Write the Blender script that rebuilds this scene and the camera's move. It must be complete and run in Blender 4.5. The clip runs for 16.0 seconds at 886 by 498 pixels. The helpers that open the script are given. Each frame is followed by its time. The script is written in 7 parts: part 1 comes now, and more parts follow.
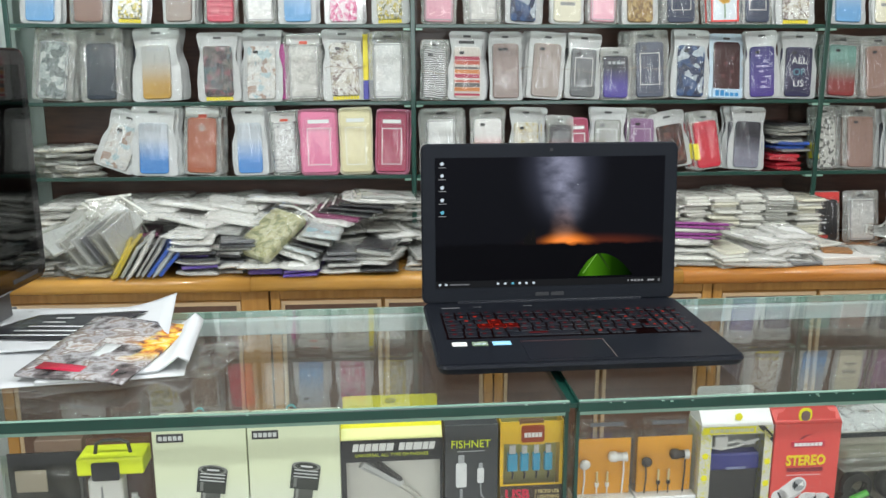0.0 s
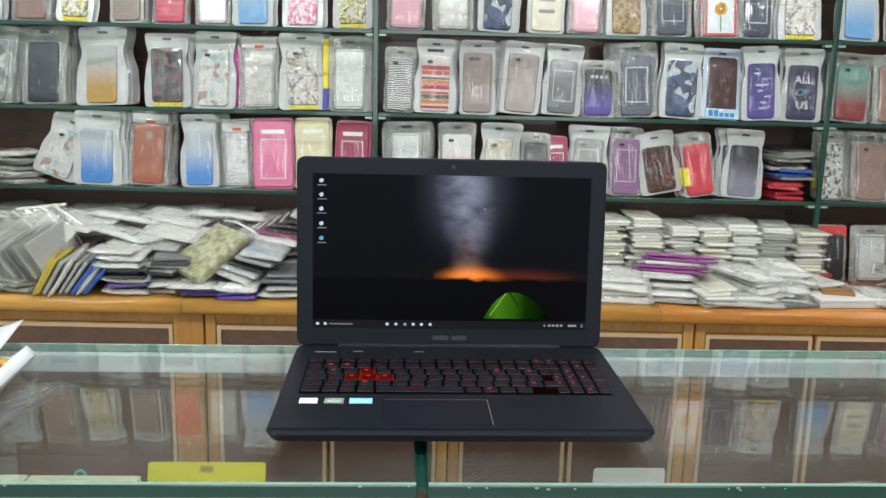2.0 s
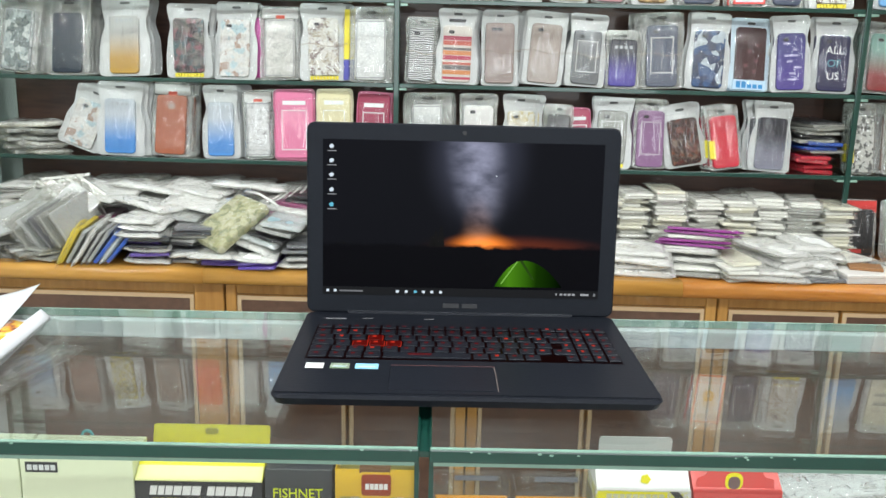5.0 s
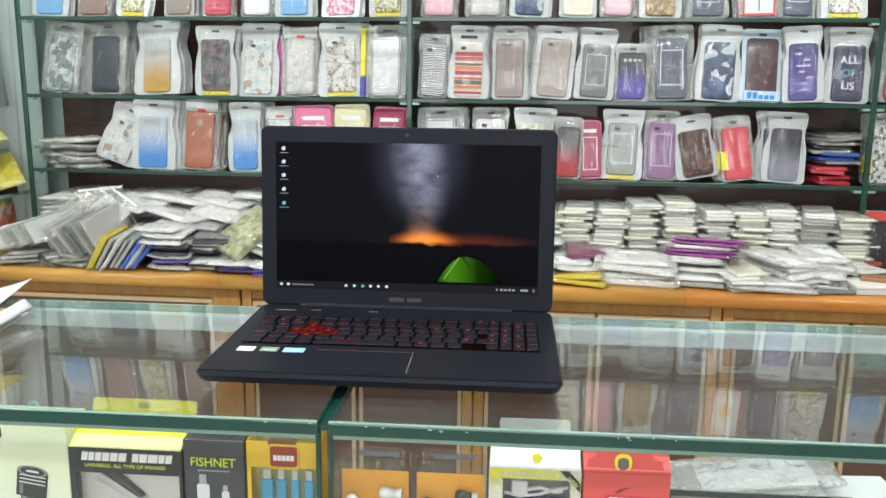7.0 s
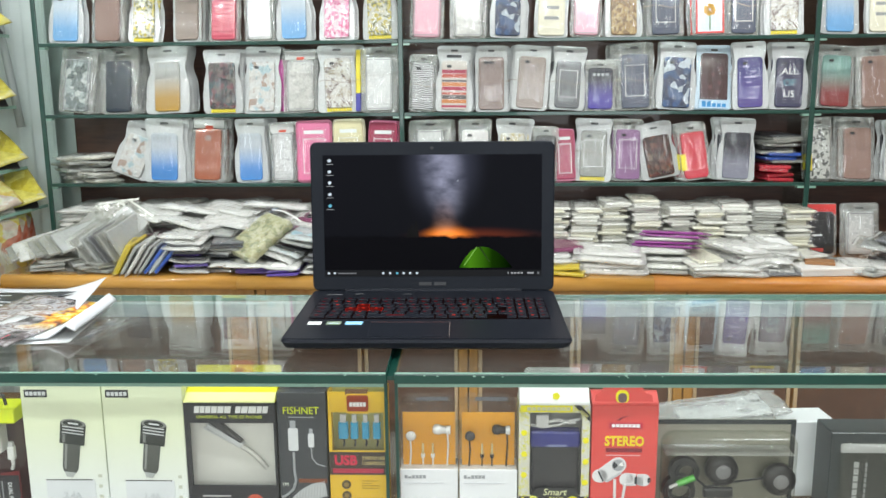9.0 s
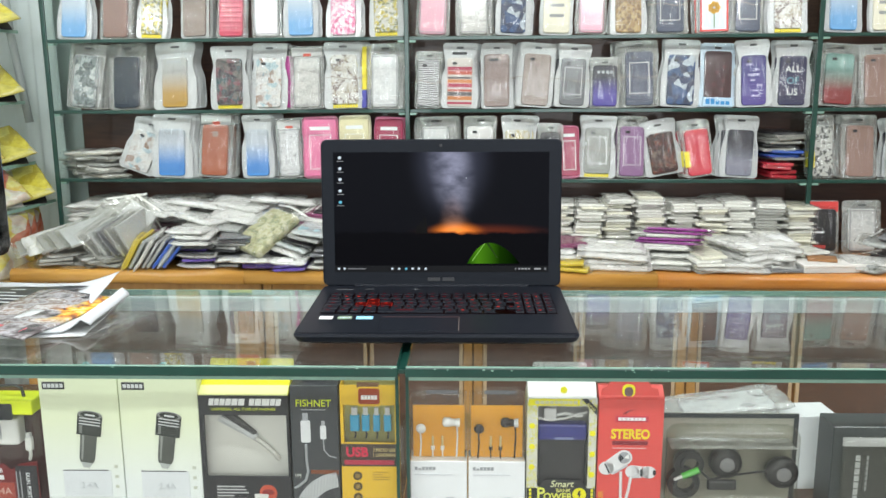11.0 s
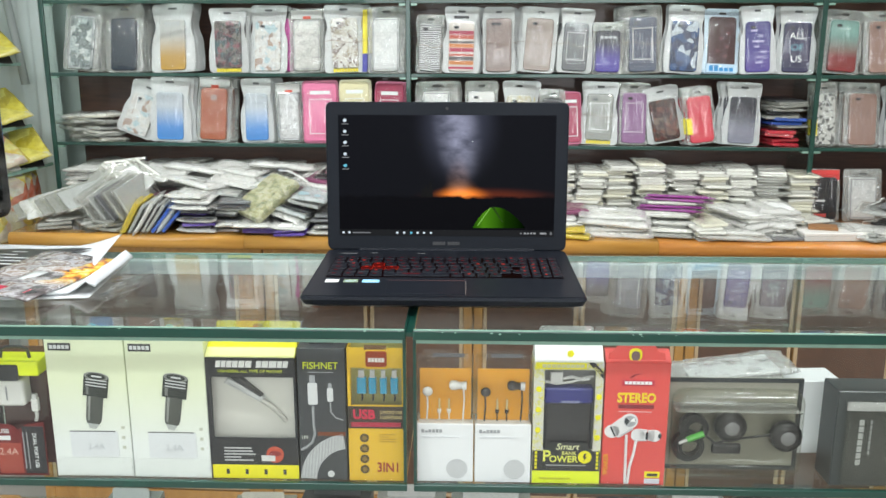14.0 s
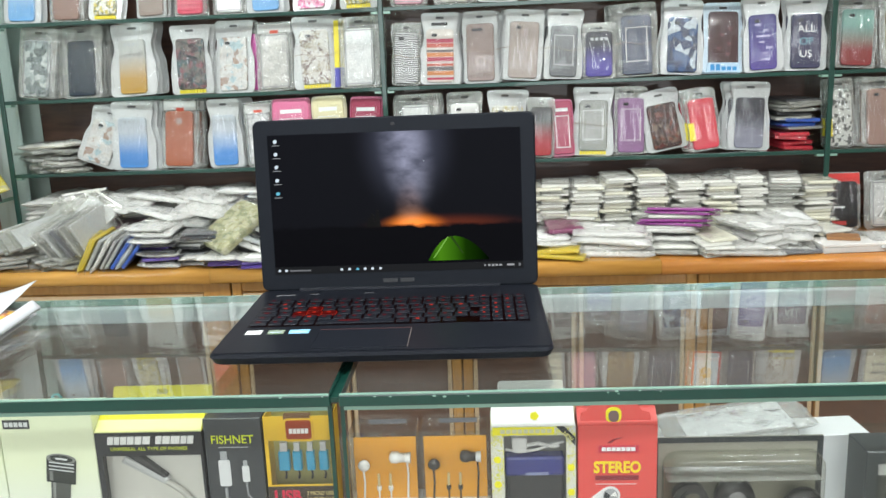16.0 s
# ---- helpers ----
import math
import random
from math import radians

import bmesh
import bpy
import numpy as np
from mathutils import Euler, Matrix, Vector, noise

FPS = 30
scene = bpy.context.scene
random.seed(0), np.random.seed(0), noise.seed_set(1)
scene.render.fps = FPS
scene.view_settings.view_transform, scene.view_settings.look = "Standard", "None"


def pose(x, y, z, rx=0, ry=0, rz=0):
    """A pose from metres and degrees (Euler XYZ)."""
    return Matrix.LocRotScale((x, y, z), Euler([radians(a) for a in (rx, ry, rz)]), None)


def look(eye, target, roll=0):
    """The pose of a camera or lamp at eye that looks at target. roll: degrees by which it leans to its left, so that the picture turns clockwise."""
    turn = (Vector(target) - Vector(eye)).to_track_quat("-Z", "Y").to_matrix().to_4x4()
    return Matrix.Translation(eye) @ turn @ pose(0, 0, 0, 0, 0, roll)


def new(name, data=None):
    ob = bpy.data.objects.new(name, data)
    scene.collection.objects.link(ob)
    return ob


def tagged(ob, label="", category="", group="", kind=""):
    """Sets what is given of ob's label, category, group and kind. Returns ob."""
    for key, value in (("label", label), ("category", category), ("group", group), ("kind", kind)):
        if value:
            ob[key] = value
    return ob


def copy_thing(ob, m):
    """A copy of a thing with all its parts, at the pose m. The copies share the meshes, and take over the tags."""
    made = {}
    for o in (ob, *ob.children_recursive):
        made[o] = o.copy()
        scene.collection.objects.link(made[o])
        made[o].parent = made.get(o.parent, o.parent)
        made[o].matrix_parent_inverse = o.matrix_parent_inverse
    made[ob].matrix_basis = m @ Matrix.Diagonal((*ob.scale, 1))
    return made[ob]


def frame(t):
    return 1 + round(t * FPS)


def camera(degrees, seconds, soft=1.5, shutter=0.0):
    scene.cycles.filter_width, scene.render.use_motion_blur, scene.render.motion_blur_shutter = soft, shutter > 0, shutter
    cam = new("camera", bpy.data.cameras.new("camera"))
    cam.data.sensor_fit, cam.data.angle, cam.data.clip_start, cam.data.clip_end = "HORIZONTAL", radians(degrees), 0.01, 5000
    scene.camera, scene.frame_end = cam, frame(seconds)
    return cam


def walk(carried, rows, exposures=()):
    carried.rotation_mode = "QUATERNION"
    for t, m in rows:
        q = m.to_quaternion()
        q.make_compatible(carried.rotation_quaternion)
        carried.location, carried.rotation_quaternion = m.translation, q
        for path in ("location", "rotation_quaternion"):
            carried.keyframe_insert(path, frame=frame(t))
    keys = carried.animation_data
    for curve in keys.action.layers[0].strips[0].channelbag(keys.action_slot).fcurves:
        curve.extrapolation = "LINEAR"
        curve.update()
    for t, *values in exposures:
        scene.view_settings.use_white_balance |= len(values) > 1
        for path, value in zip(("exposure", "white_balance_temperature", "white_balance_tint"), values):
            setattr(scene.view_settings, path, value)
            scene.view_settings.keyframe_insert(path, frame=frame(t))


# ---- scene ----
cam = camera(55.1, 16.0)
PATH = [
    (0, (-0.201, -0.889, 1.373), (-0.082, 1.06, 0.942), -0.1),
    (0.5, (-0.034, -0.864, 1.354), (0.032, 1.09, 0.931), -0.5),
    (1, (0.023, -0.824, 1.337), (0.032, 1.132, 0.92), -0.9),
    (1.5, (0.025, -0.753, 1.351), (-0.009, 1.205, 0.944), -0.1),
    (2, (0.001, -0.703, 1.352), (0.036, 1.258, 0.962), 1.4),
    (2.5, (-0.01, -0.689, 1.34), (0.011, 1.27, 0.942), 2.4),
    (3, (-0.002, -0.687, 1.335), (-0.01, 1.266, 0.904), 2.6),
    (5.5, (0.046, -0.705, 1.341), (-0.002, 1.245, 0.897), 0.9),
    (6, (0.12, -0.723, 1.343), (0.039, 1.231, 0.924), 0.8),
    (6.5, (0.174, -0.724, 1.318), (0.059, 1.233, 0.923), 1.3),
    (7, (0.194, -0.743, 1.32), (-0.021, 1.206, 0.926), 0.6),
    (7.5, (0.199, -0.756, 1.334), (-0.105, 1.183, 0.952), 0.9),
    (8, (0.171, -0.827, 1.346), (-0.135, 1.119, 1.001), 0.8),
    (8.5, (0.122, -0.933, 1.347), (-0.116, 1.023, 1.002), 0.2),
    (9, (0.126, -0.983, 1.343), (0.005, 0.977, 0.965), -0.5),
    (9.5, (0.133, -0.998, 1.35), (0.049, 0.962, 0.96), -0.8),
    (10, (0.12, -0.998, 1.349), (0.0, 0.96, 0.962), -1.1),
    (12.5, (0.111, -1.012, 1.346), (0.005, 0.945, 0.943), 0.4),
    (13, (0.096, -1.01, 1.343), (-0.013, 0.942, 0.921), -0.3),
    (13.5, (0.094, -1.009, 1.342), (-0.018, 0.937, 0.896), -0.3),
    (14, (0.098, -1.0, 1.34), (-0.011, 0.943, 0.879), 0.1),
    (14.5, (0.118, -0.965, 1.342), (0.008, 0.979, 0.882), 0.3),
    (15, (0.157, -0.864, 1.346), (0.034, 1.079, 0.889), -0.4),
    (15.5, (0.187, -0.819, 1.334), (0.044, 1.128, 0.897), -2.1),
    (16, (0.182, -0.805, 1.325), (0.024, 1.142, 0.897), -2.3),
]
walk(cam, [(t, look(eye, target, roll)) for t, eye, target, roll in PATH],
     [(0, -0.03), (2.0, -0.05), (3.0, 0.22), (9.0, 0.2), (16.0, 0.22)])

# ---- light ----
def area_lamp(name, at, target, sx, sy, watts, colour):
    d = bpy.data.lights.new(name, "AREA")
    d.shape, d.size, d.size_y, d.energy, d.color = "RECTANGLE", sx, sy, watts, colour
    ob = new(name, d)
    ob.matrix_world = look(at, target)
    return ob


world = bpy.data.worlds.new("shop_world")
scene.world = world
world.use_nodes = True
world.node_tree.nodes["Background"].inputs[0].default_value = (0.9, 0.95, 1.0, 1)
world.node_tree.nodes["Background"].inputs[1].default_value = 0.3
COOL = (0.935, 0.985, 1.0)
for lx, ly, watts in ((-1.0, -0.55, 31), (0.9, -0.55, 33), (-1.0, 1.0, 11), (0.9, 1.0, 12)):
    area_lamp("tube_light", (lx, ly, 2.56), (lx, ly + 0.001, 0), 1.2, 0.05, watts, COOL)
# unseen fill lamp, added in front to brighten boxes, cabinet and packs
area_lamp("entrance_light", (0.3, -2.9, 1.8), (0.2, 1.0, 1.0), 2.4, 1.6, 46, (0.945, 0.99, 1.01))


# ---- materials ----
class Nodes:
    def __init__(self, name):
        self.mat = bpy.data.materials.new(name)
        self.mat.use_nodes = True
        self.nt = self.mat.node_tree
        self.b = self.nt.nodes["Principled BSDF"]
        self.out = self.nt.nodes["Material Output"]

    def n(self, kind, **values):
        node = self.nt.nodes.new(kind)
        for k, v in values.items():
            node.inputs[k.replace("_", " ")].default_value = v
        return node

    def link(self, a, b):
        self.nt.links.new(a, b)

    def coords(self, which="Object"):
        return self.nt.nodes.new("ShaderNodeTexCoord").outputs[which]

    def ramp(self, fac, stops):
        r = self.nt.nodes.new("ShaderNodeValToRGB")
        e = r.color_ramp.elements
        while len(e) < len(stops):
            e.new(0.5)
        for el, (p, c) in zip(e, stops):
            el.position, el.color = p, (*c, 1)
        self.link(fac, r.inputs[0])
        return r.outputs[0]

    def gloss_share(self, base, normal=None):
        """How much of the light is mirrored: little face on, all of it at grazing angles."""
        w = self.n("ShaderNodeLayerWeight", Blend=0.5)
        if normal is not None:
            self.link(normal, w.inputs["Normal"])
        p, q = self.n("ShaderNodeMath"), self.n("ShaderNodeMath")
        p.operation, p.inputs[1].default_value = "POWER", 5.0
        q.operation, q.inputs[1].default_value, q.inputs[2].default_value = "MULTIPLY_ADD", 1 - base, base
        self.link(w.outputs["Facing"], p.inputs[0]), self.link(p.outputs[0], q.inputs[0])
        return q.outputs[0]

    def bump(self, height, strength, distance=0.002):
        b = self.n("ShaderNodeBump", Strength=strength, Distance=distance)
        self.link(height, b.inputs["Height"])
        return b.outputs[0]


def mottled(name, colour, rough=0.5, scale=60, vary=0.2, bump=0.15, metal=0.0, coat=0.0, spread=0.0):
    """A surface of one colour with large stains and fine grain."""
    m = Nodes(name)
    co = m.coords()
    big = m.n("ShaderNodeTexNoise", Scale=scale * 0.15, Detail=4.0)
    fine = m.n("ShaderNodeTexNoise", Scale=scale, Detail=6.0)
    m.link(co, big.inputs["Vector"]), m.link(co, fine.inputs["Vector"])
    mix = m.n("ShaderNodeMath")
    mix.operation = "ADD"
    m.link(big.outputs["Fac"], mix.inputs[0]), m.link(fine.outputs["Fac"], mix.inputs[1])
    lo = tuple(c * (1 - vary) for c in colour)
    hi = tuple(min(1, c * (1 + vary)) for c in colour)
    half = m.n("ShaderNodeMath")
    half.operation, half.inputs[1].default_value = "MULTIPLY", 0.5
    m.link(mix.outputs[0], half.inputs[0])
    col = m.ramp(half.outputs[0], [(0.0, lo), (1.0, hi)])
    if spread:
        info = m.nt.nodes.new("ShaderNodeObjectInfo")
        hsv = m.n("ShaderNodeHueSaturation")
        v = m.n("ShaderNodeMapRange")
        v.inputs["To Min"].default_value, v.inputs["To Max"].default_value = 1 - spread, 1 + spread
        m.link(info.outputs["Random"], v.inputs["Value"]), m.link(v.outputs[0], hsv.inputs["Value"])
        m.link(col, hsv.inputs["Color"])
        col = hsv.outputs[0]
    m.link(col, m.b.inputs["Base Color"])
    m.b.inputs["Roughness"].default_value, m.b.inputs["Metallic"].default_value = rough, metal
    m.b.inputs["Coat Weight"].default_value = coat
    if bump:
        m.link(m.bump(fine.outputs["Fac"], bump), m.b.inputs["Normal"])
    return m.mat


CACHE = {}


def paint(r, g, b, rough=0.45, coat=0.0):
    """Printed card or moulded plastic of a colour."""
    key = (r, g, b, rough, coat)
    if key not in CACHE:
        CACHE[key] = mottled("print", (r, g, b), rough, 140, 0.12, 0.06, 0.0, coat)
    return CACHE[key]


def gradient(low, high, rough=0.3):
    """A printed case that fades from a low to a high colour along its height."""
    key = (low, high, rough)
    if key not in CACHE:
        m = Nodes("fade_print")
        sep = m.nt.nodes.new("ShaderNodeSeparateXYZ")
        m.link(m.coords("Generated"), sep.inputs[0])
        m.link(m.ramp(sep.outputs[2], [(0.25, low), (0.7, high)]), m.b.inputs["Base Color"])
        m.b.inputs["Roughness"].default_value = rough
        CACHE[key] = m.mat
    return CACHE[key]


def picture(colours, scale=30, rough=0.3, distort=1.0):
    """A printed picture made of coloured patches."""
    key = (tuple(colours), scale, distort)
    if key not in CACHE:
        m = Nodes("patch_print")
        nz = m.n("ShaderNodeTexNoise", Scale=scale * 3, Detail=4.0)
        co = m.coords()
        m.link(co, nz.inputs["Vector"])
        shift = m.nt.nodes.new("ShaderNodeVectorMath")
        shift.operation = "MULTIPLY_ADD"
        shift.inputs[1].default_value = [0.016 * distort] * 3
        m.link(nz.outputs["Color"], shift.inputs[0]), m.link(co, shift.inputs[2])
        vo = m.n("ShaderNodeTexVoronoi", Scale=scale * 3.2)
        m.link(shift.outputs[0], vo.inputs["Vector"])
        one = m.nt.nodes.new("ShaderNodeSeparateColor")
        m.link(vo.outputs["Color"], one.inputs[0])
        k = len(colours)
        r = m.ramp(one.outputs[0], [(i / k, c) for i, c in enumerate(colours)])
        m.nt.nodes["Color Ramp"].color_ramp.interpolation = "CONSTANT"
        swirl = m.n("ShaderNodeTexNoise", Scale=scale * 2.2, Detail=6.0, Distortion=1.6)
        m.link(co, swirl.inputs["Vector"])
        soft = m.nt.nodes.new("ShaderNodeValToRGB")
        while len(soft.color_ramp.elements) < k:
            soft.color_ramp.elements.new(0.5)
        for i, c in enumerate(colours):
            soft.color_ramp.elements[i].position, soft.color_ramp.elements[i].color = 0.32 + 0.36 * i / max(1, k - 1), (*c, 1)
        m.link(swirl.outputs["Fac"], soft.inputs[0])
        blend = m.nt.nodes.new("ShaderNodeMix")
        blend.data_type = "RGBA"
        blend.inputs[0].default_value = 0.30
        m.link(r, blend.inputs[6]), m.link(soft.outputs[0], blend.inputs[7])
        r = blend.outputs[2]
        fine = m.n("ShaderNodeTexNoise", Scale=scale * 9, Detail=3.0)
        m.link(co, fine.inputs["Vector"])
        mixc = m.nt.nodes.new("ShaderNodeMix")
        mixc.data_type, mixc.blend_type = "RGBA", "MULTIPLY"
        mixc.inputs[0].default_value = 0.5
        m.link(r, mixc.inputs[6]), m.link(m.ramp(fine.outputs["Fac"], [(0.35, (0.55, 0.55, 0.55)), (0.65, (1, 1, 1))]), mixc.inputs[7])
        m.link(mixc.outputs[2], m.b.inputs["Base Color"])
        m.b.inputs["Roughness"].default_value = rough
        CACHE[key] = m.mat
    return CACHE[key]


def zigzag(a, b, scale=50, bend=3.0):
    m = Nodes("wave_print")
    w = m.n("ShaderNodeTexWave", Scale=scale, Distortion=bend, Detail=1.0)
    w.bands_direction = "Z"
    m.link(m.coords(), w.inputs["Vector"])
    r = m.ramp(w.outputs["Fac"], [(0.45, a), (0.55, b)])
    m.link(r, m.b.inputs["Base Color"])
    m.b.inputs["Roughness"].default_value = 0.3
    return m.mat


def film(name, cover=0.12, tint=(0.9, 0.92, 0.9), scale=38, rough=0.12, strength=0.9, shine=0.075, creases=0.0, upright=0.35):
    """Crinkled clear plastic film: mostly see-through, with sharp wrinkled highlights along its creases."""
    m = Nodes(name)
    co = m.coords()
    info = m.nt.nodes.new("ShaderNodeObjectInfo")
    add = m.nt.nodes.new("ShaderNodeVectorMath")
    m.link(co, add.inputs[0]), m.link(info.outputs["Random"], add.inputs[1])
    mp = m.nt.nodes.new("ShaderNodeMapping")
    mp.inputs["Scale"].default_value = (1.0, 1.0, upright)
    m.link(add.outputs[0], mp.inputs[0])
    nz = m.n("ShaderNodeTexNoise", Scale=scale, Detail=3.0, Distortion=0.6)
    m.link(mp.outputs[0], nz.inputs["Vector"])
    normal = m.bump(nz.outputs["Fac"], strength, 0.02)
    if creases:
        fold = m.n("ShaderNodeTexNoise", Scale=scale * 1.1, Detail=1.5, Distortion=1.2)
        m.link(mp.outputs[0], fold.inputs["Vector"])
        mid, away, ridge = m.n("ShaderNodeMath"), m.n("ShaderNodeMath"), m.nt.nodes.new("ShaderNodeMapRange")
        mid.operation, mid.inputs[1].default_value, away.operation = "SUBTRACT", 0.5, "ABSOLUTE"
        ridge.inputs["From Min"].default_value, ridge.inputs["From Max"].default_value = 0.055, 0.0
        m.link(fold.outputs["Fac"], mid.inputs[0]), m.link(mid.outputs[0], away.inputs[0]), m.link(away.outputs[0], ridge.inputs["Value"])
        pleat = m.n("ShaderNodeBump", Strength=1.0, Distance=creases)
        m.link(ridge.outputs[0], pleat.inputs["Height"]), m.link(normal, pleat.inputs["Normal"])
        normal = pleat.outputs[0]
    clear = m.n("ShaderNodeBsdfTransparent", Color=(*tint, 1))
    milk = m.n("ShaderNodeBsdfDiffuse", Color=(0.80, 0.80, 0.77, 1))
    gloss = m.n("ShaderNodeBsdfGlossy", Color=(1, 1, 1, 1), Roughness=rough)
    m.link(normal, gloss.inputs["Normal"])
    one, two = m.n("ShaderNodeMixShader", Fac=cover), m.nt.nodes.new("ShaderNodeMixShader")
    m.link(clear.outputs[0], one.inputs[1]), m.link(milk.outputs[0], one.inputs[2])
    m.link(m.gloss_share(shine, normal), two.inputs[0]), m.link(one.outputs[0], two.inputs[1]), m.link(gloss.outputs[0], two.inputs[2])
    m.link(two.outputs[0], m.out.inputs["Surface"])
    return m.mat


def glass(name, tint, ior=1.5, rough=0.0, dust_haze=0.0):
    """A flat clear pane: tinted, with mirror gloss that grows at grazing angles."""
    m = Nodes(name)
    clear = m.n("ShaderNodeBsdfTransparent", Color=(*tint, 1))
    gloss = m.n("ShaderNodeBsdfGlossy", Color=(0.98, 1, 0.99, 1), Roughness=rough)
    nz = m.n("ShaderNodeTexNoise", Scale=3.0, Detail=2.0)
    m.link(m.coords(), nz.inputs["Vector"])
    m.link(m.bump(nz.outputs["Fac"], 0.02, 0.01), gloss.inputs["Normal"])
    # white veil: dust, and hazy reflection put into the colour
    if dust_haze:
        haze_noise = m.n("ShaderNodeTexNoise", Scale=9.0, Detail=6.0)
        m.link(m.coords(), haze_noise.inputs["Vector"])
        veil, haze_white = m.nt.nodes.new("ShaderNodeMixShader"), m.n("ShaderNodeBsdfDiffuse", Color=(0.62, 0.64, 0.62, 1))
        amount = m.nt.nodes.new("ShaderNodeMapRange")
        amount.inputs["From Min"].default_value, amount.inputs["From Max"].default_value = 0.3, 0.7
        amount.inputs["To Min"].default_value, amount.inputs["To Max"].default_value = dust_haze * 0.5, dust_haze * 1.5
        m.link(haze_noise.outputs["Fac"], amount.inputs["Value"]), m.link(amount.outputs[0], veil.inputs[0])
        m.link(clear.outputs[0], veil.inputs[1]), m.link(haze_white.outputs[0], veil.inputs[2])
        clear = veil
    mix = m.nt.nodes.new("ShaderNodeMixShader")
    m.link(m.gloss_share(((ior - 1) / (ior + 1)) ** 2), mix.inputs[0]), m.link(clear.outputs[0], mix.inputs[1]), m.link(gloss.outputs[0], mix.inputs[2])
    m.link(mix.outputs[0], m.out.inputs["Surface"])
    return m.mat


def emit(name, colour, strength):
    m = Nodes(name)
    m.b.inputs["Base Color"].default_value = (0, 0, 0, 1)
    m.b.inputs["Emission Color"].default_value = (*colour, 1)
    m.b.inputs["Emission Strength"].default_value = strength
    m.b.inputs["Roughness"].default_value = 0.33
    m.b.inputs["Specular IOR Level"].default_value = 0.05
    return m.mat


def wood(name, dark, light, scale=6.0, rough=0.3, along="X", coat=0.3):
    m = Nodes(name)
    mp = m.nt.nodes.new("ShaderNodeMapping")
    mp.inputs["Scale"].default_value = (0.12, 1, 1) if along == "X" else (1, 1, 0.12)
    m.link(m.coords(), mp.inputs[0])
    big = m.n("ShaderNodeTexNoise", Scale=scale, Detail=3.0, Distortion=0.8)
    grain = m.n("ShaderNodeTexNoise", Scale=scale * 14, Detail=5.0)
    m.link(mp.outputs[0], big.inputs["Vector"]), m.link(mp.outputs[0], grain.inputs["Vector"])
    mix = m.n("ShaderNodeMath")
    mix.operation = "ADD"
    half = m.n("ShaderNodeMath")
    half.operation, half.inputs[1].default_value = "MULTIPLY", 0.5
    m.link(big.outputs["Fac"], mix.inputs[0]), m.link(grain.outputs["Fac"], mix.inputs[1])
    m.link(mix.outputs[0], half.inputs[0])
    m.link(m.ramp(half.outputs[0], [(0.32, dark), (0.68, light)]), m.b.inputs["Base Color"])
    m.b.inputs["Roughness"].default_value, m.b.inputs["Coat Weight"].default_value = rough, coat
    m.link(m.bump(grain.outputs["Fac"], 0.1, 0.001), m.b.inputs["Normal"])
    return m.mat


GLASS_TOP = glass("counter_glass", (0.885, 0.905, 0.89), 1.9, 0.0, 0.028)
# the upright panes' veil stands in for a milky reflection
GLASS_PANE = glass("pane_glass", (0.985, 0.99, 0.985), 1.22, 0.0, 0.009)
GLASS_SHELF = glass("shelf_glass", (0.90, 0.95, 0.93), 1.4)
EDGE = mottled("green_glass_edge", (0.006, 0.044, 0.032), 0.3, 30, 0.5, 0.05, 0, 0.6)
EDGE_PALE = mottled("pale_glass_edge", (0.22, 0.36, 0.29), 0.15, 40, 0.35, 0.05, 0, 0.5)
ALUMINIUM = mottled("white_aluminium", (0.80, 0.85, 0.89), 0.35, 80, 0.1, 0.05)
LEDGE_WOOD = wood("honey_wood", (0.44, 0.20, 0.035), (0.62, 0.33, 0.075), 5.0, 0.24)
LEDGE_DARK = wood("amber_wood", (0.40, 0.14, 0.022), (0.56, 0.23, 0.045), 5.0, 0.24)
STILE_WOOD = wood("yellow_wood", (0.36, 0.16, 0.03), (0.55, 0.29, 0.075), 6.0, 0.35, "Z")
PANEL_WOOD = mottled("burl_wood", (0.12, 0.063, 0.042), 0.3, 60, 0.75, 0.1, 0, 0.2)
BACK_WOOD = wood("dark_red_wood", (0.035, 0.012, 0.008), (0.09, 0.035, 0.02), 8.0, 0.5)
# walls out of view, darkened so glass and film mirror less light
DIM_WALL = mottled("brown_wall", (0.26, 0.22, 0.19), 0.7, 12, 0.15, 0.1)
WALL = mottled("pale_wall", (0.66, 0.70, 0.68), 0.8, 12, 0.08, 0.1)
CURTAIN = mottled("pale_curtain", (0.50, 0.55, 0.54), 0.7, 14, 0.1, 0.1)
FLOOR = mottled("floor_tile", (0.42, 0.40, 0.37), 0.3, 20, 0.15, 0.05)
CEILING = mottled("ceiling_paint", (0.78, 0.78, 0.76), 0.8, 15, 0.06, 0.1)
FILM = film("clear_film", 0.0, (0.975, 0.98, 0.975), 34, 0.10, 0.35, 0.06, 0.0012, 0.16)
FILM_MILKY = film("milky_film", 0.22, (0.85, 0.86, 0.84), 45, 0.16, 0.8, 0.075, 0.002)
FILM_PILE = film("pile_film", 0.40, (0.99, 0.985, 0.965), 26, 0.12, 0.6, 0.11, 0.003)
FILM_GREY = film("grey_pile_film", 0.05, (0.97, 0.97, 0.95), 14, 0.12, 0.35, 0.07, 0.0015)
FILM_NEAT = film("neat_film", 0.30, (0.995, 0.99, 0.97), 24, 0.08, 0.35, 0.08)
SLEEVE = mottled("white_sleeve", (0.55, 0.56, 0.555), 0.22, 50, 0.08, 0.5, 0, 0.3, 0.06)
SLEEVE_GREY = mottled("grey_sleeve", (0.48, 0.49, 0.48), 0.2, 50, 0.15, 0.6, 0, 0.4, 0.12)
DARK = paint(0.012, 0.012, 0.014, 0.5)
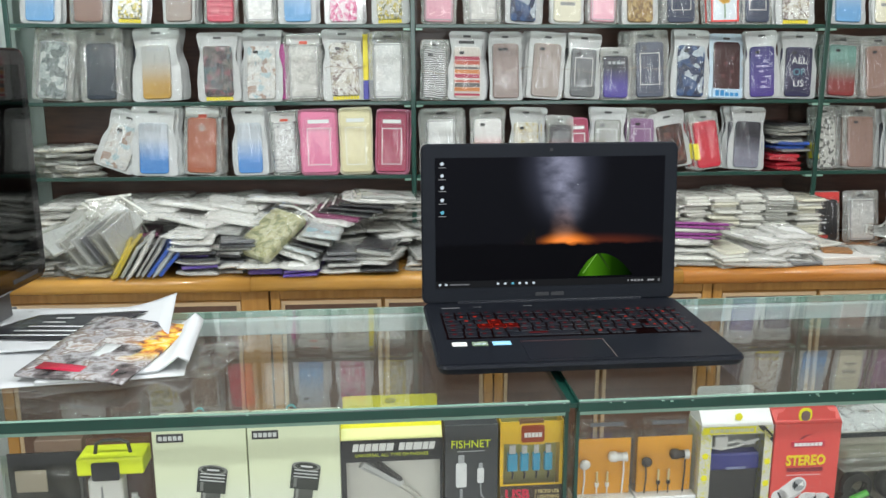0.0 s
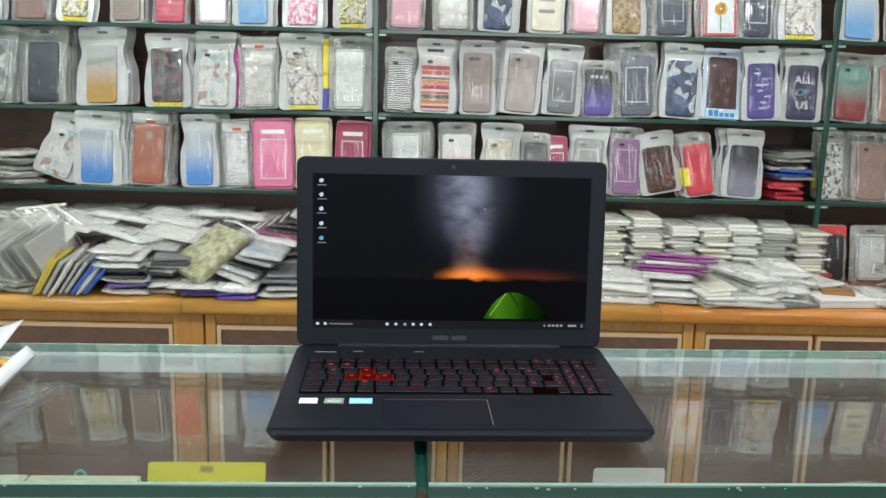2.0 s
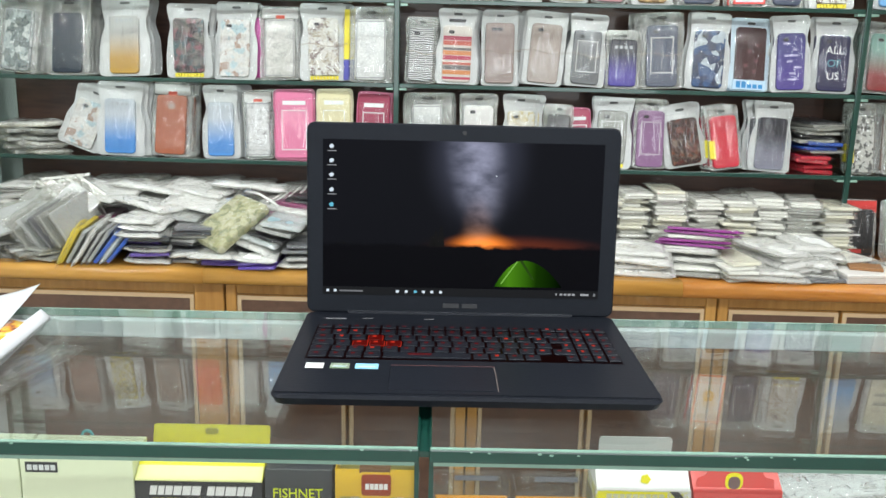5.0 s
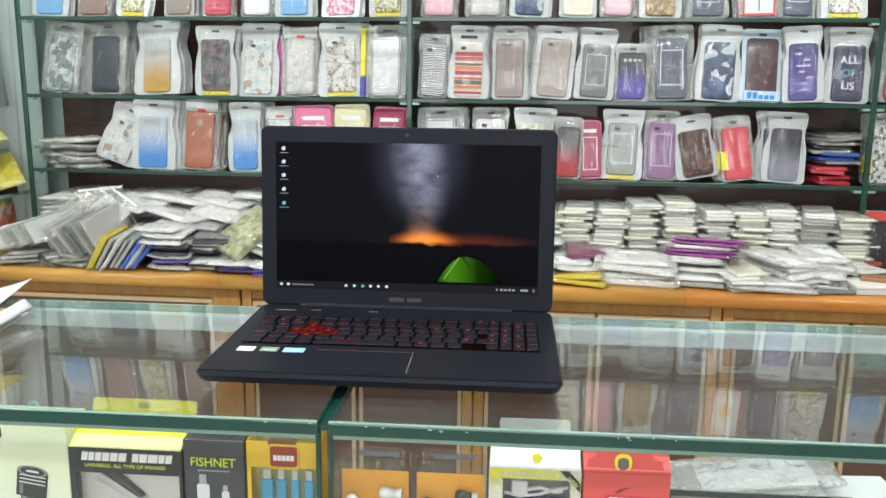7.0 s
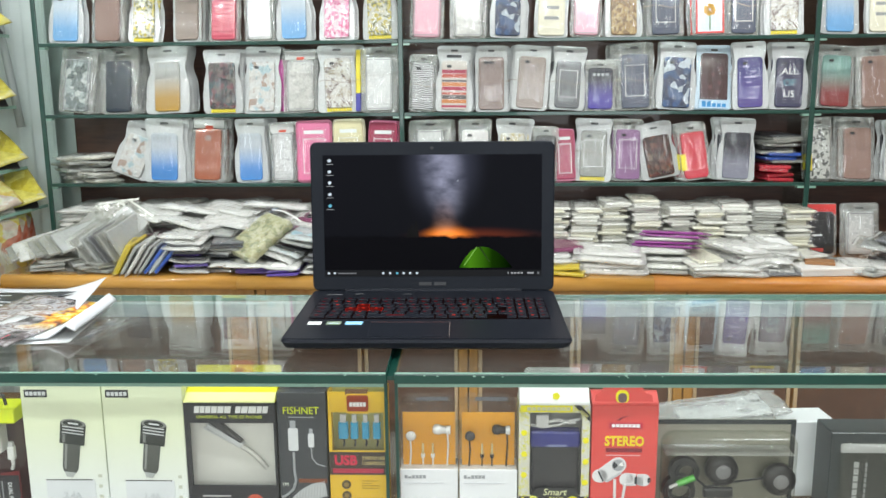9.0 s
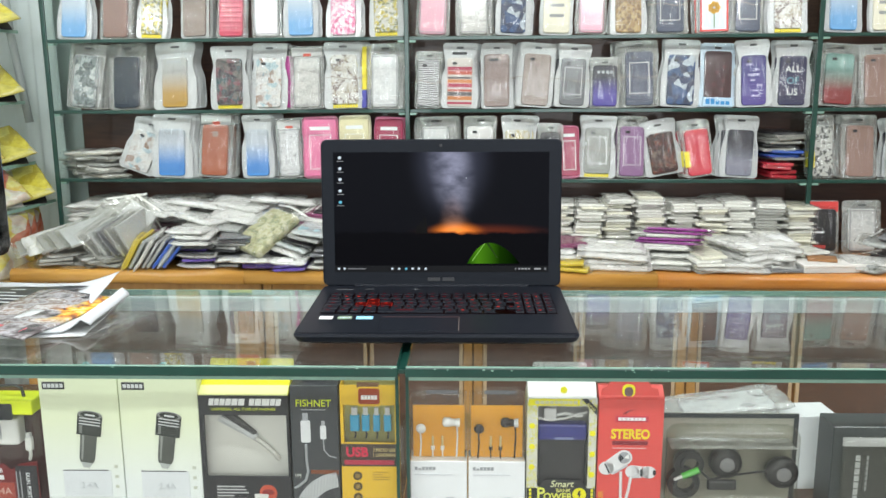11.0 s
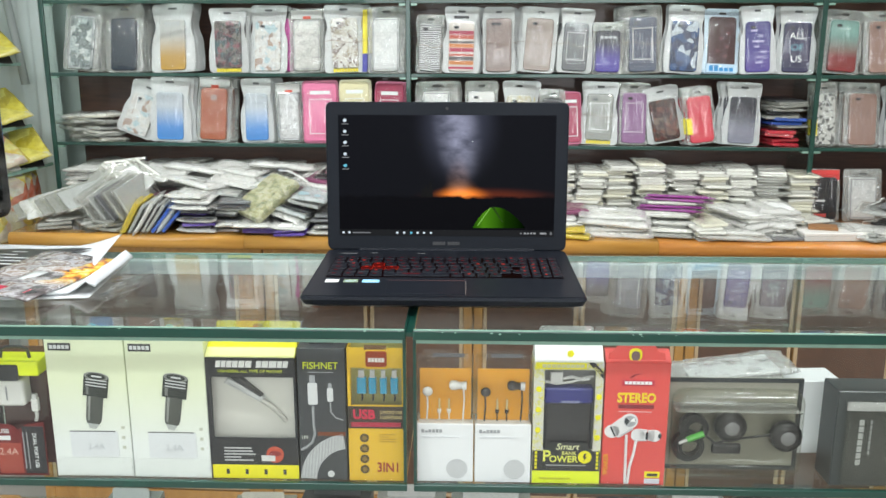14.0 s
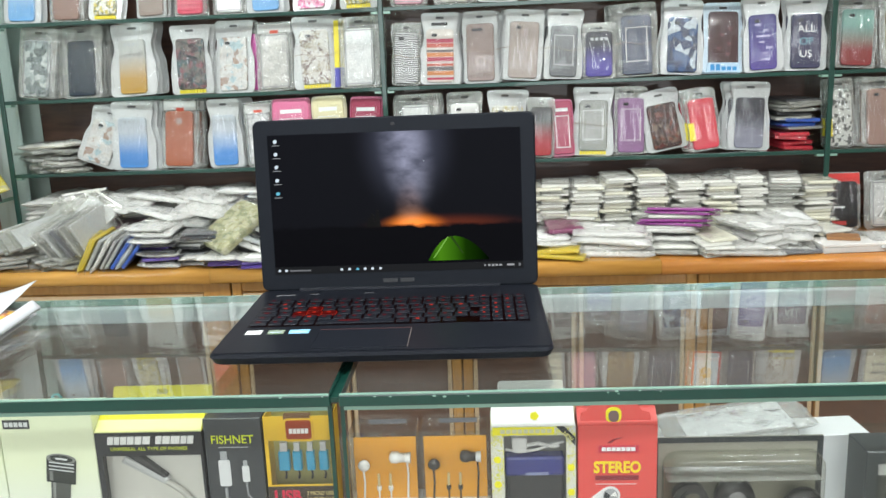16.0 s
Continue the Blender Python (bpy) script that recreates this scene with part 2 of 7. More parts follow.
SLOT = paint(0.10, 0.10, 0.10, 0.6)
WHITE = paint(0.78, 0.78, 0.76)
BLACK = paint(0.02, 0.02, 0.022, 0.4)


# ---- builders ----
def mesh_of(bm, name, mat, smooth=False):
    me = bpy.data.meshes.new(name)
    if smooth:
        for f in bm.faces:
            f.smooth = True
    bm.to_mesh(me)
    bm.free()
    if mat:
        me.materials.append(mat)
    return me


def part(name, bm, mat, parent=None, label="", m=None, smooth=False):
    ob = new(name, mesh_of(bm, name, mat, smooth) if isinstance(bm, bmesh.types.BMesh) else bm)
    if parent:
        ob.parent = parent
    if m is not None:
        ob.matrix_basis = m
    return tagged(ob, label) if label else ob


def thing(name, label, category, m=None, group="", kind=""):
    ob = new(name)
    ob.empty_display_size = 0.05
    if m is not None:
        ob.matrix_basis = m
    return tagged(ob, label, category, group, kind)


def block(x0, x1, y0, y1, z0, z1, bevel=0.0, segments=2):
    bm = bmesh.new()
    bmesh.ops.create_cube(bm, size=1)
    bmesh.ops.scale(bm, vec=(x1 - x0, y1 - y0, z1 - z0), verts=bm.verts)
    bmesh.ops.translate(bm, vec=((x0 + x1) / 2, (y0 + y1) / 2, (z0 + z1) / 2), verts=bm.verts)
    if bevel:
        bmesh.ops.bevel(bm, geom=bm.edges[:], offset=bevel, segments=segments, affect="EDGES", profile=0.5)
    return bm


def prism(points, y0, y1, bevel=0.0):
    """An outline in x and z, made solid from y0 (front) to y1 (back)."""
    bm = bmesh.new()
    front = [bm.verts.new((x, y0, z)) for x, z in points]
    face = bm.faces.new(front)
    ext = bmesh.ops.extrude_face_region(bm, geom=[face])
    bmesh.ops.translate(bm, vec=(0, y1 - y0, 0), verts=[v for v in ext["geom"] if isinstance(v, bmesh.types.BMVert)])
    bmesh.ops.recalc_face_normals(bm, faces=bm.faces)
    if bevel:
        rim = [e for e in bm.edges if all(abs(v.co.y - y0) < 1e-6 for v in e.verts)]
        bmesh.ops.bevel(bm, geom=rim, offset=bevel, segments=2, affect="EDGES", profile=0.5)
    return bm


def rounded(w, h, r, z0=0.0, x0=0.0, steps=5):
    """A rounded rectangle's outline, w wide about x0, standing on z0."""
    pts = []
    for cx, cz, a in ((w / 2 - r, h - r, 0), (-w / 2 + r, h - r, 90), (-w / 2 + r, r, 180), (w / 2 - r, r, 270)):
        for i in range(steps + 1):
            t = radians(a + 90 * i / steps)
            pts.append((x0 + cx + r * math.cos(t), z0 + cz + r * math.sin(t)))
    return pts


def disc(cx, cz, r, steps=24, squash=1.0):
    return [(cx + r * math.cos(2 * math.pi * i / steps), cz + squash * r * math.sin(2 * math.pi * i / steps)) for i in range(steps)]


def ring(cx, cz, r, thick, y0, y1, steps=24):
    bm = bmesh.new()
    loops = []
    for rad, y in ((r, y0), (r, y1), (r - thick, y1), (r - thick, y0)):
        loops.append([bm.verts.new((cx + rad * math.cos(2 * math.pi * i / steps), y, cz + rad * math.sin(2 * math.pi * i / steps))) for i in range(steps)])
    for k in range(4):
        a, b = loops[k], loops[(k + 1) % 4]
        for i in range(steps):
            j = (i + 1) % steps
            bm.faces.new((a[i], a[j], b[j], b[i]))
    bmesh.ops.recalc_face_normals(bm, faces=bm.faces)
    return bm


def frame_bars(x0, x1, z0, z1, t, y0, y1):
    bm = bmesh.new()
    for a in ((x0, x1, z0, z0 + t), (x0, x1, z1 - t, z1), (x0, x0 + t, z0 + t, z1 - t), (x1 - t, x1, z0 + t, z1 - t)):
        b = block(a[0], a[1], y0, y1, a[2], a[3])
        me = bpy.data.meshes.new("bar")
        b.to_mesh(me), b.free()
        bm.from_mesh(me)
        bpy.data.meshes.remove(me)
    return bm


def tube(points, r, sides=8):
    """A round cord along a list of places."""
    bm = bmesh.new()
    rings = []
    pts = [Vector(p) for p in points]
    for i, p in enumerate(pts):
        d = (pts[min(i + 1, len(pts) - 1)] - pts[max(i - 1, 0)]).normalized()
        u = d.orthogonal().normalized() if abs(d.y) > 0.95 else d.cross(Vector((0, 1, 0))).normalized()
        v = d.cross(u)
        rings.append([bm.verts.new(p + r * (math.cos(2 * math.pi * k / sides) * u + math.sin(2 * math.pi * k / sides) * v)) for k in range(sides)])
    for a, b in zip(rings, rings[1:]):
        for k in range(sides):
            bm.faces.new((a[k], a[(k + 1) % sides], b[(k + 1) % sides], b[k]))
    bm.faces.new(rings[0]), bm.faces.new(rings[-1])
    bmesh.ops.recalc_face_normals(bm, faces=bm.faces)
    return bm


def lathe(profile, axis_from, axis_to, sides=20):
    """A turned body: radii along the way between two places; profile rows are (share of the way, radius)."""
    a, b = Vector(axis_from), Vector(axis_to)
    d = (b - a).normalized()
    u = d.orthogonal().normalized()
    v = d.cross(u)
    bm = bmesh.new()
    rings = [[bm.verts.new(a + (b - a) * s + r * (math.cos(2 * math.pi * k / sides) * u + math.sin(2 * math.pi * k / sides) * v)) for k in range(sides)] for s, r in profile]
    for p, q in zip(rings, rings[1:]):
        for k in range(sides):
            bm.faces.new((p[k], p[(k + 1) % sides], q[(k + 1) % sides], q[k]))
    bm.faces.new(rings[0]), bm.faces.new(rings[-1])
    bmesh.ops.recalc_face_normals(bm, faces=bm.faces)
    return bm


def text(words, size, m, mat, parent, name="lettering", depth=0.0004, bold=0.0, shear=0.0, stretch=1.0):
    """Raised lettering in the built-in font, centred, facing -y."""
    c = bpy.data.curves.new("lettering", "FONT")
    c.body, c.size, c.extrude, c.align_x, c.align_y, c.resolution_u = words, size, depth, "CENTER", "CENTER", 3
    c.offset, c.shear = bold, shear
    tmp = new("lettering_draft", c)
    me = bpy.data.meshes.new_from_object(tmp.evaluated_get(bpy.context.evaluated_depsgraph_get()))
    bpy.data.objects.remove(tmp)
    me.materials.clear()
    me.materials.append(mat)
    ob = new(name, me)
    ob.parent = parent
    ob.matrix_basis = m @ pose(0, 0, 0, 90, 0, 0) @ Matrix.Diagonal((stretch, 1, 1, 1))
    return ob


def bars(parent, mat, x0, z0, widths, height, gap, y, name="print_line"):
    """Lines of small print, as plain bars going down from z0."""
    for i, w in enumerate(widths):
        z = z0 - i * (height + gap)
        part(name, block(x0, x0 + w, y - 0.0006, y, z - height, z), mat, parent)


# ---- the room ----
def setting(name, bm, mat, label, category="", smooth=False):
    return tagged(part(name, bm, mat, None, "", None, smooth), label, category or name.split("_")[0], "", "structure")


setting("floor", block(-1.9, 2.4, -3.3, 1.9, -0.05, 0.0), FLOOR, "pale polished floor tiles of the shop")
setting("ceiling", block(-1.9, 2.4, -3.3, 1.9, 2.7, 2.8), CEILING, "plain white painted ceiling")
setting("wall_north", block(-1.9, 2.4, 1.66, 1.9, 0.0, 2.7), WALL, "pale wall behind the shelves", "wall")
setting("wall_west", block(-1.9, -1.7, -3.1, 1.66, 0.0, 2.7), WALL, "pale greenish white side wall", "wall")
# unseen east and south walls, kept dark to dim reflections
setting("wall_east", block(2.2, 2.4, -3.1, 1.66, 0.0, 2.7), DIM_WALL, "unseen side wall, brown to keep reflections dim", "wall")
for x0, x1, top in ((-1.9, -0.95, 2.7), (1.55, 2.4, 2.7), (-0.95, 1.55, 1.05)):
    setting("wall_south", block(x0, x1, -3.3, -3.1, 0, top), DIM_WALL, "unseen front wall, brown to keep reflections dim", "wall")

# ---- wall shelving ----
SHELF_Y, SHELF_BACK = 1.445, 1.628
rack = thing("wall_rack", "green-edged glass wall shelving against dark red wood", "shelf unit", None, "", "structure")
part("back_panel", block(-1.19, 2.19, 1.632, 1.656, 0.86, 2.3), BACK_WOOD, rack, "dark red-brown wooden back panel")
for x in (-1.188, -0.138, 0.999, 2.12):
    d = part("divider", block(x - 0.004, x + 0.004, SHELF_Y + 0.004, SHELF_BACK, 0.857, 2.3), GLASS_SHELF, rack)
    part("edge", block(x - 0.0065, x + 0.0065, SHELF_Y - 0.003, SHELF_Y + 0.004, 0.857, 2.3, 0.0015), EDGE, d, "dark green polished glass edge")
BAYS = ((-1.1805, -0.1455), (-0.1305, 0.9915), (1.0065, 2.1125))
TIERS = (1.068, 1.268, 1.470, 1.67)
for bay in BAYS:
    for z in TIERS:
        s = part("glass_shelf", block(bay[0], bay[1], SHELF_Y + 0.003, SHELF_BACK, z - 0.008, z), GLASS_SHELF, rack)
        part("edge", block(bay[0], bay[1], SHELF_Y - 0.002, SHELF_Y + 0.003, z - 0.0095, z + 0.0005, 0.0012), EDGE, s, "dark green polished glass edge")
        for ex in (bay[0] + 0.009, bay[1] - 0.009):
            part("bracket", block(ex - 0.009, ex + 0.009, SHELF_Y - 0.001, SHELF_Y + 0.02, z - 0.016, z - 0.0096, 0.001), EDGE_PALE, s, "small pale metal shelf clip")

# ---- wooden cabinet under the shelves ----
for x0, x1, board in ((-1.19, -0.552, LEDGE_WOOD), (-0.550, 0.533, LEDGE_WOOD), (0.534, 2.19, LEDGE_DARK)):
    bm = block(x0, x1, 1.15, 1.63, 0.818, 0.856)
    rim = [e for e in bm.edges if all(v.co.y < 1.151 for v in e.verts) and abs(e.verts[0].co.x - e.verts[1].co.x) > 0.1]
    bmesh.ops.bevel(bm, geom=rim, offset=0.016, segments=5, affect="EDGES", profile=0.5)
    tagged(part("ledge_board", bm, board, None, "", None, True), "varnished honey-coloured wooden ledge with a rounded front", "ledge", "ledge boards", "structure")


def cabinet(x0, x1, left=0.026, right=0.026, doors=2):
    c = thing("base_cabinet", "varnished wooden base cabinet with burl panels under the ledge", "cabinet", pose(x0, 1.185, 0), "base cabinets")
    w = x1 - x0
    part("body", block(0.002, w - 0.002, 0.03, 0.44, 0.0, 0.816), STILE_WOOD, c)
    for a, b in ((0.0015, left), (w - right, w - 0.0015)):
        part("stile", block(a, b, 0.0, 0.03, 0.0, 0.816, 0.003), STILE_WOOD, c)
    part("top_rail", block(left, w - right, 0.004, 0.03, 0.79, 0.816, 0.002), STILE_WOOD, c)
    part("bottom_rail", block(left, w - right, 0.004, 0.03, 0.0, 0.09, 0.002), STILE_WOOD, c)
    leaf = (w - left - right - 0.006 * (doors - 1)) / doors
    for k in range(doors):
        a = left + k * (leaf + 0.006)
        d = part("door", block(a + 0.001, a + leaf - 0.001, 0.008, 0.028, 0.094, 0.788, 0.002), STILE_WOOD, c, "wooden door with a burl panel")
        part("moulding", frame_bars(a + 0.002, a + leaf - 0.002, 0.097, 0.785, 0.009, 0.0025, 0.0075), paint(0.56, 0.40, 0.24, 0.35), d, "pale beige moulding")
        part("raised_panel", block(a + 0.0115, a + leaf - 0.0115, 0.004, 0.0078, 0.1065, 0.7755, 0.001), PANEL_WOOD, d)
    return c


cabinet(-1.19, -0.511, 0.03, 0.071, 1)
for k in range(4):
    cabinet(-0.510 + 0.567 * k, 0.057 + 0.567 * k)
tagged(part("cabinet_filler", block(1.762, 2.19, 1.19, 1.62, 0.0, 0.816), STILE_WOOD), "plain wooden filler beside the base cabinets", "cabinet", "", "structure")

# ---- glass counter ----
C = pose(0, 0, 0, 0, 0, 1.7)
TOP = 1.0
counter = thing("glass_counter", "all-glass display counter with green polished edges", "counter", C)
for x0, x1 in ((-1.58, -0.0045), (0.0045, 1.6)):
    t = part("top_pane", block(x0 + 0.002, x1 - 0.002, -0.004, 0.388, TOP - 0.010, TOP), GLASS_TOP, counter, "clear glass top pane")
    part("front_edge", block(x0, x1, -0.0075, -0.004, TOP - 0.0125, TOP + 0.0003, 0.0015), EDGE, t, "thick dark green front edge")
    # highlight along the front edge, put in as a pale strip
    part("edge_gleam", block(x0 + 0.001, x1 - 0.001, -0.0080, -0.0040, TOP + 0.0004, TOP + 0.0014), EDGE_PALE, t, "pale strip painted as the edge's highlight")
    part("glue_line", block(x0 + 0.004, x1 - 0.004, -0.0012, -0.0002, TOP - 0.0185, TOP - 0.0130), EDGE_PALE, counter, "pale line under the top pane")
    part("back_edge", block(x0, x1, 0.388, 0.3915, TOP - 0.010, TOP, 0.001), EDGE_PALE, t)
    inner = x1 if x1 < 0 else x0
    s = -1 if x1 < 0 else 1
    part("joint_edge", block(min(inner, inner + s * 0.002), max(inner, inner + s * 0.002), -0.004, 0.388, TOP - 0.010, TOP), EDGE, t, "dark green joint edge")
    f = part("front_pane", block(x0 + 0.004, x1 - 0.004, 0.0, 0.005, 0.79, TOP - 0.0128), GLASS_PANE, counter, "clear vertical front pane")
    part("upright_edge", block(min(inner, inner + s * 0.004), max(inner, inner + s * 0.004), -0.0005, 0.0055, 0.79, TOP - 0.0128), EDGE, f, "dark green upright edge")
    g = part("glass_shelf", block(x0 + 0.002, x1 - 0.002, 0.007, 0.372, 0.7785, 0.7865), GLASS_SHELF, counter)
    part("shelf_edge", block(x0, x1, 0.0, 0.0068, 0.777, 0.787, 0.0012), EDGE, g, "dark green shelf edge")
    part("lower_pane", block(x0 + 0.004, x1 - 0.004, 0.0, 0.005, 0.12, 0.775), GLASS_PANE, counter)
    part("lower_shelf", block(x0 + 0.002, x1 - 0.002, 0.007, 0.372, 0.54, 0.548), GLASS_SHELF, counter)
chip = random.Random(21)
for k in range(13):
    cx = chip.choice((chip.uniform(0.03, 0.34), chip.uniform(-0.5, 0.7)))
    part("edge_chip", prism(disc(cx, TOP - chip.uniform(0.0005, 0.004), chip.uniform(0.0008, 0.0021), 7, 0.5), -0.0082, -0.0074), EDGE_PALE, counter, "pale chip in the glass edge")
part("joint_filler", block(-0.0045, 0.0045, -0.003, 0.387, TOP - 0.009, TOP - 0.0035), EDGE, counter, "dark green glue line between the panes")
part("back_rail", block(-1.58, 1.6, 0.374, 0.390, TOP - 0.034, TOP - 0.0105, 0.002), ALUMINIUM, counter, "white aluminium door rail")
for x in (-1.575, 1.585):
    part("end_pane", block(x - 0.004, x + 0.004, 0.01, 0.37, 0.12, TOP - 0.0125), GLASS_PANE, counter)
part("plinth", block(-1.58, 1.6, 0.0, 0.38, 0.0, 0.118, 0.003), STILE_WOOD, counter, "varnished wooden plinth")

# ---- laptop ----
LAPTOP = mottled("laptop_plastic", (0.0092, 0.0108, 0.0155), 0.40, 300, 0.2, 0.08)
LAPTOP_DECK = mottled("laptop_deck", (0.0098, 0.0114, 0.0158), 0.36, 220, 0.25, 0.06)
BEZEL = mottled("laptop_bezel", (0.0085, 0.0106, 0.0152), 0.5, 300, 0.2, 0.05)
for mm in (LAPTOP, LAPTOP_DECK, BEZEL):
    mm.node_tree.nodes["Principled BSDF"].inputs["Specular IOR Level"].default_value = 0.13
RED_GLOW = emit("red_key_light", (1.0, 0.06, 0.03), 0.55)
RED_CAP = emit("red_key_cap", (1.0, 0.03, 0.02), 0.09)
RED_SOFT = emit("soft_red_key_light", (0.9, 0.03, 0.03), 0.15)
RED_DIM = emit("dim_red_key_light", (1.0, 0.02, 0.02), 0.005)
ICON = emit("screen_icon", (0.75, 0.85, 0.95), 0.8)
ICON_BLUE = emit("screen_icon_blue", (0.15, 0.55, 0.75), 0.8)


def wallpaper():
    """A dim night picture: a pale column of stars over an orange glow on a black horizon."""
    m = Nodes("night_picture")
    co = m.coords("Generated")

    def spot(u, v, su, sv, soft=1.0, turn=0.0):
        mp = m.nt.nodes.new("ShaderNodeMapping")
        mp.vector_type = "TEXTURE"
        mp.inputs["Location"].default_value = (u, 0, v)
        mp.inputs["Rotation"].default_value = (0, radians(turn), 0)
        mp.inputs["Scale"].default_value = (su, 1e6, sv)
        m.link(co, mp.inputs[0])
        ln = m.nt.nodes.new("ShaderNodeVectorMath")
        ln.operation = "LENGTH"
        m.link(mp.outputs[0], ln.inputs[0])
        mr = m.nt.nodes.new("ShaderNodeMapRange")
        mr.interpolation_type = "SMOOTHERSTEP"
        mr.inputs["From Min"].default_value, mr.inputs["From Max"].default_value = 1.0, 1.0 - soft
        m.link(ln.outputs["Value"], mr.inputs["Value"])
        return mr.outputs[0]

    def times(a, b):
        k = m.nt.nodes.new("ShaderNodeMath")
        k.operation = "MULTIPLY"
        for i, q in enumerate((a, b)):
            if isinstance(q, float):
                k.inputs[i].default_value = q
            else:
                m.link(q, k.inputs[i])
        return k.outputs[0]

    nz = m.n("ShaderNodeTexNoise", Scale=9.0, Detail=8.0, Distortion=0.2)
    m.link(co, nz.inputs["Vector"])
    cloud = m.ramp(nz.outputs["Fac"], [(0.34, (0.22, 0.22, 0.22)), (0.66, (1, 1, 1))])
    sep = m.nt.nodes.new("ShaderNodeSeparateXYZ")
    m.link(co, sep.inputs[0])
    hz = m.n("ShaderNodeTexNoise", Scale=14.0, Detail=3.0)
    m.link(co, hz.inputs["Vector"])
    line = m.n("ShaderNodeMath")
    line.operation, line.inputs[1].default_value, line.inputs[2].default_value = "MULTIPLY_ADD", 0.06, -0.03
    m.link(hz.outputs["Fac"], line.inputs[0])
    up = m.n("ShaderNodeMath")
    up.operation = "ADD"
    m.link(sep.outputs[2], up.inputs[0]), m.link(line.outputs[0], up.inputs[1])
    sky = m.nt.nodes.new("ShaderNodeMapRange")
    sky.inputs["From Min"].default_value, sky.inputs["From Max"].default_value = 0.315, 0.345
    m.link(up.outputs[0], sky.inputs["Value"])

    total = None
    layers = [((0.0028, 0.0033, 0.0046), sky.outputs[0]),
              ((0.29, 0.30, 0.40), times(times(spot(0.545, 0.88, 0.135, 0.56, 1.0, -4), cloud), sky.outputs[0])),
              ((0.050, 0.056, 0.085), times(spot(0.55, 0.92, 0.24, 0.60, 1.0), sky.outputs[0])),
              ((1.0, 0.25, 0.02), times(spot(0.570, 0.335, 0.165, 0.105, 1.0), sky.outputs[0])),
              ((0.22, 0.08, 0.02), times(spot(0.565, 0.345, 0.11, 0.17, 1.0), sky.outputs[0])),
              ((0.11, 0.018, 0.003), times(spot(0.70, 0.33, 0.40, 0.10, 1.0), sky.outputs[0])),
              ((0.13, 0.07, 0.05), times(times(spot(0.555, 0.45, 0.075, 0.27, 1.0), cloud), sky.outputs[0])),
              ((0.0006, 0.0006, 0.0007), 1.0)]
    for colour, fac in layers:
        v = m.nt.nodes.new("ShaderNodeVectorMath")
        v.operation = "SCALE"
        v.inputs[0].default_value = colour
        if isinstance(fac, float):
            v.inputs["Scale"].default_value = fac
        else:
            m.link(fac, v.inputs["Scale"])
        if total is None:
            total = v.outputs[0]
        else:
            a = m.nt.nodes.new("ShaderNodeVectorMath")
            m.link(total, a.inputs[0]), m.link(v.outputs[0], a.inputs[1])
            total = a.outputs[0]
    m.link(total, m.b.inputs["Emission Color"])
    m.b.inputs["Emission Strength"].default_value = 0.9
    m.b.inputs["Base Color"].default_value = (0.002, 0.002, 0.003, 1)
    m.b.inputs["Roughness"].default_value = 0.4
    m.b.inputs["Specular IOR Level"].default_value = 0.02
    return m.mat


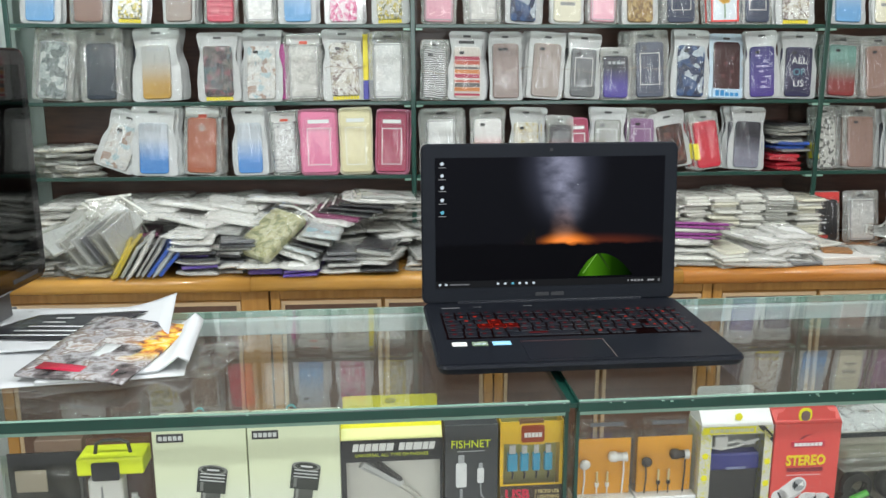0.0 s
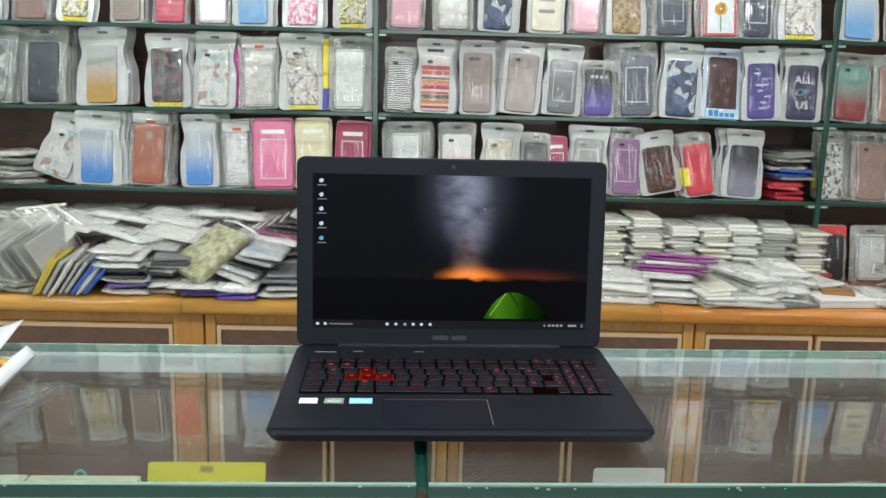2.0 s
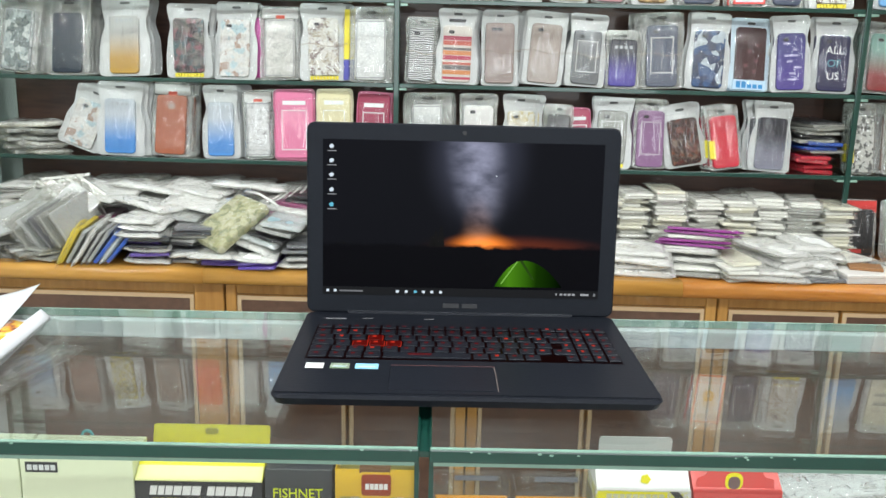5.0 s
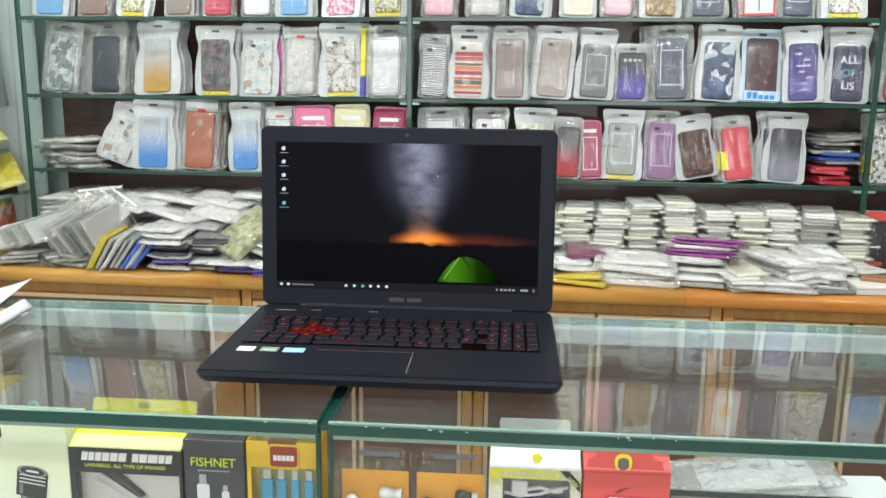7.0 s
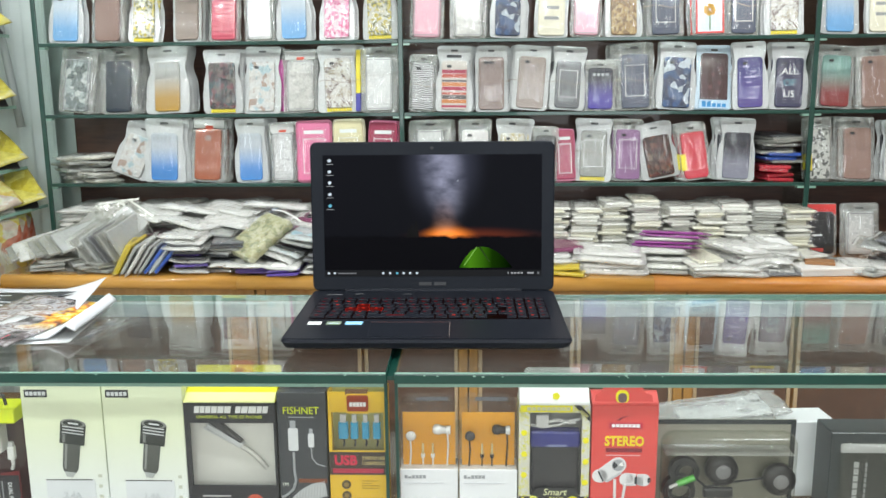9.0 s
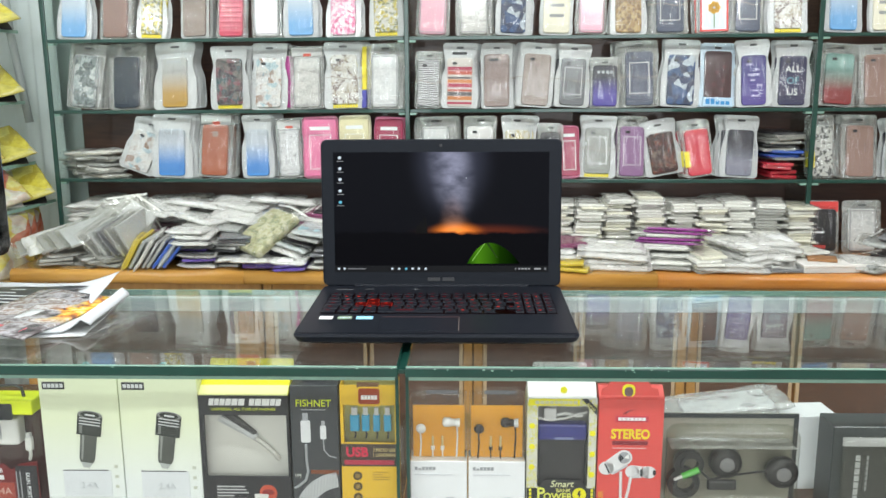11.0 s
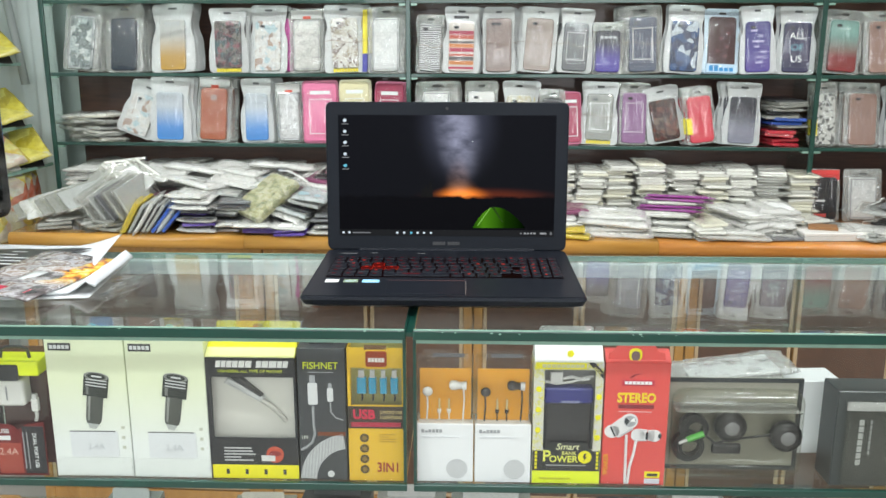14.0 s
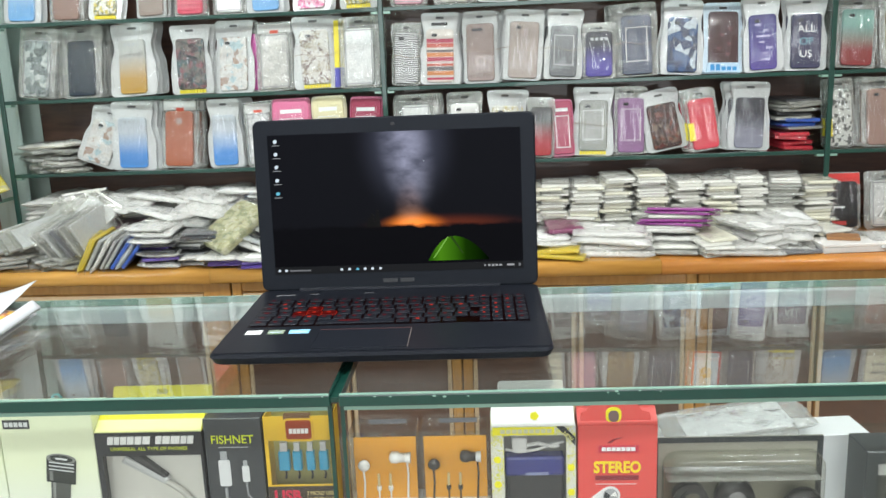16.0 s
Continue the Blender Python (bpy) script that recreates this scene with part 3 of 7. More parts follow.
def laptop(m):
    lap = thing("laptop", "open black gaming laptop with red-lit keys and a night wallpaper", "laptop", m)
    W, D = 0.384, 0.262
    # base: a slab seen from above, tapering under its front edge
    bm = bmesh.new()
    rows = []
    for z, inset, front in ((0.003, 0.014, 0.030), (0.013, 0.003, 0.004), (0.021, 0.0, 0.0), (0.0245, 0.002, 0.002)):
        pts = rounded(W - 2 * inset, D - front - inset, 0.014, front)
        rows.append([bm.verts.new((x, y, z + (0.004 * y / D if z > 0.02 else 0))) for x, y in pts])
    for a, b in zip(rows, rows[1:]):
        for i in range(len(a)):
            j = (i + 1) % len(a)
            bm.faces.new((a[i], a[j], b[j], b[i]))
    bm.faces.new(rows[0]), bm.faces.new(rows[-1])
    bmesh.ops.recalc_face_normals(bm, faces=bm.faces)
    base = part("base", bm, LAPTOP, lap)
    for x in (-0.15, 0.15):
        for y in (0.05, 0.235):
            part("rubber_foot", block(x - 0.02, x + 0.02, y - 0.005, y + 0.005, 0.0, 0.0035), BLACK, base)
    part("status_light", block(-0.112, -0.078, 0.0255, 0.0275, 0.0045, 0.0075), BLACK, base)
    slope = pose(0, 0, 0.0248, math.degrees(math.atan(0.004 / D)), 0, 0)
    deck = part("deck", block(-0.186, 0.186, 0.006, 0.248, 0.0, 0.0006), LAPTOP_DECK, lap, "matt black palm rest and deck", slope)
    part("touchpad", block(-0.078, 0.03, 0.014, 0.078, 0.0006, 0.0012, 0.0005), LAPTOP, deck)
    part("touchpad_rim", block(0.030, 0.0308, 0.014, 0.078, 0.0006, 0.0014), paint(0.16, 0.13, 0.12), deck)
    part("touchpad_rim", block(-0.078, 0.0308, 0.0782, 0.0790, 0.0006, 0.0014), paint(0.10, 0.04, 0.04), deck)
    for x, w, mat, lab in ((-0.167, 0.019, WHITE, "white maker's sticker"), (-0.141, 0.020, picture([(0.02, 0.02, 0.02), (0.5, 0.55, 0.45), (0.1, 0.3, 0.08)], 160), "black and green sticker"), (-0.115, 0.024, paint(0.25, 0.55, 0.78), "pale blue sticker")):
        st = part("sticker", block(x, x + w, 0.068, 0.082, 0.0006, 0.001), mat, deck, lab)
        part("print_line", block(x + 0.003, x + w - 0.003, 0.072, 0.0745, 0.001, 0.0012), paint(0.5, 0.6, 0.7), st)
    part("speaker_label", block(-0.166, -0.140, 0.229, 0.2315, 0.0006, 0.001), paint(0.16, 0.16, 0.17), deck)
    for k, w in enumerate((0.012, 0.012)):
        part("deck_print", block(-0.12 + 0.075 * k, -0.12 + 0.075 * k + w, 0.232, 0.234, 0.0006, 0.001), paint(0.14, 0.14, 0.15), deck)
    well = part("key_well", block(-0.171, 0.171, 0.095, 0.207, 0.0006, 0.0009), RED_DIM, deck, "dim red light under the keys")
    cap = {}
    rnd = random.Random(5)

    def key(x, y, w, d, lit=False):
        k = (round(w, 4), round(d, 4))
        if k not in cap:
            cap[k] = mesh_of(block(-w / 2, w / 2, -d / 2, d / 2, 0, 0.0022, 0.0008, 1), "key", LAPTOP)
        if lit and "lit" not in cap:
            cap["lit"] = mesh_of(block(-w / 2, w / 2, -d / 2, d / 2, 0, 0.0022, 0.0008, 1), "key", RED_CAP)
        ob = part("key", cap["lit"] if lit else cap[k], None, deck, "clear red-lit key" if lit else "", pose(x, y, 0.0009))
        g = 0.0012
        part("legend", block(-w * 0.22, w * 0.05, d * 0.02, d * 0.28, 0.0022, 0.0024), RED_GLOW if lit or rnd.random() < (0.06 if x < 0.1 else 0.3) else RED_SOFT, ob)
        if lit:
            part("lit_rim", frame_bars(-w / 2 - g / 2, w / 2 + g / 2, -d / 2 - g / 2, d / 2 + g / 2, g, -0.0001, 0.0), RED_GLOW, ob, "", pose(0, 0, 0.0008, 90, 0, 0))

    u, dep = 0.0188, 0.0183
    for r in range(6):
        y = 0.105 + r * dep
        d = dep - 0.003 if r < 5 else 0.010
        x = -0.170 + (0.0, 0.012, 0.006, 0.004, 0.0, 0.0)[r]
        if r == 0:
            for w in (1.2, 1, 1, 1.1, 5.2, 1, 1, 1, 1.0):
                key(x + w * u / 2, y, w * u - 0.0028, d)
                x += w * u
        else:
            x0 = -0.170
            first = (1.3, 1.25, 1.4, 1.25, 1.0, 1.0)[r]
            key(x0 + first * u / 2, y, first * u - 0.0028, d)
            x = x0 + first * u
            while x < 0.098:
                lit = (r == 2 and -0.131 < x < -0.075) or (r == 3 and -0.122 < x < -0.10)
                key(x + u / 2, y, u - 0.0028, d, lit)
                x += u
        for c in range(4):
            key(0.1175 + c * 0.0152, y, 0.0126, d)
    # lid, leaning back a little
    hinge = pose(0, 0.258, 0.028, -4.0, 0, 0)
    lid = part("lid", prism(rounded(W, 0.238, 0.010), 0.0, 0.009, 0.0015), LAPTOP, lap, "black lid with a thick bezel", hinge)
    part("bezel", prism(rounded(W - 0.004, 0.2345, 0.009, 0.002), -0.0012, -0.0002, 0.0006), BEZEL, lid)
    part("hinge_bar", lathe([(0, 0.0065), (1, 0.0065)], (-0.14, 0.003, -0.001), (0.14, 0.003, -0.001)), LAPTOP, lid)
    SX, SZ, SY = 0.344, 0.1935, -0.0016
    Z0 = 0.024
    bm = block(-SX / 2, SX / 2, SY, SY + 0.0004, Z0, Z0 + SZ)
    scr = part("screen", bm, wallpaper(), lid, "lit screen showing a starry night wallpaper")
    X = lambda q: -SX / 2 + q * SX
    Z = lambda q: Z0 + q * SZ
    y1 = SY - 0.0001
    part("webcam", prism(disc(0, 0.228, 0.0025, 12), -0.0016, -0.0011), DARK, lid)
    part("maker_mark", block(-0.022, -0.002, -0.0018, -0.0012, 0.009, 0.0145), paint(0.020, 0.021, 0.024), lid)
    part("maker_mark", block(0.002, 0.021, -0.0018, -0.0012, 0.009, 0.0145), paint(0.020, 0.021, 0.024), lid)
    # tent in the picture
    def arc(u0, u1, v0, v1, skew, bend=2.2):
        top = []
        for i in range(17):
            a = i / 16
            top.append((X(u0 + (u1 - u0) * a), Z(v0 + (v1 - v0) * (1 - abs((a - skew) / (skew if a < skew else 1 - skew)) ** bend))))
        return top + [(X(u1), Z(v0 - 0.005)), (X(u0), Z(v0 - 0.005))]
    m = Nodes("tent_picture")
    nz = m.n("ShaderNodeTexNoise", Scale=60.0, Detail=3.0)
    m.link(m.coords(), nz.inputs["Vector"])
    gs = m.nt.nodes.new("ShaderNodeSeparateXYZ")
    m.link(m.coords("Generated"), gs.inputs[0])
    m.link(m.ramp(gs.outputs[0], [(0.0, (0.02, 0.13, 0.004)), (0.2, (0.15, 0.50, 0.02)), (0.45, (0.07, 0.27, 0.01)), (0.62, (0.016, 0.07, 0.003)), (1.0, (0.001, 0.004, 0.001))]), m.b.inputs["Emission Color"])
    m.b.inputs["Emission Strength"].default_value = 0.4
    m.b.inputs["Specular IOR Level"].default_value = 0.0
    m.b.inputs["Base Color"].default_value = (0, 0, 0, 1)
    part("tent_picture", prism(arc(0.622, 0.865, 0.075, 0.245, 0.42, 2.0), y1 - 0.0002, y1), m.mat, scr, "green lit tent in the wallpaper")
    part("tent_seam", prism([(X(0.71), Z(0.243)), (X(0.722), Z(0.243)), (X(0.765), Z(0.12)), (X(0.757), Z(0.12))], y1 - 0.0004, y1 - 0.0002), emit("tent_seam_dark", (0.03, 0.10, 0.005), 0.5), scr)
    part("tent_seam", prism([(X(0.70), Z(0.24)), (X(0.706), Z(0.24)), (X(0.648), Z(0.09)), (X(0.642), Z(0.09))], y1 - 0.0004, y1 - 0.0002), emit("tent_seam_light", (0.28, 0.65, 0.10), 0.6), scr)
    dark_tree = emit("tree_picture", (0.008, 0.008, 0.008), 0.5)
    for q, hgt in ((0.405, 0.10), (0.425, 0.13), (0.392, 0.07)):
        part("tree_picture", prism([(X(q - 0.012), Z(0.325)), (X(q + 0.012), Z(0.325)), (X(q + 0.004), Z(0.325 + hgt)), (X(q - 0.004), Z(0.325 + hgt))], y1 - 0.0002, y1), dark_tree, scr)
    part("bright_star", prism(disc(X(0.617), Z(0.786), 0.0008, 8), y1 - 0.0002, y1), ICON, scr)
    part("task_bar", block(X(0.0), X(1.0), y1 - 0.0001, y1, Z(0.0), Z(0.052)), emit("task_bar_dark", (0.012, 0.013, 0.015), 0.8), scr)
    for i, v in enumerate((0.955, 0.865, 0.775, 0.68, 0.585)):
        part("desktop_icon", prism([(X(0.030) + a, Z(v) + b) for a, b in ((-0.003, 0.0005), (-0.0012, -0.0028), (0.0022, -0.002), (0.003, 0.0012), (0.0005, 0.003))], y1 - 0.0002, y1), (ICON, ICON, ICON, ICON, ICON_BLUE)[i], scr)
        part("icon_caption", block(X(0.032) - 0.0055, X(0.032) + 0.0055, y1 - 0.0002, y1, Z(v) - 0.0060, Z(v) - 0.0051), emit("icon_caption_grey", (0.5, 0.52, 0.55), 0.6), scr)
    for i, q in enumerate((0.018, 0.045, 0.27, 0.302, 0.335, 0.365, 0.395, 0.427)):
        part("task_icon", prism(rounded(0.0038, 0.0034, 0.0012, Z(0.026) - 0.0017, X(q)), y1 - 0.0004, y1 - 0.0002), ICON_BLUE if i == 4 else ICON, scr)
    part("search_caption", block(X(0.06), X(0.145), y1 - 0.0004, y1 - 0.0002, Z(0.02), Z(0.03)), emit("dim_caption", (0.4, 0.42, 0.45), 0.4), scr)
    for a, b in ((0.845, 0.850), (0.86, 0.87), (0.875, 0.885), (0.89, 0.9), (0.905, 0.915), (0.935, 0.965)):
        part("tray_caption", block(X(a), X(b), y1 - 0.0004, y1 - 0.0002, Z(0.020), Z(0.033)), emit("tray_grey", (0.55, 0.57, 0.6), 0.6), scr)
    part("tray_caption", block(X(0.982), X(0.99), y1 - 0.0004, y1 - 0.0002, Z(0.016), Z(0.036)), emit("dim_caption2", (0.4, 0.42, 0.45), 0.4), scr)
    return lap


laptop(pose(0.0385, 0.055, TOP, 0, 0, 1.9) @ Matrix.Diagonal((0.982, 0.982, 0.975, 1)))


# ---- phone case packs on the shelves ----
def half_width(kind, s, w):
    """Half the pouch's width at the share s of its height."""
    if kind == "hour":
        return w / 2 * (1.02 - 0.15 * math.exp(-((s - 0.68) / 0.15) ** 2) - 0.06 * s)
    if kind == "slim":
        return w / 2 * (1 - 0.05 * math.exp(-((s - 0.8) / 0.1) ** 2) - 0.03 * s)
    return w / 2


def pouch_outline(kind, w, h, seed, r=0.010):
    right = []
    for i in range(6):
        a = radians(-90 + 18 * i)
        right.append((w / 2 - r + r * math.cos(a), r + r * math.sin(a)))
    for i in range(1, 16):
        s = r / h + (1 - 2 * r / h) * i / 16
        right.append((half_width(kind, s, w), s * h))
    top = half_width(kind, 1.0, w)
    for i in range(6):
        a = radians(18 * i)
        right.append((top - r + r * math.cos(a), h - r + r * math.sin(a)))
    wave = lambda x, z: (x + 0.0032 * noise.noise(Vector((x * 9, seed, z * 28))), z + 0.0022 * noise.noise(Vector((x * 30, seed + 5, z * 9))))
    return [wave(x, z) for x, z in right] + [wave(-x, z) for x, z in reversed(right)]


def film_sheet(kind, w, h, rnd, deep=0.0125, nx=14, nz=22):
    bm = bmesh.new()
    seed = Vector((rnd.uniform(0, 50), rnd.uniform(0, 50), rnd.uniform(0, 50)))
    rows = []
    for j in range(nz + 1):
        s = j / nz
        hw = half_width(kind, s, w) - 0.0015
        row = []
        for i in range(nx + 1):
            q = -1 + 2 * i / nx
            x, z = hw * q, 0.002 + s * (h - 0.004)
            bulge = (1 - abs(q) ** 9) * (1 - abs(2 * min(s, 0.95) / 0.95 - 1) ** 6 if s < 0.95 else 0.0)
            wr = noise.noise(Vector((x * 65 + z * 14, 0, z * 9)) + seed) * 0.0042 + (0.4 - abs(noise.noise(Vector((x * 130 - z * 30, 3, z * 22)) + seed))) * 0.0030
            edge = 1 - abs(q) ** 6
            row.append(bm.verts.new((x, 0.002 - deep * bulge + wr * edge * 0.8 - 0.0006, z)))
        rows.append(row)
    for a, b in zip(rows, rows[1:]):
        for i in range(nx):
            bm.faces.new((a[i], a[i + 1], b[i + 1], b[i]))
    return bm


G = lambda r, g, b: (r, g, b)
STYLES = {  # outline, sleeve, case material, decoration, packs behind
    "silver_print": ("rect", "clear", picture([G(.04, .06, .06), G(.4, .45, .45), G(.66, .68, .66), G(.12, .15, .15)], 20, distort=2.0), "rim", 5, "grey and white patterned"),
    "navy": ("rect", "clear", paint(0.008, 0.016, 0.03, 0.35), "slot", 4, "plain dark navy"),
    "amber_fade": ("hour", "white", gradient(G(.42, .25, .05), G(.42, .42, .40)), "header", 3, "clear to amber fading"),
    "blue_fade": ("hour", "white", gradient(G(.06, .22, .54), G(.42, .46, .50)), "header", 3, "clear to blue fading"),
    "dark_print": ("hour", "white", picture([G(.02, .025, .025), G(.10, .09, .08), G(.25, .08, .10), G(.03, .10, .11), G(.02, .02, .02), G(.20, .18, .15)], 26, distort=2.2), "foot", 2, "dark floral"),
    "kid_print": ("hour", "white", picture([G(.30, .46, .52), G(.62, .62, .60), G(.64, .64, .62), G(.62, .60, .55), G(.30, .16, .10), G(.60, .60, .58)], 20, distort=2.2), "slot", 2, "beige and teal printed"),
    "magenta": ("rect", "clear", paint(0.45, 0.03, 0.25, 0.3), "slot", 0, "magenta"),
    "clear_rim": ("rect", "clear", picture([G(.52, .51, .47), G(.60, .59, .55), G(.42, .41, .38), G(.55, .54, .50)], 18, 0.2, 2.0), "rim tag", 3, "clear grey-rimmed"),
    "gold_floral": ("hour", "white", picture([G(.7, .69, .64), G(.68, .66, .6), G(.40, .34, .24), G(.72, .72, .7), G(.12, .06, .05), G(.7, .7, .66), G(.62, .58, .5)], 34, distort=2.4), "foot band", 2, "white and gold floral"),
    "clear_white": ("rect", "clear", picture([G(.66, .67, .65), G(.72, .72, .70), G(.56, .57, .56), G(.70, .70, .68)], 22, 0.2, 2.0), "rim", 2, "clear white"),
    "clear_strip": ("rect", "clear", picture([G(.66, .67, .65), G(.72, .72, .70), G(.60, .61, .60)], 22, 0.2, 2.0), "rim strip", 2, "clear white"),
    "zigzag": ("rect", "clear", zigzag(G(.07, .07, .07), G(.62, .62, .62), 62, 6.0), "band", 2, "black and white zigzag"),
    "stripes": ("hour", "white", paint(0.55, 0.50, 0.45), "stripes", 2, "red and orange striped"),
    "rose_ring": ("rect", "grey", paint(0.22, 0.16, 0.14, 0.25, 0.3), "ring band", 2, "rose-grey ring"),
    "champagne": ("rect", "grey", paint(0.27, 0.215, 0.185, 0.2, 0.3), "square band", 3, "champagne"),
    "grey_frame": ("hour", "grey", paint(0.12, 0.125, 0.13, 0.25), "frame band", 2, "grey framed"),
    "violet_fade": ("rect", "clear", gradient(G(.05, .03, .26), G(.012, .012, .025)), "slot header", 3, "violet fading"),
    "slate_frame": ("rect", "clear", paint(0.055, 0.065, 0.10, 0.25), "frame band", 3, "slate blue framed"),
    "triangles": ("hour", "white", picture([G(.008, .014, .04), G(.03, .08, .2), G(.015, .02, .06), G(.60, .66, .70)], 17, distort=0.2), "slot", 1, "navy and white angular"),
    "hearts": ("rect", "pale", paint(0.045, 0.012, 0.014, 0.35), "hearts bluefoot", 1, "maroon hearts"),
    "purple_words": ("hour", "white", gradient(G(.06, .035, .22), G(.035, .03, .17)), "words", 1, "purple and blue lettered"),
    "navy_words": ("hour", "white", paint(0.02, 0.018, 0.06, 0.3), "all", 1, "navy lettered"),
    "red_green_fade": ("rect", "clear", gradient(G(.20, .03, .03), G(.16, .30, .26)), "slot", 4, "red and green fading"),
    "rose_brown": ("rect", "clear", paint(0.28, 0.18, 0.15, 0.25, 0.3), "slot", 4, "rose-brown"),
    "orange_brown": ("slim", "clear", paint(0.31, 0.08, 0.03, 0.4), "square tag", 3, "orange-brown"),
    "line_floral": ("rect", "clear", picture([G(.72, .72, .70), G(.70, .70, .68), G(.72, .72, .72), G(.04, .04, .04), G(.7, .7, .7)], 70, distort=2.0), "rim tag", 2, "white and black line-drawn"),
    "pink_box": ("rect", "pinkish", paint(0.66, 0.16, 0.30, 0.3), "inset", 1, "bright pink"),
    "cream_box": ("rect", "cream", paint(0.66, 0.60, 0.36, 0.35), "inset", 1, "cream yellow"),
    "wine_box": ("rect", "pinkish", paint(0.34, 0.03, 0.08, 0.3), "inset", 1, "wine red"),
    "red_white": ("rect", "clear", gradient(G(.5, .02, .03), G(.66, .64, .62)), "band", 1, "red and white"),
    "white_gold": ("hour", "white", picture([G(.7, .7, .66), G(.55, .45, .2), G(.7, .7, .68)], 40), "band", 1, "white and gold"),
    "dark_red": ("rect", "clear", gradient(G(.35, .02, .03), G(.04, .04, .04)), "slot", 1, "black and red"),
    "clear_yellow": ("hour", "white", paint(0.20, 0.205, 0.18, 0.15, 0.3), "frame foot band", 1, "clear and yellow"),
    "black_red": ("rect", "clear", paint(0.02, 0.021, 0.024, 0.35), "redhead", 0, "black red-headed"),
    "mauve": ("rect", "clear", paint(0.24, 0.12, 0.24, 0.3), "frame", 2, "mauve"),
    "tiger": ("hour", "white", picture([G(.02, .012, .012), G(.20, .055, .025), G(.03, .015, .015), G(.20, .15, .12), G(.09, .015, .015), G(.015, .01, .01)], 34, distort=1.6), "slot", 1, "red-brown animal-striped"),
    "red_pack": ("rect", "clear", paint(0.52, 0.03, 0.05, 0.25), "yellowtab", 2, "bright red"),
    "smoke": ("hour", "white", gradient(G(.20, .20, .25), G(.02, .02, .03)), "slot", 2, "smoke grey"),
    "yellow_edge": ("rect", "clear", picture([G(.7, .7, .66), G(.05, .05, .05), G(.68, .68, .62)], 40), "yellowtab", 2, "white and black printed"),
    "sky": ("hour", "white", gradient(G(.16, .36, .62), G(.45, .52, .58)), "slot", 1, "pale blue"),
    "red_ribbed": ("rect", "clear", paint(0.50, 0.04, 0.08, 0.3), "ribs", 1, "red ribbed"),
    "pink_floral": ("hour", "white", picture([G(.72, .7, .7), G(.7, .25, .4), G(.55, .05, .18), G(.72, .72, .72)], 45), "slot", 1, "pink floral"),
    "yellow_print": ("hour", "white", picture([G(.7, .7, .66), G(.62, .5, .08), G(.1, .12, .06), G(.7, .7, .66)], 50), "foot", 1, "yellow and black printed"),
    "soft_pink": ("slim", "clear", paint(0.66, 0.33, 0.40, 0.25, 0.3), "rim", 1, "soft pink"),
    "bronze": ("hour", "white", picture([G(.3, .18, .07), G(.5, .36, .16), G(.12, .06, .03)], 40), "slot", 1, "bronze printed"),
    "flower_red": ("rect", "clear", paint(0.62, 0.68, 0.72, 0.3), "flower", 1, "red-rimmed flower"),
    "cream_words": ("slim", "white", paint(0.66, 0.62, 0.48, 0.35), "greywords", 1, "cream lettered"),
}
SLEEVES = {"white": SLEEVE, "clear": FILM_MILKY, "grey": SLEEVE_GREY, "pale": paint(0.55, 0.66, 0.74, 0.3), "pinkish": paint(0.55, 0.14, 0.25, 0.3), "cream": paint(0.68, 0.63, 0.45, 0.35)}
YELLOW, REDTAG, BLUE, PALE = paint(0.72, 0.60, 0.03), paint(0.65, 0.08, 0.04), paint(0.03, 0.22, 0.48), paint(0.72, 0.74, 0.74)
OFFWHITE, GREYINK = paint(0.6, 0.6, 0.58), paint(0.25, 0.25, 0.25)


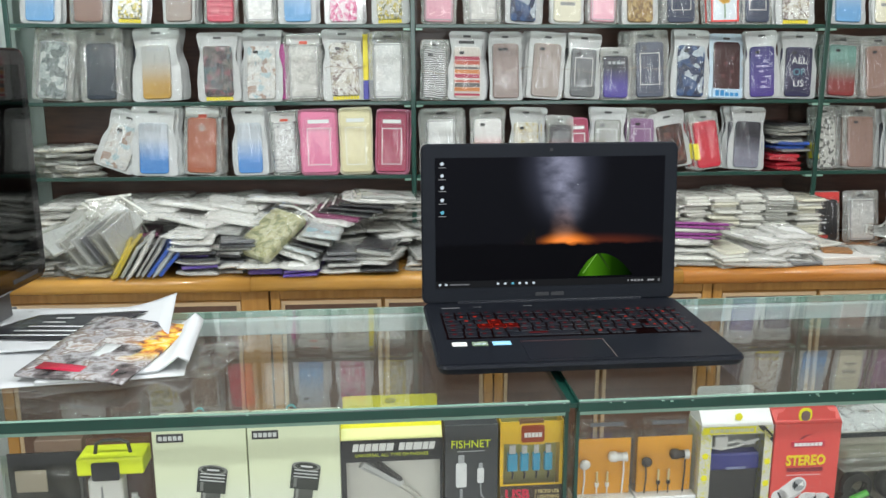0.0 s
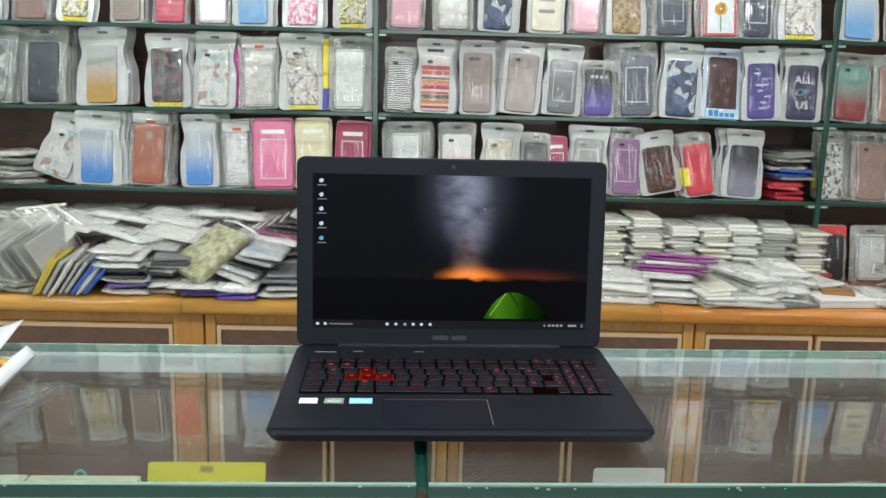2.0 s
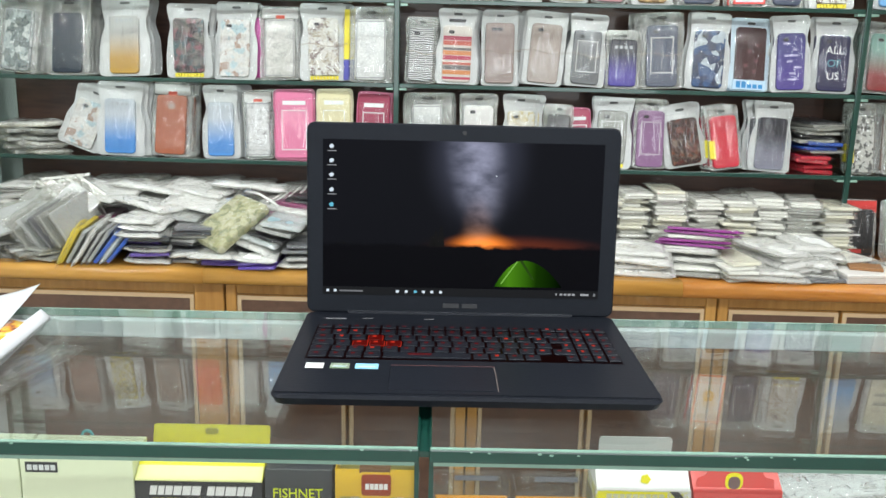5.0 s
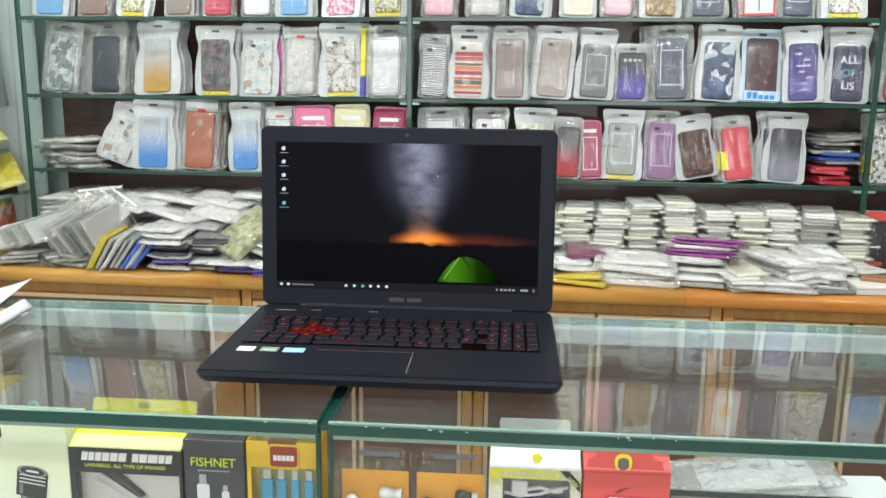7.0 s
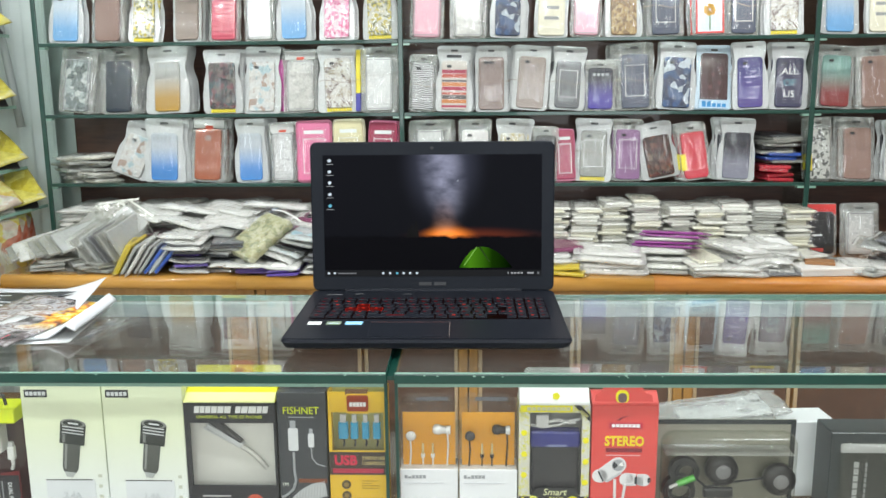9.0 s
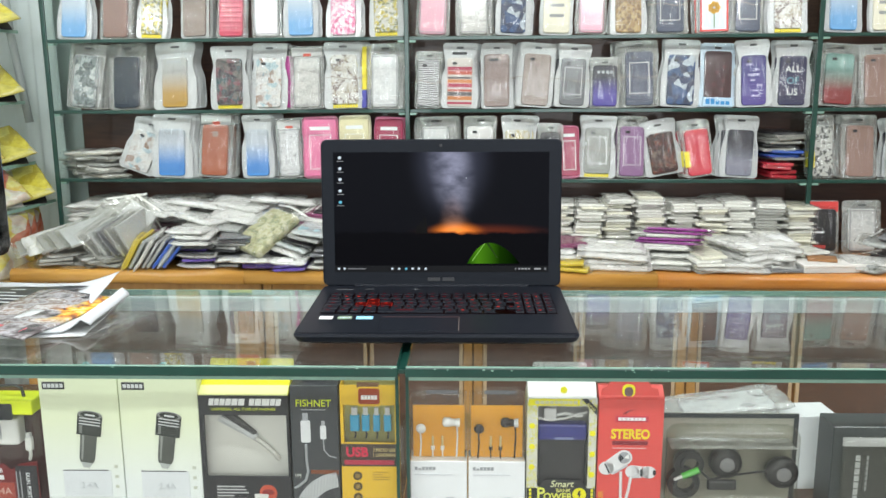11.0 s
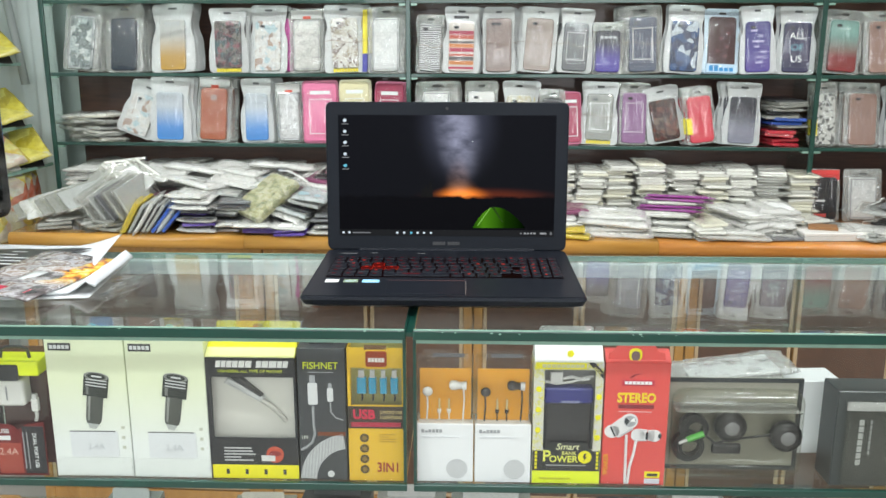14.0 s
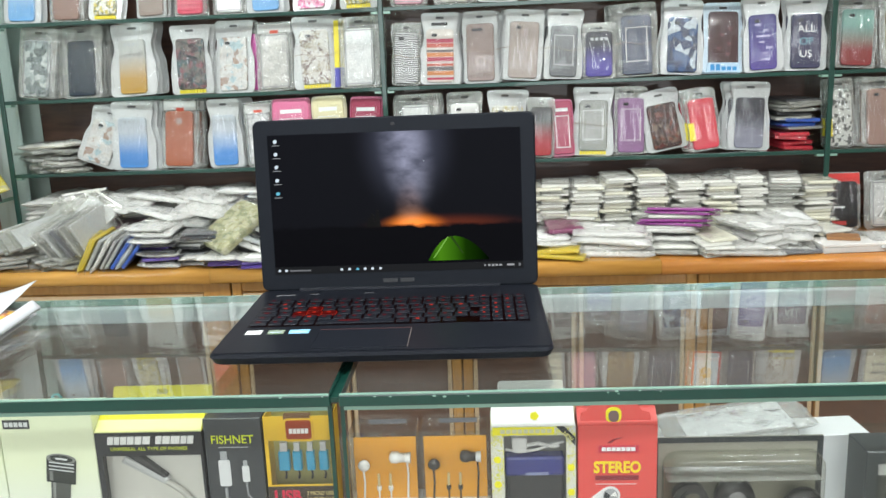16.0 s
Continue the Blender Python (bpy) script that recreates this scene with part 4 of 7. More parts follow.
def case_pack(style, w, h, m, rnd, group):
    kind, sleeve, case_mat, deco, behind, words = STYLES[style]
    shape = {"hour": "waisted white-edged", "slim": "slim clear", "rect": "clear"}[kind]
    p = thing("phone_case_pack", "%s phone case in a %s pouch" % (words, shape), "phone case", m, group)
    part("sleeve", prism(pouch_outline(kind, w, h, rnd.uniform(0, 60)), 0.002, 0.0032), SLEEVES[sleeve], p, "plastic pouch with a hanging head")
    cw = min(0.076, w * (0.70 if kind == "hour" else 0.80))
    ch = min(0.150, h * (0.74 if kind == "hour" else 0.80))
    full = "inset" in deco
    if full:
        cw, ch = w * 0.92, h * 0.94
    z0 = 0.012 if "foot" in deco else 0.005
    F = -0.0055
    c = part("phone_case", prism(rounded(cw, ch, 0.010, z0), F, 0.0018, 0.0022), case_mat, p, words + " case")
    part("hang_slot", prism(rounded(w * 0.2, 0.006, 0.0028, h - 0.017), 0.0008, 0.0021), SLOT, p)
    for d in deco.split():
        if d in ("slot", "ring", "band", "frame", "words", "all", "stripes"):
            part("camera_hole", prism(rounded(0.014, 0.008, 0.0035, z0 + ch - 0.020, -cw * 0.2 if d != "ring" else 0), F - 0.0004, F + 0.0005), DARK, c)
        if d == "rim":
            part("rim", frame_bars(-cw / 2 + 0.002, cw / 2 - 0.002, z0 + 0.004, z0 + ch - 0.004, 0.0022, F - 0.0006, F + 0.0002), GREYINK, c)
        if d == "frame":
            part("frame_print", frame_bars(-cw * 0.36, cw * 0.36, z0 + ch * 0.22, z0 + ch * 0.80, 0.0016, F - 0.0005, F + 0.0002), OFFWHITE, c)
        if d == "square":
            part("camera_hole", prism(rounded(0.017, 0.017, 0.005, z0 + ch - 0.036), F - 0.0005, F + 0.0005), paint(0.3, 0.22, 0.19), c)
        if d == "ring":
            part("finger_ring", ring(0, z0 + ch * 0.34, 0.0125, 0.0026, F - 0.003, F), paint(0.55, 0.45, 0.40, 0.25), c)
        if d == "band":
            zb = z0 + ch * 0.52
            part("rubber_band", tube([(-w / 2 + w * i / 8, -0.0105 - 0.002 * math.sin(math.pi * i / 8), zb + 0.004 * math.sin(i * 0.9)) for i in range(9)], 0.0007, 5), paint(0.28, 0.22, 0.16), p, "thin rubber band")
        if d == "tag":
            part("price_tag", block(-0.010, 0.012, -0.002, 0.0018, h - 0.034, h - 0.023), REDTAG, p, "small red price tag")
            part("header_card", block(-w * 0.44, w * 0.44, -0.0005, 0.0019, h - 0.030, h - 0.006), OFFWHITE, p)
        if d == "header":
            for i in range(4):
                part("print_mark", prism(disc(-0.018 + 0.012 * i, h * 0.70, 0.0042, 12), F - 0.0006, F + 0.0004), paint(0.38, 0.40, 0.42), c)
        if d == "foot":
            for i in range(9):
                part("print_mark", block(-cw * 0.46 + i * cw * 0.105, -cw * 0.46 + i * cw * 0.105 + cw * 0.085, -0.0030, 0.0018, 0.002, 0.0112), YELLOW, p)
        if d == "bluefoot":
            part("label_strip", block(-w * 0.42, w * 0.42, -0.0068, 0.0018, 0.002, 0.026), paint(0.45, 0.60, 0.72), p, "pale blue label strip")
            for i in range(5):
                part("print_mark", block(-0.034 + i * 0.014, -0.034 + i * 0.014 + 0.011, -0.0074, -0.0068, 0.006, 0.022 if i < 2 else 0.016), BLUE, p)
        if d == "hearts":
            for i, (hx, hz) in enumerate(((-0.012, 0.05), (0.014, 0.062), (-0.004, 0.085), (0.010, 0.036), (0.016, 0.10))):
                pts = []
                for k in range(20):
                    t = 2 * math.pi * k / 20
                    pts.append((hx + 0.00038 * 16 * math.sin(t) ** 3, z0 + hz + 0.00038 * (13 * math.cos(t) - 5 * math.cos(2 * t) - 2 * math.cos(3 * t) - math.cos(4 * t))))
                part("heart_print", prism(pts, F - 0.0006, F + 0.0004), paint(0.16, 0.06, 0.065), c)
        if d == "stripes":
            reds = [paint(0.38, 0.03, 0.07), paint(0.55, 0.20, 0.06), paint(0.10, 0.09, 0.09), paint(0.45, 0.08, 0.05)]
            for i in range(9):
                zz = z0 + 0.006 + i * (ch - 0.03) / 9
                part("stripe_print", block(-cw * 0.48, cw * 0.48, F - 0.0006, F + 0.0004, zz, zz + (0.0105 if i % 3 else 0.006)), reds[i % 4], c)
            part("header_print", block(-0.022, 0.020, 0.0012, 0.0019, h - 0.034, h - 0.026), BLACK, p)
        if d == "words":
            for i, (wa, wb) in enumerate(((-0.6, -0.1), (0.1, 0.4), (-0.5, 0.5), (-0.3, 0.1), (0.2, 0.7), (-0.1, 0.3), (-0.2, 0.4))):
                part("print_mark", block(cw * 0.5 * wa, cw * 0.5 * wb, F - 0.0006, F + 0.0004, z0 + ch * (0.80 - 0.105 * i), z0 + ch * (0.835 - 0.105 * i)), paint(0.40, 0.36, 0.56), c)
        if d == "all":
            for i, word in enumerate(("ALL", "OF", "US")):
                text(word, 0.026, pose(0, F - 0.0005, z0 + ch * (0.72 - 0.23 * i)), (PALE, paint(0.1, 0.3, 0.36), PALE)[i], c)
        if d == "greywords":
            for i in range(2):
                part("print_mark", block(-0.02, 0.02, F - 0.0006, F + 0.0004, z0 + ch * (0.5 - 0.2 * i), z0 + ch * (0.56 - 0.2 * i)), GREYINK, c)
        if d == "inset":
            part("inner_window", frame_bars(-cw * 0.33, cw * 0.33, z0 + ch * 0.12, z0 + ch * 0.72, 0.002, F - 0.0006, F + 0.0004), PALE, c)
            part("print_mark", block(-cw * 0.3, cw * 0.3, F - 0.0006, F + 0.0004, z0 + ch * 0.80, z0 + ch * 0.86), PALE, c)
        if d == "strip":
            part("side_card", block(-w * 0.63, -w * 0.51, 0.0005, 0.0018, h * 0.30, h * 0.96), YELLOW, p, "yellow card edge")
            part("side_card", block(-w * 0.63, -w * 0.51, 0.0005, 0.0018, 0.004, h * 0.29), paint(0.05, 0.05, 0.30), p, "dark blue card edge")
        if d == "redhead":
            part("header_card", block(-w * 0.46, w * 0.46, -0.0030, 0.0019, h - 0.034, h - 0.004), paint(0.62, 0.05, 0.045), p, "red header card")
            part("foot_print", block(-cw * 0.4, cw * 0.1, F - 0.0006, F + 0.0004, z0 + 0.006, z0 + 0.016), paint(0.5, 0.05, 0.05), c)
            part("print_mark", block(-cw * 0.3, cw * 0.05, F - 0.0006, F + 0.0004, z0 + ch * 0.42, z0 + ch * 0.46), PALE, c)
        if d == "yellowtab":
            part("side_label", block(-w * 0.47, -w * 0.3, F - 0.001, 0.0018, 0.03, 0.075), YELLOW, p, "yellow side label")
        if d == "ribs":
            for i in range(9):
                part("rib", block(-cw * 0.46, cw * 0.46, F - 0.002, F, z0 + 0.008 + i * ch / 10, z0 + 0.015 + i * ch / 10, 0.001, 1), case_mat, c)
        if d == "flower":
            part("rim", frame_bars(-cw / 2, cw / 2, z0, z0 + ch, 0.005, F - 0.0006, F + 0.0008), paint(0.62, 0.06, 0.05), c)
            for k in range(7):
                t = 2 * math.pi * k / 7
                part("petal_print", prism(disc(0.010 * math.cos(t), z0 + ch * 0.45 + 0.010 * math.sin(t), 0.0075, 10), F - 0.0008, F + 0.0003), paint(0.7, 0.38, 0.03), c)
            part("stem_print", block(-0.0015, 0.0015, F - 0.0006, F + 0.0003, z0 + 0.01, z0 + ch * 0.40), paint(0.08, 0.2, 0.04), c)
    part("film", film_sheet(kind, w, h, rnd), FILM, p, "crinkled clear film", None, True)
    return p, behind


def stand(row, shelf, group, seed):
    rnd = random.Random(seed)
    for x, w, h, style, tilt in row:
        back = rnd.uniform(6, 12)
        y = 1.462 + rnd.uniform(-0.004, 0.01)
        tilt += rnd.uniform(-2.2, 2.2)
        lift = abs(math.sin(radians(tilt))) * w / 2
        m = pose(x, y, shelf + 0.001 + lift, -back, tilt, rnd.uniform(-9, 9))
        p, behind = case_pack(style, w, h, m, rnd, group)
        for k in range(behind):
            dx = (k + 1) * rnd.uniform(0.003, 0.009) * (1 if x < 0.2 else -1) + rnd.uniform(-0.004, 0.004)
            q = copy_thing(p, pose(x + dx, y + 0.0165 * (k + 1), shelf + 0.001 + lift, -back, tilt + rnd.uniform(-2, 2), rnd.uniform(-4, 4)))


TIER_B = [(-1.102, .112, .190, "silver_print", 4), (-.972, .112, .195, "navy", 1), (-.824, .132, .195, "amber_fade", 0), (-.658, .112, .181, "dark_print", 0),
          (-.548, .112, .192, "kid_print", 2), (-.432, .100, .183, "clear_rim", 0), (-.32, .118, .193, "gold_floral", 0), (-.205, .108, .188, "clear_strip", 0),
          (-.081, .076, .164, "zigzag", 0), (.009, .104, .186, "stripes", 0), (.116, .090, .185, "rose_ring", 1), (.222, .100, .181, "champagne", 3),
          (.327, .100, .180, "grey_frame", 2), (.421, .084, .143, "violet_fade", 1), (.521, .106, .188, "slate_frame", 0), (.631, .108, .191, "triangles", 2),
          (.736, .098, .181, "hearts", 0), (.835, .095, .186, "purple_words", 0), (.941, .104, .185, "navy_words", 1), (1.064, .096, .177, "red_green_fade", 2)]
TIER_B2 = [(1.178, .104, .173, "rose_brown", 0), (1.30, .10, .18, "navy", 0), (1.42, .10, .18, "mauve", 0)]
TIER_C = [(-.960, .105, .160, "kid_print", 21), (-.845, .118, .186, "blue_fade", 3), (-.72, .100, .188, "orange_brown", 0), (-.585, .094, .184, "blue_fade", 1),
          (-.488, .076, .174, "line_floral", 0), (-.396, .104, .178, "pink_box", 1), (-.295, .090, .182, "cream_box", 0), (-.200, .090, .177, "wine_box", 0),
          (-.06, .122, .179, "clear_white", 0), (.068, .094, .180, "red_white", 0), (.176, .100, .179, "white_gold", 0), (.267, .072, .158, "dark_red", 0)]
TIER_C2 = [(.330, .060, .150, "wine_box", -2), (.405, .106, .178, "clear_yellow", 2), (.504, .086, .177, "mauve", 0), (.604, .110, .158, "tiger", -9),
           (.700, .082, .162, "red_pack", -7), (.806, .104, .176, "smoke", 2), (1.040, .070, .177, "yellow_edge", 0), (1.143, .103, .180, "rose_brown", 0), (1.27, .1, .17, "smoke", 0)]
TIER_A = [(-1.111, .104, .18, "sky", 0), (-.988, .104, .18, "rose_brown", 0), (-.883, .086, .18, "yellow_print", 0), (-.754, .086, .18, "champagne", 0),
          (-.645, .086, .18, "red_ribbed", 0), (-.542, .086, .18, "clear_white", 0), (-.442, .100, .18, "sky", 0), (-.322, .104, .18, "pink_floral", 0),
          (-.198, .096, .18, "yellow_print", 0), (-.068, .097, .18, "soft_pink", 1), (.051, .100, .18, "clear_rim", 1), (.16, .100, .18, "triangles", 1),
          (.281, .093, .18, "cream_words", 0), (.378, .085, .18, "soft_pink", 1), (.482, .104, .18, "bronze", 0), (.597, .104, .18, "slate_frame", 0)]
TIER_A2 = [(.715, .096, .18, "flower_red", 0), (.805, .083, .18, "slate_frame", 0), (.914, .104, .18, "gold_floral", 0), (1.062, .106, .18, "sky", 0), (1.178, .086, .18, "cream_words", 0), (1.3, .1, .18, "mauve", 0)]
stand(TIER_A + TIER_A2, TIERS[2], "phone case packs on the top shelf", 11)
stand(TIER_B + TIER_B2, TIERS[1], "phone case packs on the middle shelf", 12)
case_pack("magenta", 0.072, 0.186, pose(-0.502, 1.486, TIERS[1] + 0.001, -9, 3, 0), random.Random(4), "phone case packs on the middle shelf")
stand(TIER_C + TIER_C2, TIERS[0], "phone case packs on the lower shelf", 13)


# ---- loose packs heaped on the ledge ----
LEDGE = 0.8565
SEAM = mottled("white_seam", (0.70, 0.70, 0.67), 0.3, 60, 0.12, 0.3, 0, 0.2, 0.12)


def sag(x, y, w, d, seed, amount):
    """How far a limp pack bends out of its plane."""
    u, v = 2 * x / w, 2 * y / d
    return amount * (noise.noise(Vector((u * 0.8, v * 0.8, 5)) + seed) * 0.9 + 0.35 * noise.noise(Vector((u * 1.9, v * 1.9, 2)) + seed)
                     + 0.55 * (abs(u) ** 3 * abs(v) ** 3) * noise.noise(Vector((u, v, 8)) * 0.7 + seed))


def crowd(s):
    """Draws evenly spaced steps together towards the rim."""
    return math.copysign(1 - (1 - abs(s)) ** 1.7, s)


def pillow(w, d, t, rnd, nx=12, ny=16, rough=1.0, limp=0.0, seed=None):
    """A flat crinkled plastic bag, sealed round its rim."""
    bm = bmesh.new()
    seed = seed or Vector((rnd.uniform(0, 90), rnd.uniform(0, 90), 0))
    for sgn in (1, -1):
        grid = []
        for j in range(ny + 1):
            row = []
            for i in range(nx + 1):
                p, q = crowd(-1 + 2 * i / nx), crowd(-1 + 2 * j / ny)
                body = (1 - abs(p) ** 14) * (1 - abs(q) ** 18)
                x = p * w / 2 * (1 + 0.05 * rough * noise.noise(Vector((q * 3, p, 0)) + seed))
                y = q * d / 2 * (1 + 0.04 * rough * noise.noise(Vector((p * 3, q, 4)) + seed))
                crease = 0.55 * noise.noise(Vector((x * 40, y * 22, sgn)) + seed) + 0.45 * abs(noise.noise(Vector((x * 90, y * 48, sgn)) + seed))
                z = t / 2 + sgn * t / 2 * body * (0.82 + rough * crease * (1.0 if sgn > 0 else 0.25))
                row.append(bm.verts.new((x, y, z + sag(x, y, w, d, seed, limp))))
            grid.append(row)
        for a, b in zip(grid, grid[1:]):
            for i in range(nx):
                bm.faces.new((a[i], a[i + 1], b[i + 1], b[i]) if sgn > 0 else (b[i], b[i + 1], a[i + 1], a[i]))
    bmesh.ops.remove_doubles(bm, verts=bm.verts, dist=1e-5)
    return bm


def flat_pack(words, insert, w, d, t, seed, sleeve=None, limp=0.006, rough=0.9):
    rnd = random.Random(seed)
    at = Vector((rnd.uniform(0, 90), rnd.uniform(0, 90), 0))
    p = thing("loose_case_pack", "%s phone case in a crumpled clear bag, lying loose" % words, "phone case", pose(0, 0, -5), "loose packs heaped on the ledge")
    case = block(-w * 0.455, w * 0.455, -d * 0.465, d * 0.40, t * 0.14, t * 0.86, t * 0.22, 2)
    for v in case.verts:
        v.co.z += sag(v.co.x, v.co.y, w, d, at, limp)
    part("phone_case", case, insert, p, words + " case")
    part("bag", pillow(w * 1.07, d * 1.07, t * 1.12, rnd, 14, 18, rough, limp * 1.5, at), sleeve or FILM_PILE, p, "crumpled clear plastic bag", None, True)
    seal = pillow(w * 1.02, 0.006, 0.0012, rnd, 10, 2, 0.1, 0.0, at)
    for v in seal.verts:
        v.co.y += d * 0.508
        v.co.z += t * 0.5 + sag(v.co.x, v.co.y, w, d, at, limp)
    part("seal_strip", seal, SEAM, p)
    return p


KINDS = [("white", paint(0.78, 0.78, 0.75), .098, .168, .013), ("pale grey", paint(0.36, 0.37, 0.36), .094, .165, .012), ("beige", paint(0.80, 0.77, 0.66), .092, .160, .0145),
         ("black", paint(0.03, 0.03, 0.035), .094, .165, .009), ("smoke grey", paint(0.17, 0.17, 0.18), .092, .170, .010), ("silver", paint(0.45, 0.45, 0.45, 0.25), .090, .16, .010),
         ("purple", paint(0.13, 0.07, 0.42), .094, .165, .010), ("olive gold", picture([G(.36, .35, .17), G(.50, .48, .30), G(.22, .24, .12), G(.55, .53, .38)], 24), .125, .185, .036), ("blue", paint(0.02, 0.09, 0.45), .098, .165, .013),
         ("yellow", paint(0.62, 0.46, 0.03), .098, .165, .013), ("plum", paint(0.20, 0.03, 0.10), .094, .16, .015), ("teal", paint(0.25, 0.38, 0.42), .092, .16, .013),
         ("violet glossy", paint(0.30, 0.05, 0.27, 0.2), .080, .19, .009), ("milky white", paint(0.80, 0.80, 0.78), .105, .18, .0165),
         ("cream", paint(0.80, 0.77, 0.58), .076, .15, .0105), ("clear white", paint(0.80, 0.80, 0.74), .076, .15, .0105),
         ("translucent grey", paint(0.27, 0.27, 0.25), .096, .17, .0105), ("red", paint(0.55, 0.03, 0.05, 0.25), .085, .16, .014)]
CLEARER = (3, 4, 6, 7, 8, 9, 10, 12, 17)
NEAT, GREYED = (14, 15), (1, 4, 5, 16)


def bag_of(i):
    return FILM if i in CLEARER else FILM_NEAT if i in NEAT else FILM_GREY if i in GREYED else None


PROTO = [flat_pack(*k, 40 + i, bag_of(i), 0.012 if i == 7 else 0.0006 if i in NEAT else 0.0028, 0.25 if i in NEAT else 0.5 if i in (0, 13) else 0.9) for i, k in enumerate(KINDS)]
OTHER = {i: flat_pack(*KINDS[i], 140 + i, bag_of(i), 0.0009 if i in NEAT else 0.004, 0.35 if i in NEAT else 0.9) for i in (0, 1, 2, 3, 4, 5, 13, 14, 15, 16)}
THIRD = {i: flat_pack(*KINDS[i], 240 + i, bag_of(i), 0.0055) for i in (0, 2, 13)}
USED, FAR = set(), []
shuffle = random.Random(5)


def put(i, x, y, z, yaw=0.0, pitch=0.0, roll=0.0, far=False):
    m = pose(x, y, z, pitch, roll, yaw)
    if far:
        FAR.append((i, m))
        return None
    one = shuffle.choice([s[i] for s in (PROTO, OTHER, THIRD) if s is PROTO or i in s])
    if one.name not in USED:
        USED.add(one.name)
        one.matrix_basis = m
        return one
    return copy_thing(one, m)


pile = random.Random(77)


def heap(x, y, n, kinds, yaw=0.0, z=LEDGE, mess=7.0, tilt=0.0, squeeze=0.86, far=False, buried=0):
    """A leaning stack of flat packs."""
    top = z + 0.0005
    for k in range(n):
        i = pile.choice(kinds)
        grow = k / max(1, n)
        put(i, x + pile.gauss(0, 0.004 + 0.005 * grow), y + pile.gauss(0, 0.008), top, yaw + pile.gauss(0, mess), tilt * grow + pile.gauss(0, 1.6 if squeeze > 0.8 else 0.5), pile.gauss(0, 2.2 if squeeze > 0.8 else 0.9), far or k < buried)
        top += KINDS[i][4] * squeeze
    return top


PALES, MIXED, GREYS, CREAMS = [0, 2, 13, 0, 13], [0, 1, 3, 5, 4, 0, 3, 2, 11], [1, 16, 5, 16], [2, 2, 0, 13, 2]
# back row against the panel, and what the laptop hides
for k in range(21):
    heap(-1.12 + 0.1005 * k, 1.53, 11, PALES + [2], 0, mess=6, far=True)
for k in range(4):
    heap(-0.11 + 0.10 * k, 1.27, 4, MIXED, pile.uniform(-12, 12), mess=9, far=True)
    heap(-0.09 + 0.10 * k, 1.40, 7, MIXED, pile.uniform(-12, 12), mess=9, far=True)
# middle row
for k, n in enumerate((7, 8, 8, 8, 9, 9, 9, 9, 9)):
    heap(-1.08 + 0.108 * k, 1.385, n, [0, 16, 5, 4, 0, 13, 3, 16, 10], pile.uniform(-25, 25), mess=13, buried=n - 3)
# soft white bags thrown across the top
for k, (i, x, y, z, yaw, roll) in enumerate(((0, -0.86, 1.38, .132, 60, -8), (13, -0.74, 1.41, .138, 80, 4), (0, -0.62, 1.40, .142, 70, -5), (13, -0.50, 1.42, .146, 96, 4), (0, -0.60, 1.33, .118, 74, -9), (13, -0.72, 1.32, .112, 62, 5), (1, -0.66, 1.30, .100, 84, -11))):
    put(i, x, y, LEDGE + z - 0.004, yaw, 5, roll)
# grey packs fanned out and slumped at the end of the ledge
heap(-1.10, 1.26, 3, GREYS + [0], 20, mess=14)
heap(-1.00, 1.25, 3, GREYS, 35, mess=14)
heap(-0.92, 1.26, 3, GREYS, -20, mess=10)
for k in range(5):
    put((16, 0, 16, 16, 1)[k], -1.130 + 0.034 * k, 1.252 - 0.002 * k, LEDGE + 0.058 + 0.008 * k, -52 + 3 * k, 16, 16 + 2 * k)
for k in range(4):
    put((16, 1, 16, 1)[k], -1.01 + 0.034 * k, 1.275 + 0.004 * k, LEDGE + 0.080 + 0.006 * k, -30 + 8 * k, 48, 24 + 3 * k)
for k in range(5):
    put((16, 1, 4, 16, 1)[k], -0.965 + 0.022 * k, 1.262, LEDGE + 0.072 + 0.004 * k, 8 + 2 * k, 30, 54 + 2 * k)
for k in range(6):
    put((16, 16, 5, 16, 0, 16)[k], -1.07 + 0.045 * k, 1.262, LEDGE + 0.004 + 0.006 * (k % 2), -40 + 7 * k, 14, 18)
put(16, -0.925, 1.30, LEDGE + 0.095, 12, 62, -6), put(16, -0.905, 1.315, LEDGE + 0.090, 6, 64, -14)
# packs on edge, leaning over
for k, i in enumerate((9, 9, 1, 0, 5, 1, 8, 11, 8)):
    put(i, -0.870 + 0.0160 * k, 1.232, LEDGE + 0.040 + 0.002 * (k % 2), 3 + pile.gauss(0, 2), 5, -62 + 1.5 * k)
# front stacks
heap(-0.690, 1.240, 11, [3, 0, 6, 0, 3, 5, 0], 4, mess=7)
heap(-0.600, 1.262, 9, [0, 3, 0, 4, 5, 3], -6, mess=9)
z1 = heap(-0.520, 1.236, 3, [0, 6, 5], 3, mess=6)
put(7, -0.500, 1.252, z1 + 0.050, -38, 34, 10)
put(16, -0.50, 1.31, z1 + 0.010, 34, 12, 6)
put(0, -0.575, 1.33, z1 + 0.055, 62, 8, -18)
heap(-0.415, 1.236, 3, [6, 0, 6], -4, mess=5)
for k in range(6):
    put((3, 0, 11, 3, 1, 11)[k], -0.435 + 0.012 * k, 1.268, LEDGE + 0.030 + 0.012 * k, -24 + 4 * k, 4, 18 - 2 * k)
heap(-0.325, 1.250, 6, [3, 0, 4, 5], 8, mess=9)
heap(-0.235, 1.25, 7, [1, 4, 0, 3], -5, mess=9)
for k, i in enumerate((10, 0, 10, 3, 3, 3, 0, 1)):
    put(i, -0.40 + 0.026 * k, 1.340 + 0.004 * k, LEDGE + 0.100 + 0.009 * k, 62 + 5 * k, 5, -10 + k)
